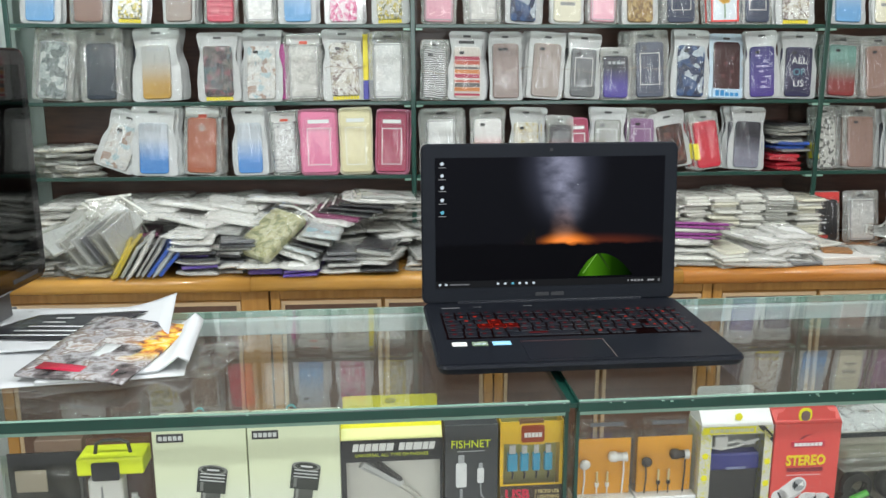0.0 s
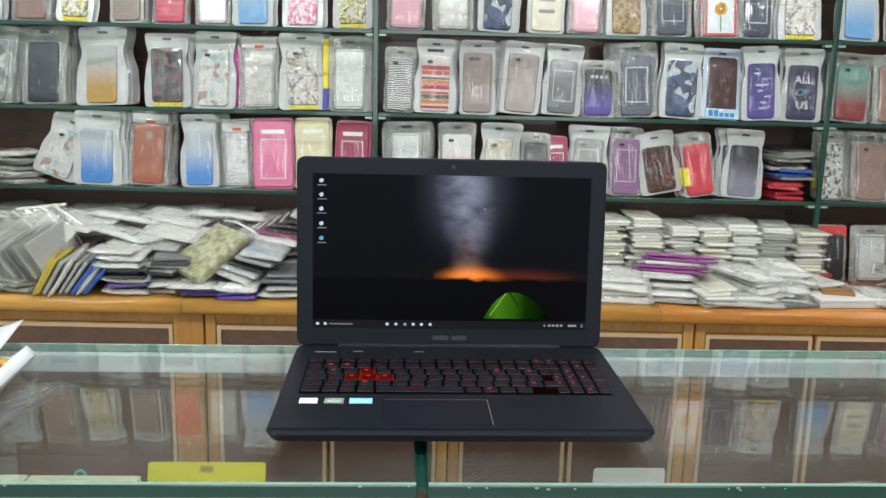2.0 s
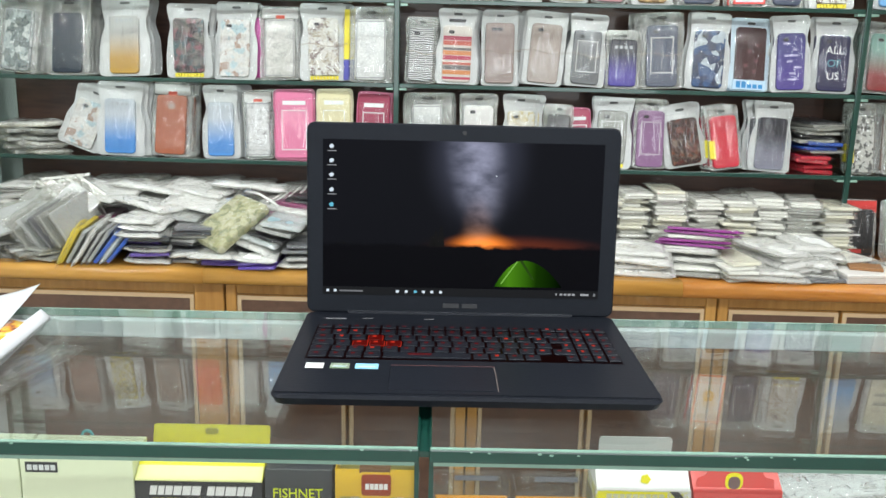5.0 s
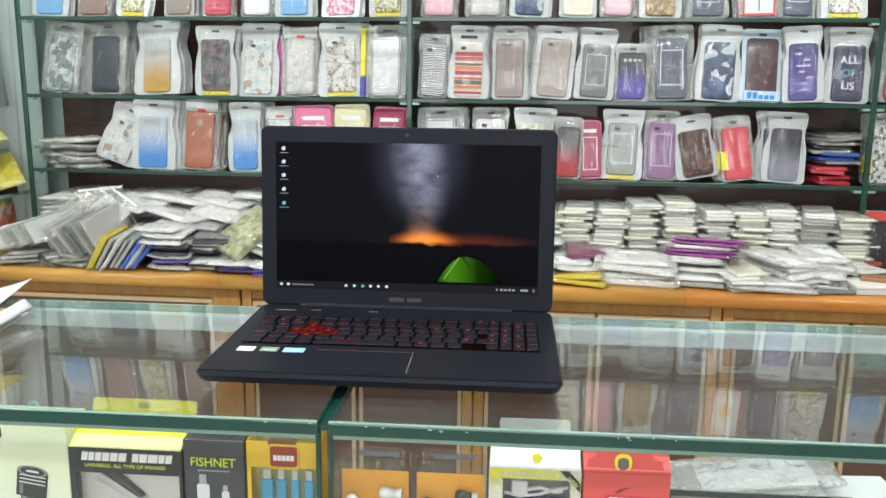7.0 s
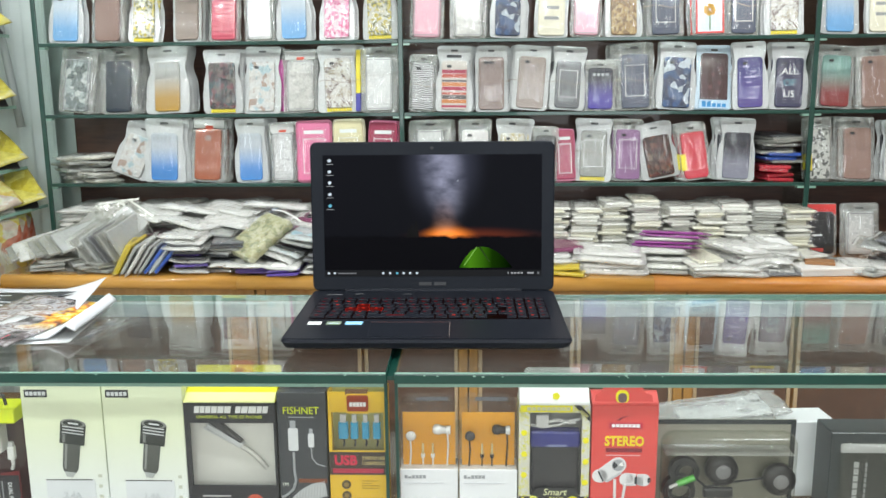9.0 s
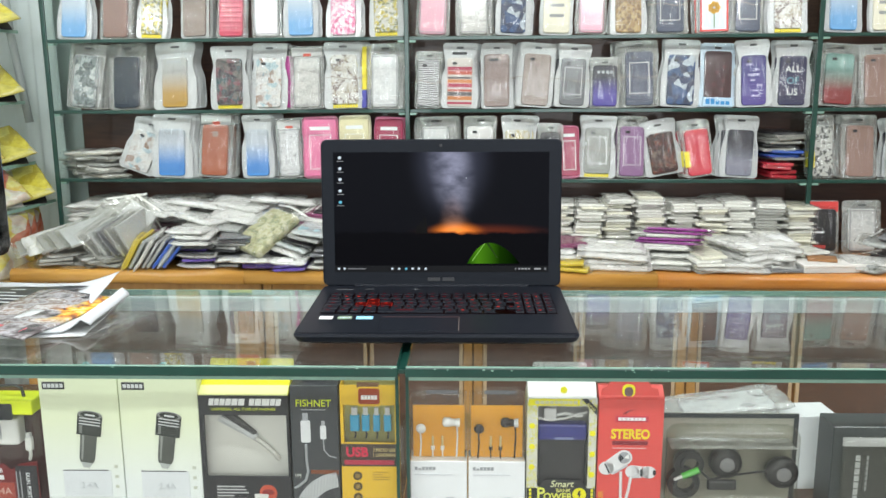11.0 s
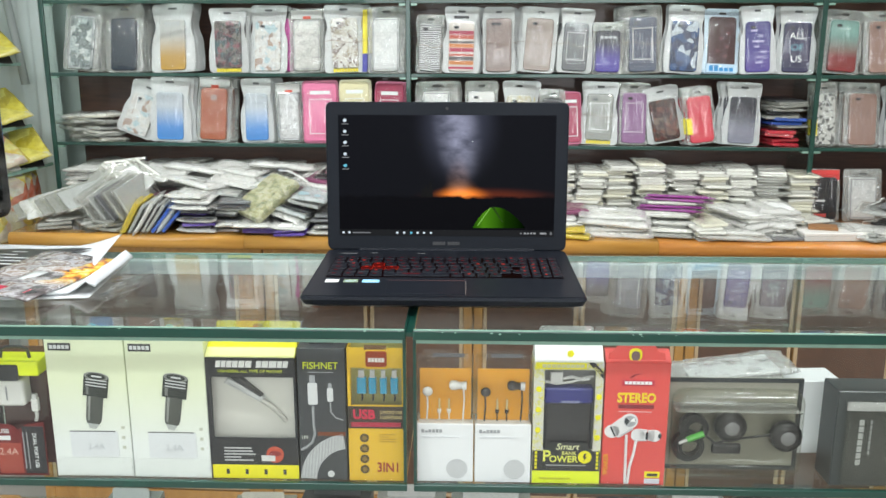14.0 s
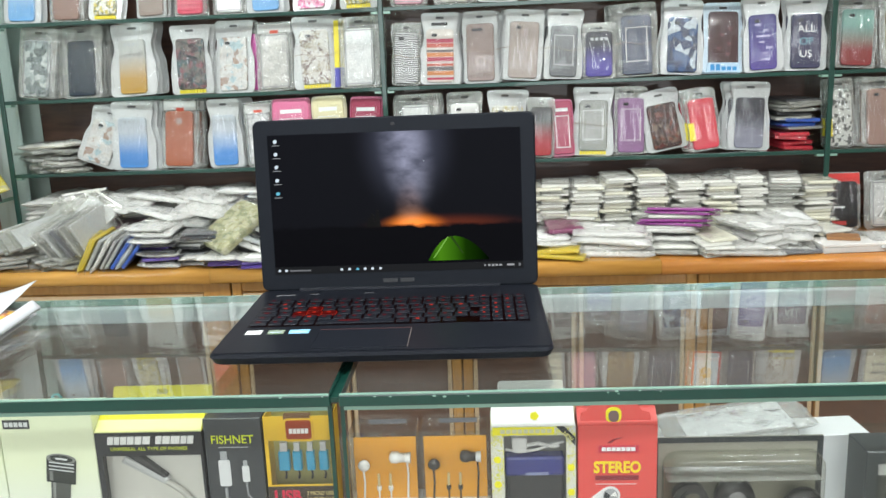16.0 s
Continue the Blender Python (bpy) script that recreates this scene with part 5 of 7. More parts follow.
# tidy pale stacks
for x, y, n, ks, yaw in ((0.225, 1.46, 15, [14, 15], 2), (0.300, 1.455, 16, [14, 15], -3), (0.384, 1.44, 16, [14, 14, 15], -4), (0.458, 1.455, 18, [15, 15, 14], 3), (0.548, 1.45, 19, [14, 15, 15], -2), (0.636, 1.455, 16, [15], 5),
                         (0.717, 1.445, 16, [14, 15, 14], 0), (0.806, 1.45, 17, [15], -9), (0.888, 1.455, 16, [15, 16], -14), (0.960, 1.45, 15, [15, 14], 2)):
    heap(x, y, n + 4, ks, yaw, mess=2.2, squeeze=0.70, buried=n - 6)
for x, n, ks in ((0.31, 5, [0, 10, 15]), (0.40, 4, PALES), (0.50, 4, [15, 0]), (0.69, 4, [15, 14]), (0.875, 5, [13, 0]), (0.95, 4, [15, 14])):
    heap(x, 1.335, n, ks, pile.uniform(-14, 14), mess=5)
# front of the heap
heap(0.285, 1.225, 2, [9, 9], 60, mess=10)
heap(0.275, 1.29, 4, [0, 8, 9, 0], 10, mess=6)
z1 = heap(0.435, 1.240, 2, [13], 86, mess=3)
put(13, 0.430, 1.245, z1 + 0.001, 80, 2, -4), put(0, 0.425, 1.258, z1 + 0.017, 84, 2, -5)
heap(0.555, 1.222, 1, [16, 5], 80, mess=6), heap(0.60, 1.25, 2, [15], 74, mess=4)
z1 = heap(0.575, 1.300, 3, [0], 66, mess=4)
for k, (i, yaw) in enumerate(((0, 62), (15, 60), (12, 58), (12, 66), (15, 62), (12, 55), (12, 60))):
    put(i, 0.566 + 0.006 * k, 1.292 - 0.003 * k, z1 + 0.0095 * k, yaw, -3, 11)
heap(0.655, 1.235, 5, [14, 15], 6, mess=4)
heap(0.720, 1.205, 1, [13], 88, mess=3), put(0, 0.715, 1.207, LEDGE + 0.014, 86, 2, 2)
heap(0.775, 1.285, 5, [13, 0, 0], 24, mess=4)
heap(0.865, 1.29, 3, [13, 0], -22, mess=8), heap(0.885, 1.222, 1, [4], 78, mess=8)
p = thing("card_box", "flat white card box lying on the ledge", "box", pose(0.995, 1.185, LEDGE + 0.0005, 0, 0, 5))
part("tray", block(-0.088, 0.088, 0.0, 0.085, 0.0, 0.014, 0.001, 1), OFFWHITE, p), part("lid", block(-0.09, 0.09, -0.002, 0.087, 0.0142, 0.022, 0.0015, 1), paint(0.74, 0.72, 0.68, 0.4), p, "white card lid")
p = thing("card_sleeve", "thin orange-brown card sleeve lying across a white box", "box", pose(0.965, 1.215, LEDGE + 0.0229, 0, 0, -16))
part("sleeve", block(-0.036, 0.036, 0.0, 0.05, 0.0, 0.008, 0.001, 1), paint(0.30, 0.14, 0.05), p)
# right-hand bay
for x, style, w in ((1.055, "black_red", .094), (1.165, "clear_white", .11), (1.29, "smoke", .1)):
    case_pack(style, w, .150, pose(x, 1.46, LEDGE, -9, 0, 2), pile, "packs standing on the ledge")
heap(1.06, 1.26, 2, [4, 1], 40, mess=8), heap(1.12, 1.24, 2, [13, 0], 84, mess=8), heap(1.20, 1.27, 4, [4, 1, 3], 30, mess=12), heap(1.3, 1.27, 4, MIXED, 0)
put(1, 1.16, 1.265, LEDGE + 0.055, 60, 6, -4), put(4, 1.2, 1.25, LEDGE + 0.07, 48, 6, -6)
# flat stacks at the ends of the lower shelf
heap(-1.125, 1.535, 8, [16, 2, 1, 16], 40, TIERS[0], mess=16)
heap(-1.085, 1.49, 7, [2, 16, 2, 1], 70, TIERS[0], mess=10)
z1 = heap(0.925, 1.530, 2, [17], 8, TIERS[0], mess=6)
z1 = heap(0.920, 1.530, 3, [16, 17, 0], -6, z1, mess=8)
z1 = heap(0.920, 1.530, 2, [8, 3], 8, z1, mess=8, tilt=-2)
heap(0.915, 1.530, 6, [16, 2, 16, 3], 4, z1, mess=9)

# the packs furthest back, as one heap
mats, verts, faces, index = [], [], [], []
for i, m in FAR:
    for o in PROTO[i].children:
        me, start = o.data, len(verts)
        if me.materials[0] not in mats:
            mats.append(me.materials[0])
        k = mats.index(me.materials[0])
        verts += [m @ v.co for v in me.vertices]
        for f in me.polygons:
            faces.append([start + a for a in f.vertices])
            index.append(k)
me = bpy.data.meshes.new("case_pack_heap")
me.from_pydata(verts, [], faces)
for q in mats:
    me.materials.append(q)
me.polygons.foreach_set("material_index", index)
me.update()
tagged(new("case_pack_heap", me), "heap of pale bagged phone cases at the back of the ledge", "phone cases", "", "stuff")
for one in PROTO + list(OTHER.values()) + list(THIRD.values()):
    if one.name not in USED:
        for o in list(one.children) + [one]:
            bpy.data.objects.remove(o)

# ---- papers on the counter ----
def sheet(name, corners, height, thick, mat, parent=None, label="", n=14):
    """A bent sheet between four corners (x, y), with its height given by a function of u and v."""
    bm = bmesh.new()
    a, b, c, d = [Vector(p) for p in corners]
    layers = []
    for off in (0.0, -thick):
        g = []
        for j in range(n + 1):
            v = j / n
            g.append([bm.verts.new(((a * (1 - i / n) + b * i / n) * (1 - v) + (d * (1 - i / n) + c * i / n) * v).to_3d() + Vector((0, 0, TOP + height(i / n, v) + thick + off))) for i in range(n + 1)])
        for p, q in zip(g, g[1:]):
            for i in range(n):
                bm.faces.new((p[i], p[i + 1], q[i + 1], q[i]))
        layers.append(g)
    top, low = layers
    rim = lambda g: [g[0][i] for i in range(n)] + [g[j][n] for j in range(n)] + [g[n][n - i] for i in range(n)] + [g[n - j][0] for j in range(n)]
    r0, r1 = rim(top), rim(low)
    for i in range(len(r0)):
        j = (i + 1) % len(r0)
        bm.faces.new((r0[i], r0[j], r1[j], r1[i]))
    bmesh.ops.recalc_face_normals(bm, faces=bm.faces)
    ob = part(name, bm, mat, parent, label, None, True)
    return ob


PAPER = mottled("white_paper", (0.60, 0.615, 0.63), 0.6, 30, 0.05, 0.2)


def cover_print():
    """A busy grey and brown picture with a yellow and orange splash along one side."""
    m = Nodes("cover_print")
    co = m.coords()
    a = m.n("ShaderNodeTexNoise", Scale=30.0, Detail=10.0, Distortion=0.25)
    b = m.n("ShaderNodeTexNoise", Scale=55.0, Detail=6.0, Distortion=0.4)
    m.link(co, a.inputs["Vector"]), m.link(co, b.inputs["Vector"])
    grey = m.ramp(a.outputs["Fac"], [(0.30, (0.03, 0.028, 0.03)), (0.40, (0.14, 0.12, 0.12)), (0.49, (0.42, 0.41, 0.42)), (0.55, (0.22, 0.16, 0.13)), (0.60, (0.60, 0.59, 0.59)), (0.70, (0.30, 0.18, 0.12))])
    warm = m.ramp(b.outputs["Fac"], [(0.34, (0.16, 0.07, 0.04)), (0.44, (0.62, 0.20, 0.03)), (0.50, (0.72, 0.42, 0.04)), (0.60, (0.78, 0.58, 0.12)), (0.68, (0.70, 0.66, 0.55))])
    across = m.nt.nodes.new("ShaderNodeVectorMath")
    across.operation, across.inputs[1].default_value = "DOT_PRODUCT", (1.0, -0.147, 0.0)
    m.link(co, across.inputs[0])
    wob = m.n("ShaderNodeMath")
    wob.operation, wob.inputs[1].default_value = "MULTIPLY_ADD", 0.07
    m.link(a.outputs["Fac"], wob.inputs[0]), m.link(across.outputs["Value"], wob.inputs[2])
    place = m.nt.nodes.new("ShaderNodeMapRange")
    place.inputs["From Min"].default_value, place.inputs["From Max"].default_value = -0.5186 - 0.036 + 0.035, -0.5186 - 0.026 + 0.035
    m.link(wob.outputs[0], place.inputs["Value"])
    sep = m.nt.nodes.new("ShaderNodeSeparateXYZ")
    m.link(co, sep.inputs[0])
    upper = m.nt.nodes.new("ShaderNodeMapRange")
    upper.inputs["From Min"].default_value, upper.inputs["From Max"].default_value = 0.115, 0.155
    m.link(sep.outputs[1], upper.inputs["Value"])
    both = m.n("ShaderNodeMath")
    both.operation = "MULTIPLY"
    m.link(place.outputs[0], both.inputs[0]), m.link(upper.outputs[0], both.inputs[1])
    mix = m.nt.nodes.new("ShaderNodeMix")
    mix.data_type = "RGBA"
    m.link(both.outputs[0], mix.inputs[0]), m.link(grey, mix.inputs[6]), m.link(warm, mix.inputs[7])
    m.link(mix.outputs[2], m.b.inputs["Base Color"])
    m.b.inputs["Roughness"].default_value = 0.25
    return m.mat


COVER = cover_print()
rip = lambda u, v: 0.0025 * (1 + noise.noise(Vector((u * 3, v * 3, 4))))
p1 = tagged(sheet("paper_sheet", ((-.79, .05), (-.455, .10), (-.485, .30), (-.80, .40)), lambda u, v: 0.0005 + rip(u, v) * 0.5, 0.0012, PAPER), "white folded paper sheets lying on the glass", "paper")
p2 = tagged(sheet("paper_sheet", ((-.79, .18), (-.50, .20), (-.530, .385), (-.79, .385)), lambda u, v: 0.0045 + rip(u, v) + 0.11 * max(0, u - 0.70) ** 1.5 * (0.2 + v), 0.0008, PAPER), "white paper sheet with a curled-up corner", "paper")
blk = sheet("printed_panel", ((-.79, .235), (-.63, .225), (-.56, .335), (-.72, .345)), lambda u, v: 0.0068 + rip(u, v) + 0.006 * u * v, 0.0005, paint(0.03, 0.03, 0.035, 0.3), p2, "black printed panel")
for k in range(5):
    sheet("print_line", ((-.735 + .012 * k, .242 + .019 * k), (-.640 + .012 * k, .236 + .019 * k), (-.639 + .012 * k, .241 + .019 * k), (-.734 + .012 * k, .247 + .019 * k)), lambda u, v: 0.0088 + 0.003, 0.0004, PALE, p2, "", 3)
news = tagged(sheet("newspaper", ((-.62, .07), (-.452, .115), (-.470, .285), (-.62, .30)), lambda u, v: 0.003 + rip(u, v) + 0.016 * math.exp(-((u - 0.93) / 0.08) ** 2), 0.004, PAPER), "folded white newspaper with a rolled edge", "newspaper")
mag = tagged(sheet("magazine", ((-.648, .085), (-.512, .045), (-.480, .262), (-.628, .315)), lambda u, v: 0.0115 + 0.0022 * noise.noise(Vector((u * 2, v * 3, 9))) + 0.006 * u * (1 - u), 0.0035, COVER), "glossy magazine with a dark and orange cover", "magazine")
sheet("cover_title", ((-.630, .098), (-.530, .068), (-.527, .086), (-.626, .120)), lambda u, v: 0.0165, 0.0005, paint(0.55, 0.03, 0.07, 0.3), mag, "red title block", 3)
sheet("cover_picture", ((-.578, .140), (-.560, .134), (-.552, .178), (-.574, .186)), lambda u, v: 0.0162, 0.0005, paint(0.6, 0.62, 0.62, 0.3), mag, "", 4)

loose = thing("clear_bag", "crumpled clear plastic bag lying beside the newspaper", "bag", C @ pose(-0.440, 0.165, TOP + 0.0005, 0, 0, -14))
part("bag", pillow(0.08, 0.13, 0.008, random.Random(31), 16, 22, 0.9, 0.004), film("loose_bag_film", 0.015, (0.96, 0.96, 0.95), 12, 0.06, 0.4, 0.04), loose, "crumpled clear plastic", None, True)

# ---- monitor at the end of the counter ----
GLOSS_BLACK = mottled("gloss_black", (0.006, 0.006, 0.007), 0.12, 100, 0.2, 0.0, 0, 0.5)
mon = thing("monitor", "black flat monitor switched off on a short stand", "monitor", pose(-0.751, 0.15, TOP, 0, 0, 90 - 4.2))
part("housing", prism(rounded(0.50, 0.335, 0.02, 0.058), -0.008, 0.022, 0.004), GLOSS_BLACK, mon, "glossy black rounded housing")
part("panel", block(-0.226, 0.226, -0.0092, -0.0079, 0.088, 0.370), glass("panel_glass", (0.02, 0.02, 0.02), 1.5, 0.03), mon, "dark glossy screen")
part("control_strip", block(0.15, 0.22, -0.0086, -0.0079, 0.068, 0.074), paint(0.05, 0.05, 0.052), mon)
part("neck", prism([(0.15, 0.008), (0.20, 0.008), (0.19, 0.12), (0.16, 0.12)], 0.024, 0.046, 0.003), paint(0.10, 0.10, 0.10, 0.4), mon, "dark grey neck")
part("foot", block(0.10, 0.25, 0.044, 0.15, 0.0, 0.0075, 0.002), paint(0.10, 0.10, 0.10, 0.4), mon)
part("cable", tube([(0.05, 0.03, 0.10), (0.04, 0.06, 0.04), (0.05, 0.08, 0.0055), (0.09, 0.085, 0.004)], 0.003), BLACK, mon, "black cable")

# ---- side wall: curtain and small glass shelves ----
bm = bmesh.new()
cols = []
for i in range(81):
    x = -1.69 + 0.47 * i / 80
    y = 1.58 + 0.0025 * math.sin(i * 0.42) + 0.006 * math.sin(i * 0.23)
    cols.append([bm.verts.new((x, y, 0.2)), bm.verts.new((x + 0.01 * math.sin(i), y, 2.6))])
for a, b in zip(cols, cols[1:]):
    bm.faces.new((a[0], b[0], b[1], a[1]))
tagged(part("curtain", bm, CURTAIN, None, "", None, True), "pale grey-white pleated curtain hanging beside the shelves", "curtain")
YPOUCH = [picture([G(.55, .47, .05), G(.58, .52, .12), G(.40, .33, .03), G(.5, .48, .3)], 6, 0.2), picture([G(.55, .50, .10), G(.5, .5, .42), G(.45, .10, .05), G(.55, .5, .1)], 6, 0.2)]
side = thing("side_shelf", "small glass shelves on the side wall", "shelf", None, "", "structure")
SIDE = ((1.0, -1.232), (1.115, -1.285), (1.295, -1.30), (1.50, -1.30))
for z, e in SIDE:
    part("glass_shelf", block(-1.699, e, 1.12, 1.50, z - 0.008, z), GLASS_SHELF, side)
    part("edge", block(e, e + 0.0035, 1.12, 1.50, z - 0.009, z + 0.0005), EDGE_PALE, side)
    part("edge", block(-1.699, e + 0.0035, 1.1165, 1.12, z - 0.009, z + 0.0005), EDGE_PALE, side)
hose = thing("hose", "grey flexible hose hanging in front of the curtain", "hose")
part("tube", tube([(-1.365, 1.535, 2.3), (-1.350, 1.53, 1.75), (-1.338, 1.53, 1.50), (-1.318, 1.53, 1.34), (-1.305, 1.53, 1.23)], 0.012, 12), paint(0.30, 0.33, 0.32), hose, "", None, True)
sp = random.Random(8)
for z, e in SIDE:
    for k in range(3):
        g = thing("packet", "crumpled yellow plastic packet on a small glass shelf", "packet", pose(e - 0.055 - 0.03 * k, 1.43 - 0.10 * k, z + 0.001, 0, 0, 50 + sp.uniform(-20, 20)), "yellow packets")
        part("bag", pillow(0.13, 0.17, 0.018 + 0.006 * k, sp), YPOUCH[k % 2], g, "crumpled yellow plastic", pose(0, 0, 0.045, 28 + 6 * k, -14, 0), True)
        part("header_card", block(-0.05, 0.05, 0.0, 0.003, 0.0, 0.035), (BLACK, OFFWHITE, YELLOW)[k % 3], g, "", pose(0.0, -0.06, 0.0, -50, 0, 0))
for k in range(3):
    g = thing("packet", "upright yellow and red plastic packet behind the ledge", "packet", pose(-1.27 - 0.02 * k, 1.30 + 0.07 * k, 0.8, 0, 0, 60), "yellow packets")
    part("bag", pillow(0.12, 0.18, 0.03, sp), YPOUCH[1], g, "crumpled yellow plastic", pose(0, 0, 0.09, 82, 0, 0), True)
tagged(part("side_board", block(-1.699, -1.21, 1.12, 1.55, 0.775, 0.799), LEDGE_WOOD), "wooden board on the side wall", "board", "", "structure")


# ---- boxed goods inside the counter, on its upper glass shelf ----
BOX_Z = 0.7868
Y_FRONT = 0.0105
YEL, LIME = paint(0.78, 0.72, 0.02, 0.3), paint(0.70, 0.80, 0.03, 0.3)
INK, GREY, SILVER = paint(0.035, 0.035, 0.038, 0.35), paint(0.32, 0.33, 0.34), paint(0.62, 0.63, 0.63, 0.25)
CLEAR = film("box_window", 0.004, (0.985, 0.985, 0.98), 12, 0.04, 0.12, 0.03)
CLEAR_BOX = film("stiff_clear_plastic", 0.012, (0.97, 0.97, 0.955), 10, 0.05, 0.35, 0.04)
WHITEBOX = paint(0.76, 0.77, 0.78, 0.35)
SHELFSET = "boxed accessories in the counter"


def carton(name, label, category, x0, depth=0.045, turn=0.0, dy=0.0):
    return thing(name, label, category, C @ pose(x0, Y_FRONT + dy, BOX_Z, 0, 0, turn), SHELFSET)


def pr(parent, mat, x0, x1, z0, z1, name="print_panel", y=0.0, t=0.0006, label=""):
    return part(name, block(x0, x1, y - t, y, z0, z1), mat, parent, label)


def window_box(p, w, h, d, wx0, wx1, wz0, wz1, mat, inside):
    """A carton with a window cut through its front: four front strips, sides, back and a clear sheet."""
    for nm, a in (("front_left", (0, wx0, 0, h)), ("front_right", (wx1, w, 0, h)), ("front_bottom", (wx0, wx1, 0, wz0)), ("front_top", (wx0, wx1, wz1, h))):
        part(nm, block(a[0], a[1], 0, 0.0012, a[2], a[3]), mat, p)
    part("side_left", block(0, 0.0012, 0.0012, d, 0, h), mat, p), part("side_right", block(w - 0.0012, w, 0.0012, d, 0, h), mat, p)
    part("back", block(0.0012, w - 0.0012, d - 0.0012, d, 0, h), inside, p)
    part("bottom", block(0.0012, w - 0.0012, 0.0012, d - 0.0012, 0, 0.0012), mat, p)
    part("window", block(wx0, wx1, 0.0014, 0.0018, wz0, wz1), CLEAR, p, "clear plastic window")


# pale charger boxes
PALE_LIME = gradient((0.74, 0.77, 0.74), (0.70, 0.745, 0.53), 0.3)
CHARGER, CHARGER_DARK = paint(0.085, 0.09, 0.08, 0.3), paint(0.045, 0.05, 0.045, 0.25)


def charger_box(x0, turn):
    w, h = 0.102, 0.194
    p = carton("charger_box", "pale lime-white box printed with a black car charger", "box", x0, turn=turn)
    part("carton_body", block(0, w, 0, 0.04, 0, h, 0.0008, 1), PALE_LIME, p)
    lab = pr(p, INK, 0.005, 0.034, h - 0.018, h - 0.008, "maker_label", label="small black maker's label")
    for k in range(5):
        pr(lab, SILVER, 0.007 + k * 0.0053, 0.0110 + k * 0.0053, h - 0.0155, h - 0.0105, "print_mark", -0.0006)
    top, low = (0.0640, 0.142), (0.0545, 0.0755)
    d = Vector((top[0] - low[0], top[1] - low[1])).normalized()
    n = Vector((-d.y, d.x))
    at = lambda s, q: tuple(Vector(low) + d * s + n * q)
    part("charger_print", prism([at(0, -.0082), at(0, .0082), at(.006, .0102), at(.042, .0108), at(.042, -.0108), at(.006, -.0102)], -0.0008, 0), CHARGER, p)
    part("charger_head_print", prism([at(.038, .0158), at(.066, .0162), at(.066, -.0162), at(.038, -.0158)], -0.0010, 0), CHARGER_DARK, p)
    for s in (0.0525, 0.0565, 0.0605):
        part("ring_print", prism([at(s, -.0140), at(s, .0130), at(s + .0012, .0130), at(s + .0012, -.0140)], -0.0014, -0.0010), SILVER, p)
    e = [Vector(low) + d * 0.0665 + n * 0.0160 * math.cos(2 * math.pi * k / 20) + d * 0.0055 * math.sin(2 * math.pi * k / 20) for k in range(20)]
    part("charger_face_print", prism([tuple(v) for v in e], -0.0013, -0.0008), paint(0.20, 0.205, 0.19), p)
    part("charger_face_print", prism([tuple(Vector(low) + d * 0.0665 + (v - Vector(low) - d * 0.0665) * 0.78) for v in e], -0.0016, -0.0013), CHARGER_DARK, p)
    part("highlight_print", prism([at(.004, .0050), at(.004, .0075), at(.038, .0086), at(.038, .0056)], -0.0011, -0.0008), paint(0.26, 0.27, 0.25), p)
    part("highlight_print", prism([at(.040, .0085), at(.040, .0120), at(.051, .0125), at(.051, .0088)], -0.0013, -0.0010), paint(0.16, 0.165, 0.155), p)
    part("port_print", prism([at(.0655, -.007), at(.0655, .006), at(.0675, .006), at(.0675, -.007)], -0.0019, -0.0016), SILVER, p)
    part("tip_print", prism([at(-.007, -.004), at(-.007, .004), at(0, .0075), at(0, -.0075)], -0.0008, 0), paint(0.4, 0.42, 0.4), p)
    pr(p, paint(0.70, 0.73, 0.70), 0.002, w - 0.002, 0.002, 0.0275, "foot_print", -0.0003)
    pnl = pr(p, paint(0.66, 0.68, 0.69), 0.022, 0.085, 0.028, 0.064, "printed_card", label="pale grey printed card")
    pr(p, INK, 0.022, 0.082, 0.0638, 0.0650, "print_line")
    text("2.4A", 0.012, pose(0.055, -0.0009, 0.043), paint(0.52, 0.54, 0.55), pnl)
    for k in range(3):
        pr(p, paint(0.5, 0.52, 0.42), 0.090, 0.0945, 0.068 - k * 0.014, 0.072 - k * 0.014, "print_mark")
    pr(p, paint(0.60, 0.62, 0.48), 0.012, 0.040, 0.011, 0.017, "print_line"), pr(p, paint(0.55, 0.56, 0.56), 0.010, 0.028, 0.020, 0.0235, "print_line")
    pr(p, paint(0.42, 0.43, 0.43), 0.082, 0.101, 0.011, 0.0155, "print_line")
    part("hang_tie", ring(0.045, h - 0.001, 0.006, 0.002, 0.0402, 0.0422, 14), paint(0.05, 0.42, 0.45), p, "small teal tie")
    return p


charger_box(-0.4685, 0.6), charger_box(-0.3650, -0.4)

# headset box with a yellow roof
p = carton("headset_box", "yellow and black window box holding a wireless headset", "box", -0.2625)
w, h, d = 0.1155, 0.152, 0.019
BEIGE = paint(0.80, 0.79, 0.73)
window_box(p, w, 0.1686, d, 0.006, w - 0.003, 0.0585, 0.1425, INK, BEIGE)
pr(p, YEL, 0.002, w, 0.001, 0.020, "foot_band", label="yellow foot band")
for k in range(4):
    pr(p, INK, 0.020 + k * 0.025, 0.024 + k * 0.025, 0.007, 0.014, "print_icon", -0.0006)
for k, ww in enumerate((0.036, 0.038, 0.041, 0.022, 0.038)):
    pr(p, paint(0.5, 0.5, 0.5), 0.018, 0.018 + ww, 0.043 - k * 0.0043, 0.0446 - k * 0.0043, "print_line")
part("round_print", prism(disc(0.085, 0.035, 0.0115, 20), -0.0006, 0), paint(0.52, 0.09, 0.05), p)
part("oval_print", prism(disc(0.085, 0.0365, 0.008, 16, 0.5), -0.0011, -0.0006), paint(0.25, 0.03, 0.03), p)
pr(p, OFFWHITE, 0.067, 0.085, 0.026, 0.034, "price_label", -0.0006)
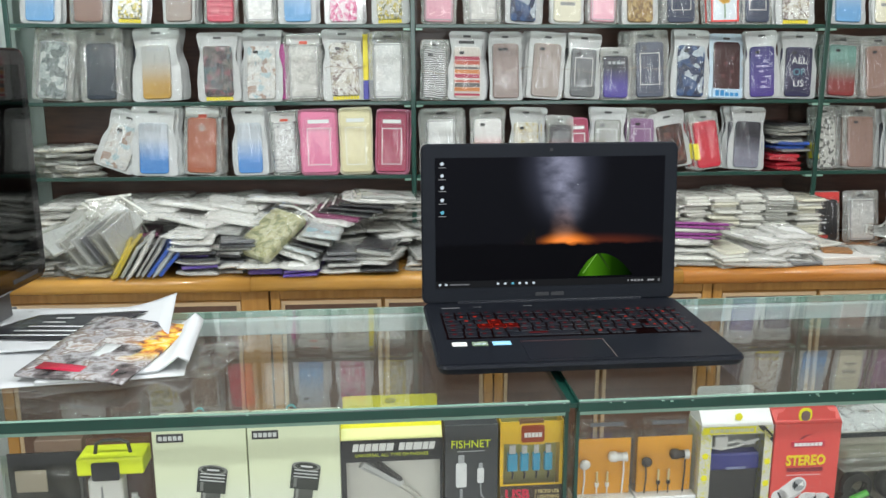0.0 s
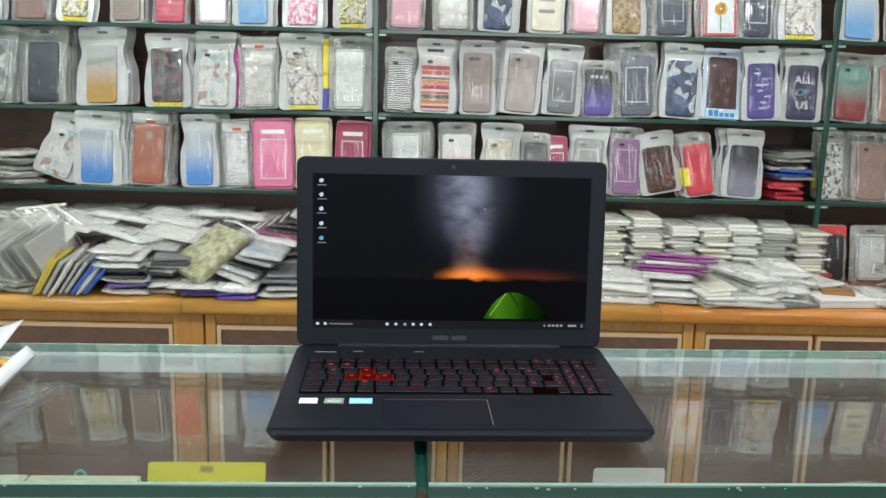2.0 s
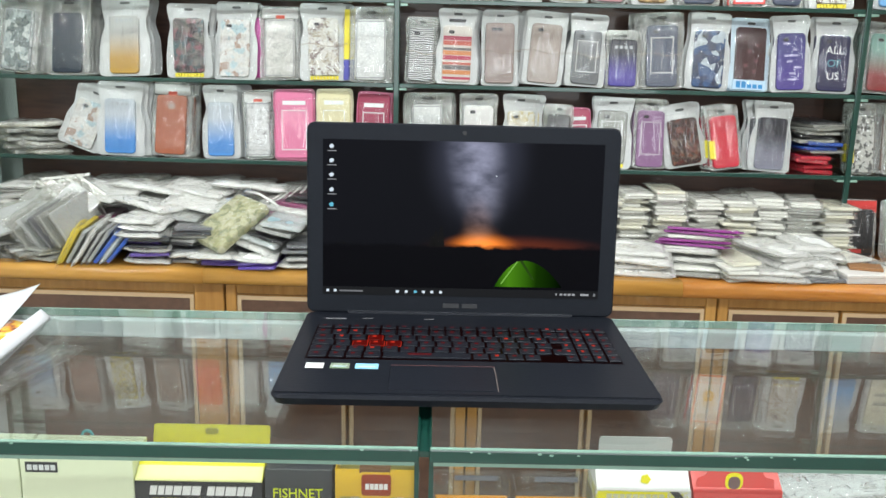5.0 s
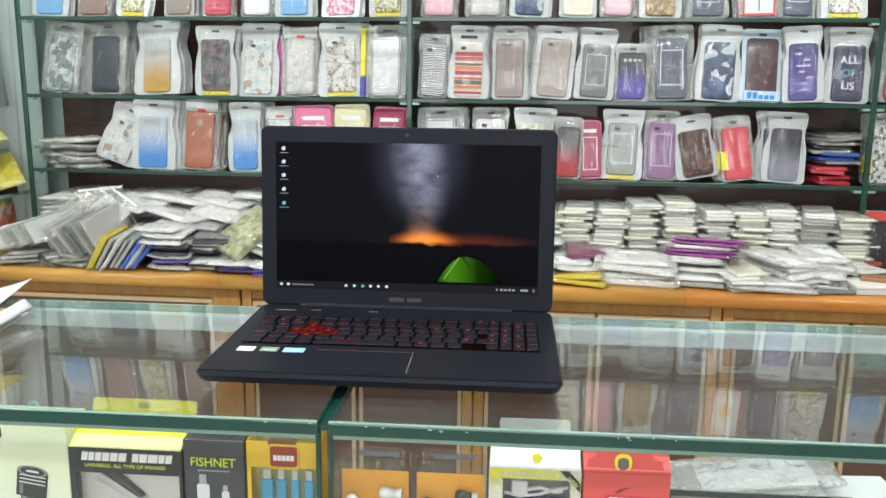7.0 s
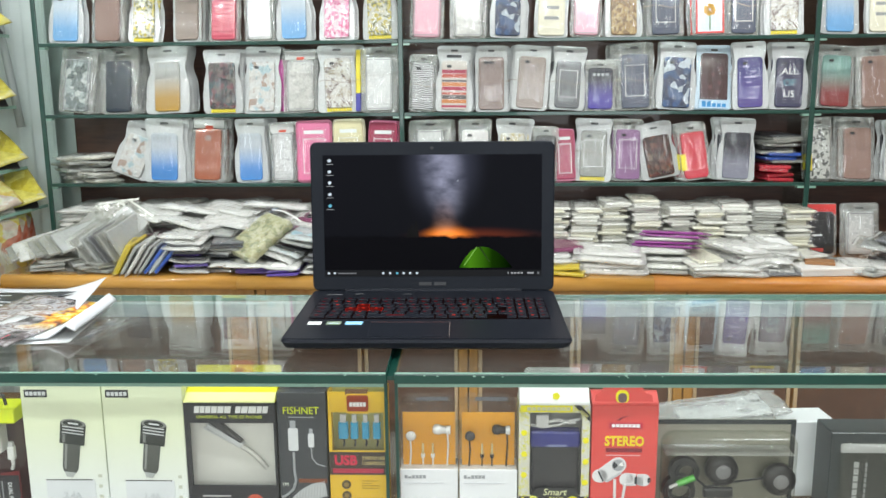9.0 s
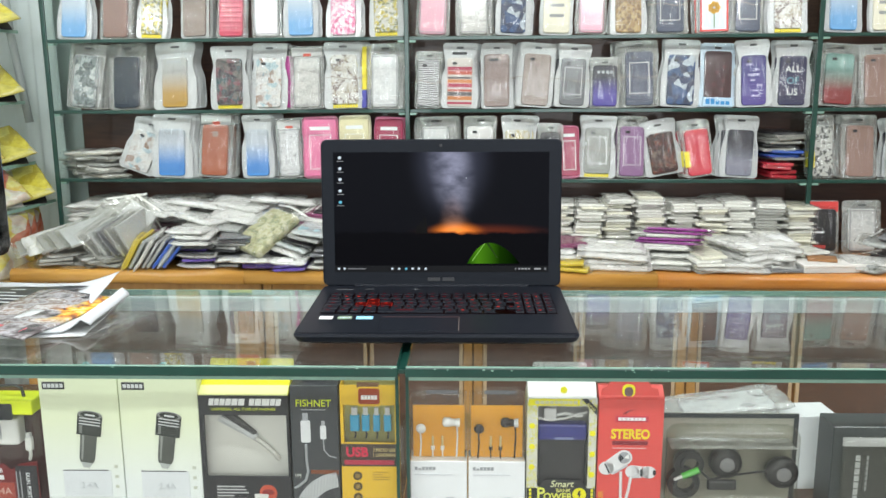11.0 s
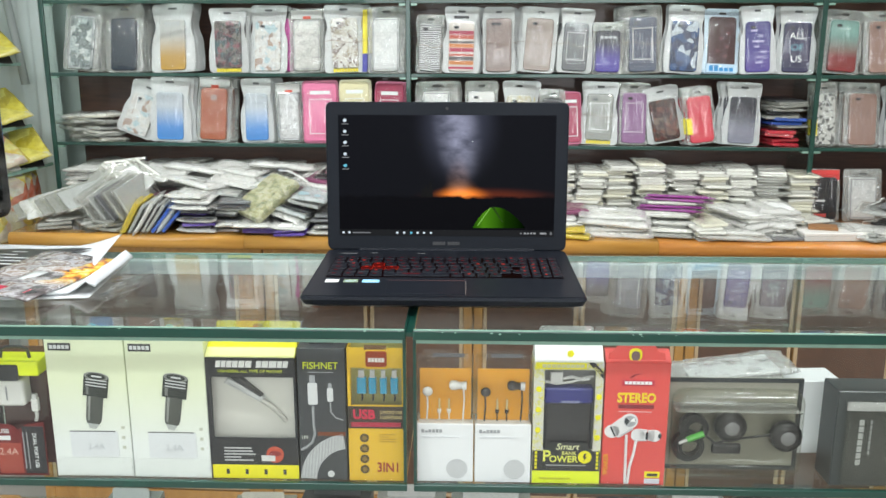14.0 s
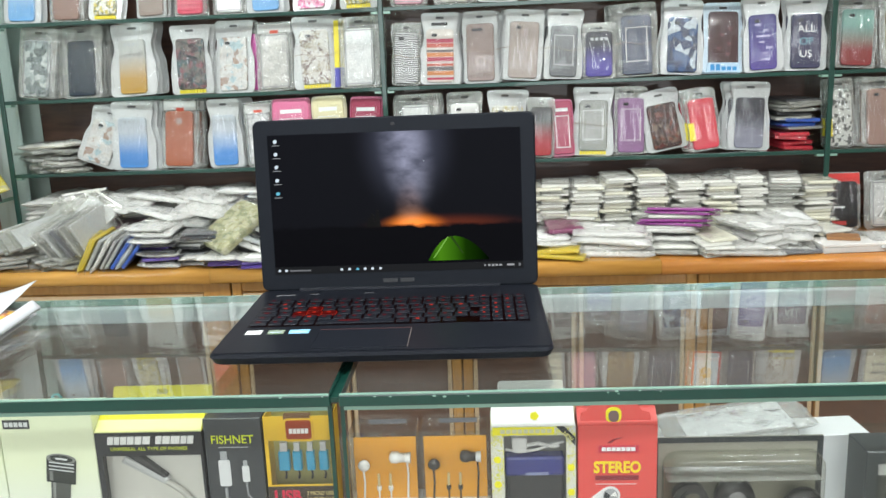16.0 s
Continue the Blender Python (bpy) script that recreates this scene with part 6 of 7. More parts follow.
mark = part("maker_mark", block(0.0125, 0.1015, -0.0006, 0, 0.1548, 0.1556), INK, p)
x = 0.013
for k, ww in enumerate((.0062, .0056, .0064, .0070, .0074, .0078, 0, .0064, .0078, .0096, .0060, .0064)):
    if ww:
        part("letter_block", prism([(x, 0.1560), (x + ww, 0.1560), (x + ww + 0.0016, 0.1648), (x + 0.0016, 0.1648)], -0.0011, 0), WHITE, p)
    x += (ww or 0.004) + 0.0011
text("UNIVERSAL ALL TYPE OF PHONES", 0.0054, pose(0.0575, -0.0004, 0.1505), paint(0.55, 0.62, 0.08), p, stretch=1.02)
part("roof", prism([(0.0, 0.0), (0.05, 0.0), (0.042, 0.016), (0.030, 0.021)], 0.0, w), YEL, p, "yellow folded roof", pose(w, 0, 0.1692, 0, 0, 90))
# light caught on the roof's crease, as a paler yellow strip
part("roof_fold", prism([(-0.0006, 0.0004), (0.0, 0.0), (0.013, 0.0091), (0.0124, 0.0095)], 0.0005, w - 0.0005), paint(0.80, 0.79, 0.36, 0.3), p, "pale yellow highlight painted along the fold", pose(w, 0, 0.1692, 0, 0, 90))
tab = part("hang_tab", prism(rounded(w - 0.004, 0.036, 0.003, 0.0, w / 2), 0.0, 0.0012), YEL, p, "yellow hanging tab", pose(0, 0.044, 0.166, -16))
part("hang_slot", prism(rounded(0.013, 0.006, 0.003, 0.0265, w / 2), -0.0008, -0.0001), paint(0.35, 0.33, 0.02), tab)
for pts, mat in (([(0.020, 0.130), (0.026, 0.137), (0.072, 0.110), (0.066, 0.104)], SILVER), ([(0.028, 0.1375), (0.040, 0.1395), (0.070, 0.113), (0.066, 0.110)], INK), ([(0.022, 0.130), (0.026, 0.1335), (0.066, 0.1085), (0.064, 0.1055)], paint(0.12, 0.12, 0.12))):
    part("headset", prism(pts, 0.009, 0.017, 0.002), mat, p, "silver and black headset")
part("ear_hook", tube([(0.066 + 0.0065 * i, 0.014, 0.106 - 0.0035 * i - 0.0005 * i * i) for i in range(6)], 0.0035), paint(0.52, 0.51, 0.46, 0.2), p, "pale rubber ear hook")

# dark cable box
p = carton("cable_box", "dark grey box printed with a braided charging cable", "box", -0.1445)
w, h = 0.0615, 0.183
part("carton_body", block(0, w, 0, 0.035, 0, h, 0.0008, 1), paint(0.055, 0.058, 0.062, 0.35), p)
part("hang_tab", block(0.014, 0.046, 0.015, 0.016, h, h + 0.012), INK, p)
text("FISHNET", 0.0132, pose(w / 2 - 0.001, -0.0004, 0.1590), LIME, p, stretch=0.92)
pr(p, GREY, 0.014, 0.046, 0.1500, 0.1510, "print_line")
for x, z, s in ((0.019, 0.118, 1.0), (0.0415, 0.118, 0.62)):
    part("plug_print", prism(rounded(0.0125 * s, 0.030 * s, 0.002, z - 0.012 * s, x), -0.0007, 0), SILVER, p)
    part("plug_tip_print", block(x - 0.0035 * s, x + 0.0035 * s, -0.0007, 0, z + 0.018 * s, z + 0.028 * s), GREY, p)
part("cord_print", tube([(0.019, -0.0008, 0.104), (0.019, -0.0008, 0.080), (0.0205, -0.0008, 0.066), (0.017, -0.0008, 0.054), (0.008, -0.0008, 0.046), (0.002, -0.0008, 0.043)], 0.0017, 6), GREY, p)
part("cord_print", tube([(0.0415, -0.0006, 0.110), (0.042, -0.0006, 0.096), (0.048, -0.0006, 0.088), (0.058, -0.0006, 0.085)], 0.0009, 6), GREY, p)
pr(p, paint(0.20, 0.06, 0.025), 0.024, 0.060, 0.063, 0.068, "print_line")
text("1M", 0.007, pose(0.0065, -0.0004, 0.0600), paint(0.6, 0.62, 0.55), p)
braid = []
for s, rad in ((1, 0.066), (-1, 0.045)):
    arc = [(0.066 - rad * math.cos(radians(a)), 0.0 + rad * math.sin(radians(a))) for a in range(2, 84, 8)]
    braid += arc if s > 0 else arc[::-1]
braid = [(min(w - 0.001, x), max(0.001, z)) for x, z in braid]
m = Nodes("braid_print")
wv = m.n("ShaderNodeTexWave", Scale=160.0)
wv.wave_type = "BANDS"
m.link(m.coords(), wv.inputs["Vector"])
m.link(m.ramp(wv.outputs["Fac"], [(0.2, (0.22, 0.23, 0.23)), (0.7, (0.60, 0.61, 0.61))]), m.b.inputs["Base Color"])
part("braid_print", prism(braid, -0.0006, 0), m.mat, p, "printed pale braided cable")
part("round_print", prism(disc(0.040, 0.009, 0.0045, 16), -0.0012, -0.0006), SILVER, p)

# yellow three-in-one cable box
p = carton("cable_box", "yellow window box with blue cable plugs", "box", -0.0805)
w, h = 0.0735, 0.184
MUSTARD = paint(0.68, 0.43, 0.035, 0.35)
window_box(p, w, h, 0.032, 0.004, w - 0.004, 0.106, 0.157, MUSTARD, paint(0.42, 0.40, 0.14))
for k, sc in enumerate((1.25, 1, 0.9, 1)):
    x = 0.0165 + k * 0.0142
    part("plug", block(x - 0.0048 * sc, x + 0.0048 * sc, 0.010, 0.017, 0.117, 0.139, 0.001, 1), paint(0.05, 0.40, 0.66, 0.3), p, "blue cable plug")
    part("plug_tip", block(x - 0.003 * sc, x + 0.003 * sc, 0.0115, 0.0155, 0.139, 0.149), SILVER, p)
    part("cord", tube([(x, 0.0135, 0.117), (x + 0.001, 0.0135, 0.112), (x, 0.0135, 0.1065)], 0.0012, 6), INK, p)
part("maker_label", prism(rounded(0.031, 0.026, 0.004, 0.156, 0.0375), -0.0010, 0), MUSTARD, p)
lab = part("maker_panel", prism(rounded(0.027, 0.021, 0.003, 0.159, 0.0375), -0.0016, -0.0010), paint(0.30, 0.05, 0.02, 0.3), p, "dark red maker's label")
for k in range(5):
    pr(lab, WHITE, 0.0275 + k * 0.0042, 0.0310 + k * 0.0042, 0.1655, 0.1710, "letter_block", -0.0016)
part("top_notch", block(0.022, 0.050, -0.0006, 0.006, 0.1805, 0.1855), paint(0.15, 0.08, 0.04), p)
band = pr(p, paint(0.06, 0.045, 0.035), 0.0, w, 0.074, 0.1045, "label_band", label="dark label band")
text("USB", 0.0175, pose(0.0205, -0.0009, 0.093), paint(0.58, 0.03, 0.07), band, bold=0.0006, stretch=0.95)
text("2 MICRO USB", 0.0062, pose(0.0555, -0.0009, 0.0965), paint(0.62, 0.50, 0.22), band, stretch=0.78)
text("1 LIGHTNING", 0.0062, pose(0.0555, -0.0009, 0.0895), paint(0.62, 0.50, 0.22), band, stretch=0.78)
pr(band, paint(0.38, 0.03, 0.06), 0.004, 0.068, 0.0765, 0.0825, "print_line", -0.0006)
for k in range(4):
    part("round_print", prism(disc(0.0205, 0.0605 - k * 0.0148, 0.0060, 16), -0.0006, 0), paint(0.10, 0.07, 0.03), p)
    part("icon_print", prism(disc(0.0205, 0.0605 - k * 0.0148, 0.0030, 10), -0.0011, -0.0006), paint(0.25, 0.17, 0.05), p)
bars(p, paint(0.40, 0.26, 0.03), 0.040, 0.066, (0.020, 0.013, 0.022, 0.022), 0.0011, 0.0022, 0.0)
text("3IN1", 0.0185, pose(0.0515, -0.0004, 0.0185), paint(0.30, 0.05, 0.03), p, bold=0.0003, stretch=0.82)

# earphones in clear-topped cartons
ORANGE = paint(0.74, 0.33, 0.015, 0.4)


def earphone_box(x0, dark):
    body = paint(0.04, 0.035, 0.035, 0.25) if dark else paint(0.74, 0.74, 0.73, 0.25)
    p = carton("earphone_box", "clear-topped white carton with %s earphones on orange card" % ("black" if dark else "white"), "box", x0)
    w, h = 0.0725, 0.158
    part("carton_base", block(0, w, 0, 0.034, 0, 0.0815, 0.0006, 1), WHITEBOX, p, "white carton base")
    part("clear_cover", block(0.0006, w - 0.0006, 0.0006, 0.0334, 0.0818, h + 0.008, 0.0012, 1), CLEAR_BOX, p, "clear plastic cover")
    card = part("backing_card", block(0.003, w - 0.003, 0.014, 0.0155, 0.0818, h - 0.006), ORANGE, p, "orange backing card")
    for k in range(6):
        pr(p, GREY, 0.0055 + k * 0.0046, 0.0092 + k * 0.0046, 0.0695, 0.0740 if k != 1 else 0.0720, "letter_block")
    pr(p, paint(0.6, 0.61, 0.63), 0.0055, 0.054, 0.0625, 0.0642, "print_line")
    part("round_print", prism(disc(0.0515, 0.019, 0.0138, 24), -0.0006, 0), paint(0.52, 0.53, 0.54), p)
    for x, z, big in ((0.0135, 0.1225, 0), (0.050, 0.132, 1)):
        b = part("earbud", lathe([(0, 0.003), (0.15, 0.0062), (0.55, 0.0065), (0.62, 0.0052), (1, 0.0048)], (x - 0.009, 0.0085, z), (x + 0.008, 0.0085, z - 0.001)) if big else lathe([(0, 0.004), (0.4, 0.0066), (1, 0.005)], (x, 0.005, z), (x, 0.0125, z)), body, p, "", None, True)
        xs = x + (0.0095 if big else -0.001)
        part("cord", tube([(xs, 0.0085, z - 0.002), (xs + 0.001, 0.009, z - 0.02), (xs - 0.0005, 0.0095, 0.0822)], 0.0011, 6), body, p)
        if big:
            part("nozzle", lathe([(0, 0.0052), (1, 0.0058)], (x + 0.008, 0.0085, z - 0.001), (x + 0.0135, 0.0085, z - 0.001)), SILVER if dark else body, p)
    for x in (0.0285, 0.041):
        part("plug_stem", tube([(x, 0.009, 0.0822), (x, 0.009, 0.097)], 0.0009, 6), body, p)
        part("plug_tip", tube([(x, 0.009, 0.097), (x, 0.009, 0.1125)], 0.0014, 8), paint(0.60, 0.48, 0.25, 0.2), p)
        part("plug_collar", tube([(x, 0.009, 0.094), (x, 0.009, 0.0985)], 0.0026, 8), body, p)
    part("hang_flap", block(0.008, w - 0.008, 0.016, 0.0165, h + 0.008, h + 0.019), CLEAR_BOX, p)
    part("dark_flap_mark", block(0.020, w - 0.012, 0.0152, 0.0158, h + 0.009, h + 0.014), paint(0.12, 0.12, 0.13), p)
    return p


earphone_box(0.0085, False), earphone_box(0.0832, True)

# power bank in a yellow, white and black window box
p = carton("power_bank_box", "white, yellow and black window box holding a blue power bank", "box", 0.1575)
w, h = 0.088, 0.168
SPECK = picture([(0.66, 0.66, 0.64), (0.66, 0.66, 0.64), (0.68, 0.66, 0.06), (0.66, 0.66, 0.64)], 90, 0.35)
window_box(p, w, h, 0.04, 0.0135, 0.078, 0.048, 0.1575, SPECK, paint(0.45, 0.45, 0.44))
part("roof", prism([(0.0, 0.0), (0.04, 0.0), (0.030, 0.018), (0.016, 0.018)], 0.0, w - 0.002), WHITE, p, "white folded roof", pose(w - 0.001, 0, h, 0, 0, 90))
part("hang_tab", prism(rounded(w - 0.018, 0.034, 0.004, h, w / 2), 0.0405, 0.0417), WHITE, p, "white hanging tab")
part("star_mark", prism(disc(w * 0.52, h + 0.010, 0.005, 5), -0.0008, 0.0005), YEL, p, "", pose(0, 0.0035, 0))
pr(p, YEL, 0.002, 0.066, h - 0.0095, h - 0.001, "title_band")
for k in range(9):
    pr(p, paint(0.55, 0.55, 0.35), 0.010 + k * 0.006, 0.0150 + k * 0.006, h - 0.0075, h - 0.003, "letter_block", -0.0006)
corner = part("corner_flash", prism([(0.068, h - 0.0005), (0.076, h - 0.0005), (0.0875, h - 0.020), (0.0875, h - 0.009), (0.0785, h - 0.0005)][:2] + [(0.0875, h - 0.013), (0.0875, h - 0.022)], -0.0012, 0), INK, p, "black corner flash")
text("NEW", 0.0068, pose(0.0795, -0.0014, h - 0.0115, 0, 45, 0), paint(0.70, 0.66, 0.25), corner, stretch=0.8)
for k in range(6):
    part("star_mark", prism(disc(0.0065 if k % 2 else 0.083, 0.065 + 0.028 * (k // 2) + 0.010 * (k % 2), 0.0042, 6), -0.0006, 0), YEL, p)
part("power_bank", block(0.0155, 0.0765, 0.008, 0.024, 0.030, 0.128, 0.004, 2), paint(0.016, 0.016, 0.022, 0.3), p, "black and blue power bank")
part("bank_top", block(0.0145, 0.0772, 0.007, 0.024, 0.108, 0.130, 0.003, 2), paint(0.025, 0.03, 0.24, 0.3), p, "deep blue top")
part("bank_mark", block(0.036, 0.060, 0.0062, 0.0072, 0.1095, 0.1125), paint(0.25, 0.28, 0.5), p)
part("usb_plug", block(0.022, 0.038, 0.010, 0.018, 0.134, 0.150, 0.001, 1), WHITE, p)
part("cord", tube([(0.038, 0.014, 0.140), (0.050, 0.013, 0.143), (0.064, 0.013, 0.139), (0.072, 0.013, 0.140)], 0.002, 8), WHITE, p, "white cable")
part("cord", tube([(0.015, 0.012, 0.137), (0.030, 0.011, 0.134), (0.050, 0.011, 0.137), (0.066, 0.012, 0.1425), (0.077, 0.013, 0.144)], 0.0016, 8), WHITE, p, "white cable")
ft = part("lower_panel", prism([(0.0005, 0.018), (w - 0.0005, 0.018), (w - 0.0005, 0.046), (0.078, 0.046), (0.068, 0.058), (0.024, 0.058), (0.0135, 0.046), (0.0005, 0.046)], -0.0008, -0.0001), INK, p, "black lower panel")
pr(p, LIME, 0.0005, w - 0.0005, 0.0005, 0.018, "foot_band", label="yellow foot band")
pr(p, paint(0.5, 0.52, 0.03), 0.010, 0.05, 0.006, 0.0085, "print_line", -0.0006)
text("Smart", 0.0125, pose(0.045, -0.0012, 0.0520), paint(0.72, 0.74, 0.45), ft, shear=0.25)
text("BANK", 0.0072, pose(0.0475, -0.0012, 0.0430), paint(0.70, 0.70, 0.20), ft)
text("P", 0.0215, pose(0.0185, -0.0012, 0.0385), paint(0.72, 0.74, 0.12), ft, bold=0.0003)
text("OWER", 0.0125, pose(0.0405, -0.0012, 0.0345), paint(0.72, 0.74, 0.12), ft, bold=0.0002)
part("round_print", prism(disc(0.068, 0.038, 0.0088, 20), -0.0014, -0.0008), YEL, p)
part("bolt_print", prism([(0.067, 0.043), (0.070, 0.043), (0.0685, 0.039), (0.0705, 0.039), (0.0665, 0.032), (0.0675, 0.037), (0.0655, 0.037)], -0.0018, -0.0014), INK, p)
pr(p, GREY, 0.018, 0.070, 0.0255, 0.0268, "print_line", -0.0008)
for side_x in (0.0035, 0.0825):
    for k in range(5):
        pr(p, YEL, side_x, side_x + 0.003, 0.021 + k * 0.0052, 0.0245 + k * 0.0052, "print_mark", -0.0008)

# red earphone box
p = carton("earphone_box", "red box printed with white in-ear earphones", "box", 0.2475, turn=-1.0)
w, h = 0.0815, 0.168
CORAL = paint(0.66, 0.085, 0.075, 0.3)
part("carton_body", block(0, w, 0, 0.036, 0, h, 0.0008, 1), CORAL, p)
part("roof", prism([(0.0, 0.0), (0.036, 0.0), (0.022, 0.012), (0.016, 0.012)], 0.0, w), CORAL, p, "", pose(w, 0, h, 0, 0, 90))
tab = part("hang_tab", prism([(0.003, h), (w - 0.006, h), (w - 0.008, h + 0.012), (w - 0.016, h + 0.014), (w - 0.020, h + 0.021), (0.014, h + 0.021), (0.010, h + 0.014), (0.004, h + 0.012)], 0.004, 0.0052), CORAL, p)
part("tab_print", prism(rounded(0.016, 0.017, 0.0065, h + 0.001, 0.037), 0.0030, 0.0039), YEL, tab)
part("hang_slot", prism(rounded(0.0105, 0.012, 0.0045, h + 0.0025, 0.037), 0.0022, 0.0030), paint(0.16, 0.10, 0.10), tab)
lab = pr(p, paint(0.48, 0.03, 0.06), 0.021, 0.0625, 0.1375, 0.1455, "maker_label", label="dark red maker's label")
for k in range(7):
    pr(lab, PALE, 0.0245 + k * 0.0050, 0.0287 + k * 0.0050, 0.1395, 0.1435, "letter_block", -0.0006)
part("swoosh_print", prism([(0.030, 0.148), (0.036, 0.1525), (0.047, 0.1545), (0.038, 0.1515), (0.034, 0.148)], -0.0006, 0), paint(0.22, 0.02, 0.03), p)
text("STEREO", 0.0175, pose(0.0405, -0.0006, 0.1205), paint(0.80, 0.62, 0.03), p, bold=0.0006, stretch=0.80)
pr(p, paint(0.22, 0.03, 0.04), 0.018, 0.0625, 0.1065, 0.1115, "print_line"), pr(p, paint(0.66, 0.40, 0.40), 0.018, 0.0605, 0.1015, 0.1025, "print_line")
EAR = paint(0.70, 0.70, 0.70, 0.25)
def bud_print(pts, mat, low=-0.0008):
    part("earbud_print", prism(pts, low, low + 0.0007), mat, p)


SHADE, DEEP = paint(0.50, 0.50, 0.51, 0.25), paint(0.05, 0.055, 0.06, 0.25)
bud_print(disc(0.0115, 0.0745, 0.0098, 20, 0.92), EAR), bud_print([(0.010, 0.0835), (0.027, 0.0975), (0.041, 0.082), (0.019, 0.0655)], EAR)
bud_print([(0.0085, 0.0805), (0.0105, 0.0812), (0.0165, 0.0685), (0.0148, 0.0672)], DEEP, -0.0013), bud_print([(0.020, 0.069), (0.037, 0.0805), (0.039, 0.0785), (0.021, 0.0662)], SHADE, -0.0013)
bud_print(disc(0.0335, 0.0895, 0.0102, 22), EAR, -0.0013), bud_print(disc(0.0335, 0.0895, 0.0078, 20), GREY, -0.0018)
bud_print([(0.0335, 0.0895), (0.028, 0.0945), (0.0265, 0.0885), (0.029, 0.0845)], DEEP, -0.0022), bud_print([(0.0335, 0.0895), (0.0385, 0.0945), (0.0405, 0.0885)], WHITE, -0.0022)
bud_print(disc(0.0445, 0.0700, 0.0088, 20), EAR), bud_print([(0.044, 0.0788), (0.0565, 0.0778), (0.0565, 0.0620), (0.044, 0.0612)], EAR)
bud_print(disc(0.0655, 0.0695, 0.0092, 20, 0.9), EAR), bud_print([(0.0575, 0.0772), (0.0655, 0.0778), (0.0655, 0.0612), (0.0575, 0.0630)], EAR)
bud_print(disc(0.0725, 0.0695, 0.0022, 12, 1.7), DEEP, -0.0013), bud_print([(0.0545, 0.0735), (0.0575, 0.0745), (0.0575, 0.0640), (0.0545, 0.0650)], DEEP, -0.0013)
bud_print([(0.038, 0.0645), (0.054, 0.0640), (0.054, 0.0622), (0.042, 0.0614)], SHADE, -0.0013)
for pts in ([(0.030, 0.070), (0.0305, 0.04), (0.031, 0.002)], [(0.043, 0.064), (0.0405, 0.045), (0.036, 0.025), (0.0345, 0.002)]):
    part("cord_print", tube([(x, -0.0006, z) for x, z in pts], 0.0019, 6), EAR, p)
text("SPEAKER", 0.0085, pose(0.0055, -0.0006, 0.028, 0, -90, 0), paint(0.75, 0.40, 0.03), p, stretch=0.9)
pr(p, YEL, 0.056, 0.0755, 0.0105, 0.019, "print_label"), pr(p, INK, 0.059, 0.0725, 0.0130, 0.0165, "print_mark", -0.0006), pr(p, paint(0.6, 0.6, 0.66), 0.056, 0.0755, 0.002, 0.009, "print_label")

# blister pack with a dark headset
SMOKE = film("smoky_blister", 0.0, (0.94, 0.94, 0.91), 8, 0.16, 0.25, 0.05)
p = carton("headset_blister", "smoky clear blister pack with a coiled black headset", "headset", 0.3335, dy=0.004)
w, h = 0.182, 0.131
part("backing_card", block(0, w, 0.042, 0.044, 0, h), paint(0.31, 0.30, 0.25), p, "grey-brown backing card")
part("rim", frame_bars(0, w, 0, h, 0.006, 0.0405, 0.0418), paint(0.035, 0.04, 0.042, 0.3), p, "dark rim")
part("blister", block(0.007, w - 0.006, 0.002, 0.0400, 0.004, h - 0.008, 0.016, 6), SMOKE, p, "smoky clear plastic bubble", None, True)
part("blister_shelf", block(0.010, w - 0.012, 0.006, 0.0395, h - 0.034, h - 0.0335), FILM_MILKY, p)
RUB = paint(0.018, 0.018, 0.02, 0.35)
for x, z, r in ((0.035, 0.072, 0.019), (0.029, 0.046, 0.021)):
    part("coiled_cord", ring(x, z, r, 0.007, 0.012, 0.022), RUB, p, "coiled black cord"), part("coiled_cord", ring(x + 0.003, z - 0.002, r * 0.72, 0.004, 0.014, 0.024), RUB, p)
for x, z in ((0.083, 0.073), (0.156, 0.060)):
    e = part("ear_pad", lathe([(0, 0.012), (0.2, 0.020), (0.8, 0.021), (1, 0.017)], (x, 0.010, z), (x, 0.026, z)), RUB, p, "black ear pad", None, True)
    part("ear_grille", lathe([(0, 0.006), (0.5, 0.0095), (1, 0.0095)], (x, 0.0085, z), (x, 0.0105, z)), paint(0.20, 0.20, 0.21), e)
part("cord", tube([(0.05, 0.016, 0.062), (0.064, 0.016, 0.050), (0.084, 0.016, 0.055), (0.11, 0.018, 0.058), (0.14, 0.018, 0.062)], 0.0016, 6), RUB, p)
part("remote", block(0.060, 0.098, 0.012, 0.020, 0.036, 0.050, 0.003, 2), RUB, p)
part("jack", tube([(0.016, 0.010, 0.052), (0.026, 0.010, 0.057)], 0.0022, 8), SILVER, p), part("jack_grip", tube([(0.026, 0.010, 0.057), (0.047, 0.010, 0.066)], 0.0042, 8), paint(0.08, 0.42, 0.05, 0.3), p, "green jack grip")

# clear bags and a white carton behind
p = thing("white_carton", "plain white carton standing behind the blister pack", "box", C @ pose(0.47, 0.10, BOX_Z, 0, 0, 4), SHELFSET)
part("carton_body", block(0, 0.12, 0, 0.05, 0, 0.108, 0.001, 1), WHITEBOX, p)
for k in range(2):
    g = thing("clear_bag", "crumpled clear plastic bag lying on the boxes", "bag", C @ pose(0.425 + 0.02 * k, 0.135 + 0.004 * k, BOX_Z + 0.0965 + 0.010 * k, -8, 2, 86 + 3 * k), SHELFSET)
    part("bag", pillow(0.09, 0.17, 0.014, random.Random(k), 16, 24, 1.1), film("bag_film", 0.30, (0.96, 0.97, 0.97), 24, 0.12, 0.7, 0.12, 0.003) if k == 0 else bpy.data.materials["bag_film"], g, "", None, True)
    part("insert_card", block(-0.035, 0.035, -0.06, 0.06, 0.005, 0.008), WHITEBOX, g)
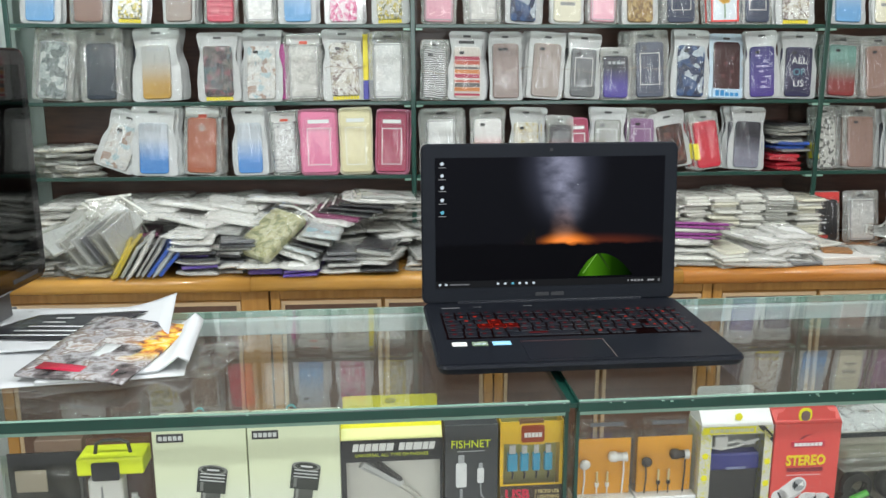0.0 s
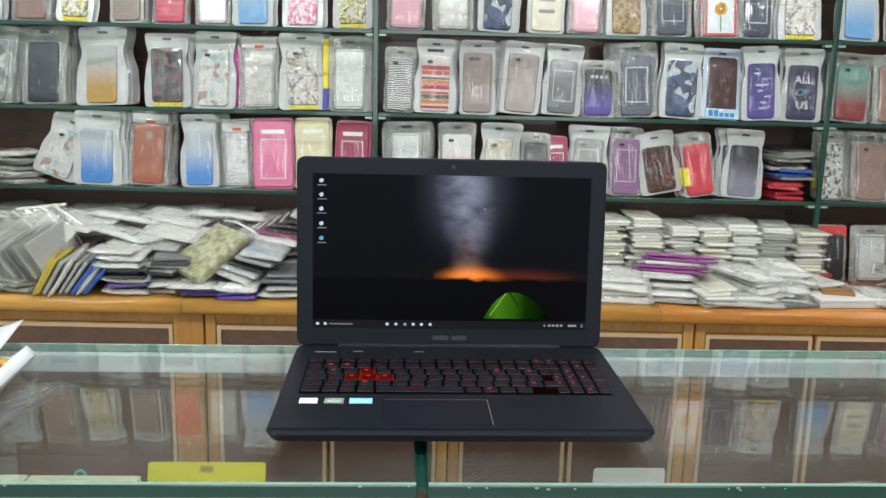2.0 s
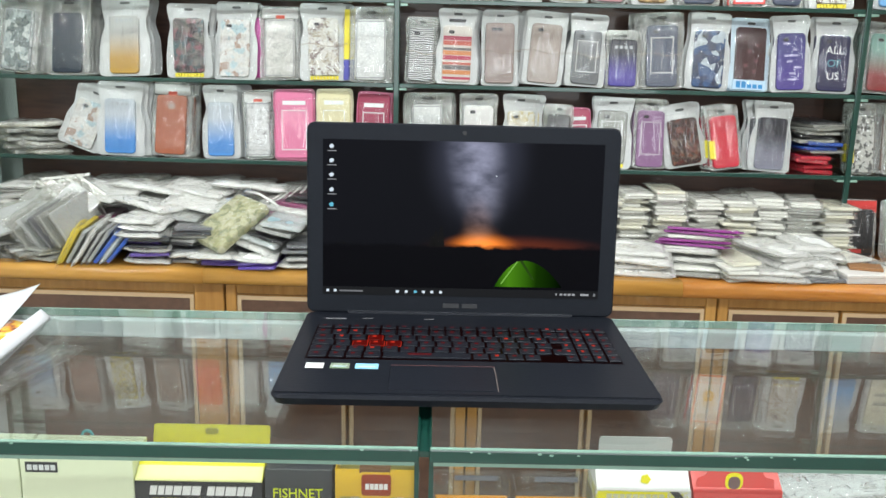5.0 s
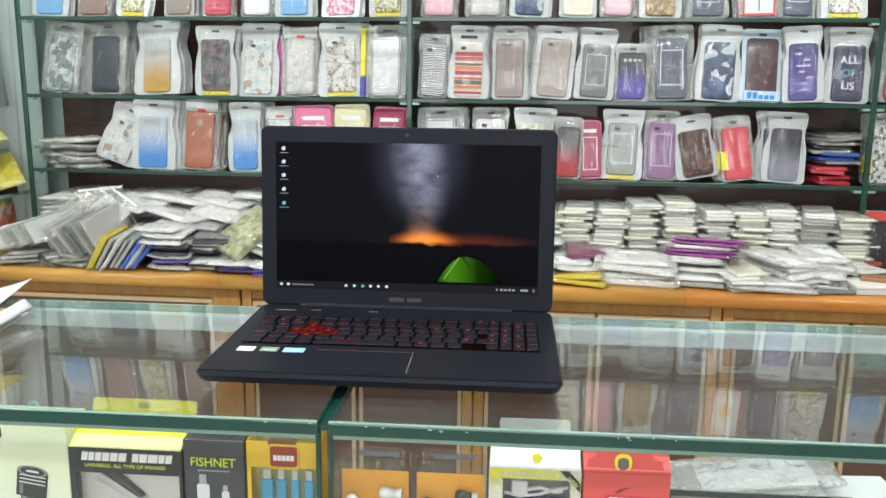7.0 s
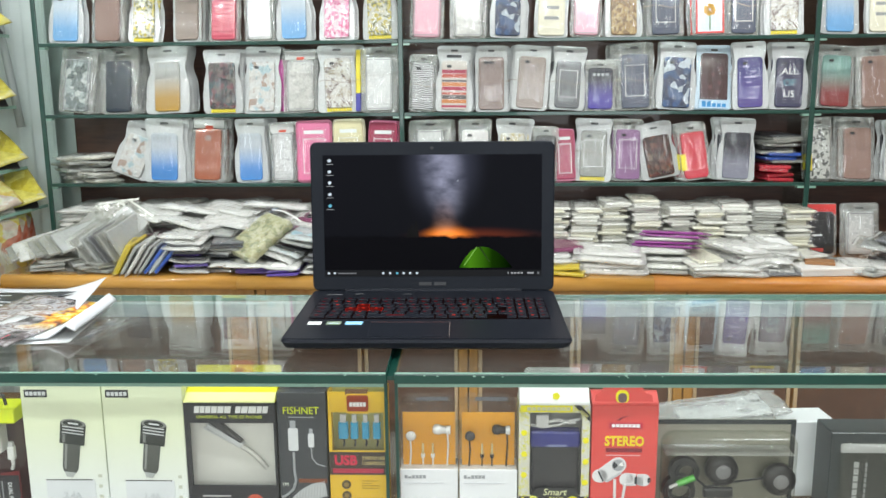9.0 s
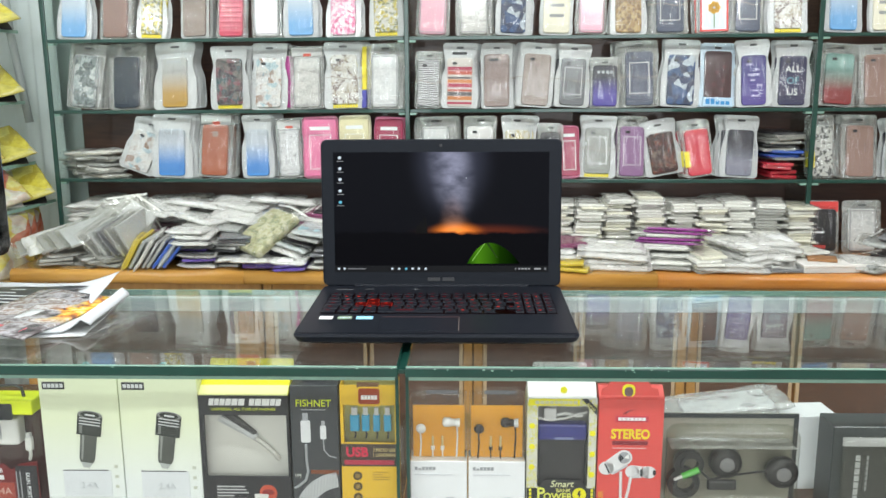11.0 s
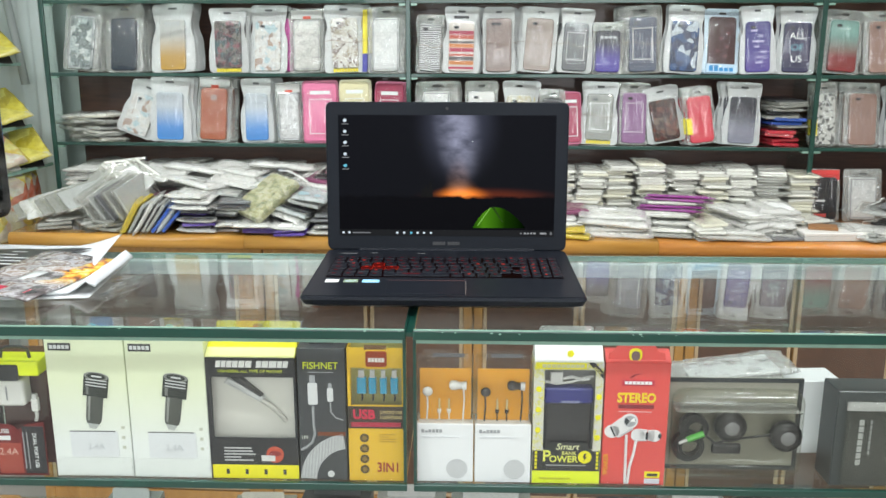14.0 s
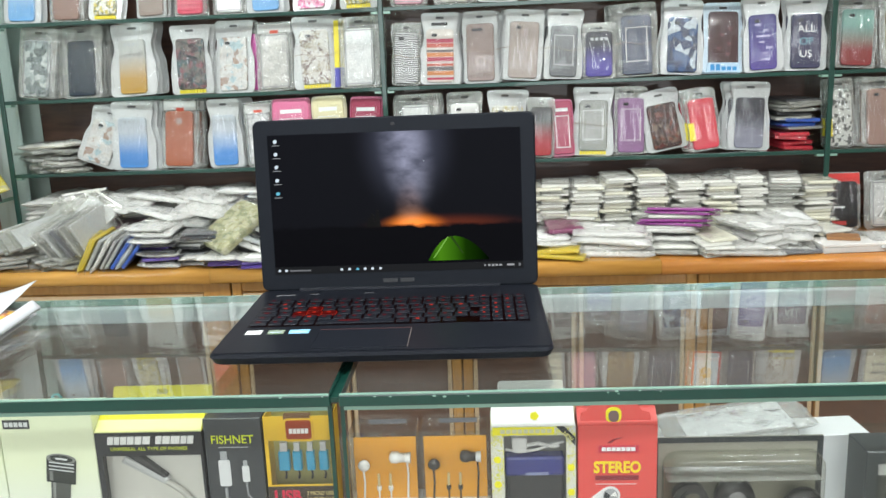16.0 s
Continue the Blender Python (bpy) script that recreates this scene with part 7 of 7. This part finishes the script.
p = thing("white_carton", "plain white carton lying under clear bags", "box", C @ pose(0.33, 0.11, BOX_Z, 0, 0, 0), SHELFSET)
part("carton_body", block(0, 0.13, 0, 0.09, 0, 0.0955, 0.001, 1), WHITEBOX, p)
p = carton("speaker_box", "dark grey box with a clear front and a painted rim highlight", "box", 0.5435)
w, h = 0.16, 0.131
part("carton_body", block(0, w, 0.004, 0.05, 0, h, 0.001, 1), paint(0.045, 0.052, 0.052, 0.3), p)
part("clear_cover", block(0.010, w, -0.010, 0.0036, 0.004, h - 0.010, 0.006, 4), SMOKE, p, "clear plastic bubble", None, True)
# gloss on the bubble's upper rim, painted as a pale band
pr(p, paint(0.42, 0.43, 0.43), 0.012, w, h - 0.026, h - 0.014, "print_panel", 0.0038)
for k in range(7):
    pr(p, paint(0.42, 0.43, 0.43), 0.030, 0.036, 0.030 + k * 0.0092, 0.0375 + k * 0.0092, "letter_block", 0.0038)
    pr(p, GREY, 0.044, 0.0465, 0.045 + k * 0.007, 0.050 + k * 0.007, "print_mark", 0.0038)

# charger in a yellow-topped clear box, and its neighbours
p = carton("charger_box", "clear box with a lime top holding a white wall charger", "box", -0.5505, turn=0.8)
w, h = 0.0695, 0.168
MAROON = paint(0.16, 0.018, 0.02, 0.35)
part("backing", block(0, w, 0.036, 0.0375, 0, h), paint(0.10, 0.045, 0.045), p, "dark maroon backing")
part("lower_card", prism([(0, 0), (w, 0), (w, 0.076), (0.045, 0.072), (0.034, 0.064), (0.026, 0.072), (0, 0.074)], 0.0, 0.0012), MAROON, p, "dark red printed card")
pr(p, paint(0.34, 0.06, 0.04), 0.006, 0.037, 0.003, 0.046, "print_panel")
pr(p, INK, 0.040, w - 0.001, 0.003, 0.070, "print_panel")
text("USB", 0.0085, pose(0.016, -0.0006, 0.063), PALE, p)
pr(p, PALE, 0.008, 0.024, 0.0505, 0.0565, "print_mark"), text("2.4A", 0.0135, pose(0.020, -0.0010, 0.034), paint(0.60, 0.36, 0.30), p)
text("DUAL PORT USB", 0.0072, pose(0.056, -0.0010, 0.036, 0, 90, 0), PALE, p, stretch=0.92)
for k in range(2):
    pr(p, GREY, 0.0455 - k * 0.005, 0.0468 - k * 0.005, 0.010, 0.062, "print_line", -0.0006)
part("charger", block(0.006, 0.044, 0.008, 0.030, 0.094, 0.131, 0.004, 3), WHITE, p, "white wall charger")
part("charger_mark", block(0.0205, 0.0225, 0.0072, 0.0082, 0.103, 0.122), GREY, p)
part("plug", block(0.0505, 0.0595, 0.010, 0.017, 0.086, 0.104, 0.001, 1), WHITE, p), part("plug_tip", block(0.052, 0.058, 0.0115, 0.0155, 0.104, 0.110), SILVER, p)
part("cord", tube([(0.055, 0.0135, 0.086), (0.0555, 0.0135, 0.078), (0.053, 0.0135, 0.072)], 0.0022, 8), WHITE, p)
part("clear_cover", block(0.0004, w - 0.0004, 0.0016, 0.0356, 0.0775, 0.1395, 0.001, 1), CLEAR_BOX, p, "clear plastic cover")
part("lime_top", block(-0.001, w + 0.001, -0.001, 0.038, 0.140, 0.160, 0.002, 2), LIME, p, "lime green top")
part("top_label", prism(rounded(0.030, 0.022, 0.003, 0.134, 0.030), -0.0020, -0.0011), INK, p)
part("handle", tube([(0.016, 0.014, 0.160), (0.018, 0.014, 0.172), (0.026, 0.014, 0.175), (0.044, 0.014, 0.175), (0.052, 0.014, 0.172), (0.054, 0.014, 0.160)], 0.0022, 8), INK, p, "black carrying handle")
p = carton("blister_pack", "black blister pack with grey metal parts", "box", -0.642, dy=0.012)
part("backing_card", block(0, 0.084, 0.03, 0.032, 0, 0.150), INK, p), part("blister", block(0.004, 0.080, 0.006, 0.0298, 0.006, 0.138, 0.006, 3), SMOKE, p, "", None, True)
part("metal_part", prism([(0.014, 0.052), (0.042, 0.098), (0.078, 0.074), (0.050, 0.020), (0.022, 0.030)], 0.014, 0.02, 0.002), SILVER, p, "grey metal plate"), part("label", block(0.010, 0.044, 0.0225, 0.0245, 0.106, 0.132), paint(0.36, 0.31, 0.25), p, "dull beige label")
part("box_shelf", block(0.030, 0.083, 0.0330, 0.070, 0.146, 0.164, 0.001, 1), paint(0.20, 0.13, 0.09), p, "brown card flap")
p = carton("red_box", "red and white box beside the blister pack", "box", -0.722)
part("carton_body", block(0, 0.074, 0, 0.04, 0, 0.150, 0.001, 1), WHITEBOX, p)
pr(p, paint(0.60, 0.04, 0.035), 0, 0.074, 0.105, 0.150, "top_band", label="red top band"), part("hang_tab", block(0.01, 0.062, 0.01, 0.0112, 0.150, 0.172), paint(0.60, 0.04, 0.035), p)
part("round_print", prism(disc(0.045, 0.075, 0.016, 20), -0.0006, 0), INK, p), part("round_print", prism(disc(0.045, 0.075, 0.009, 20), -0.0011, -0.0006), GREY, p)

# goods on the lower glass shelf, only their tops in view
low = random.Random(3)
x = -0.62
while x < 0.62:
    w = low.uniform(0.06, 0.12)
    col = low.choice(((0.6, 0.58, 0.5), (0.5, 0.03, 0.2), (0.08, 0.08, 0.08), (0.62, 0.62, 0.6), (0.45, 0.25, 0.08), (0.55, 0.6, 0.58)))
    hh = low.uniform(0.15, 0.195)
    p = thing("accessory_box", "small boxed phone accessory on the lower glass shelf", "box", C @ pose(x, 0.02 + low.uniform(0, 0.03), 0.5485, 0, 0, low.uniform(-3, 3)), "boxes on the lower shelf")
    part("carton_body", block(0, w, 0, 0.05, 0, hh, 0.001, 1), paint(*col), p)
    pr(p, OFFWHITE if sum(col) < 1 else INK, 0.01, w - 0.01, hh - 0.03, hh - 0.02, "print_line")
    part("hang_tab", prism(rounded(w * 0.7, 0.02, 0.004, hh - 0.001, w / 2), 0.022, 0.0232), paint(*col), p)
    x += w + 0.008
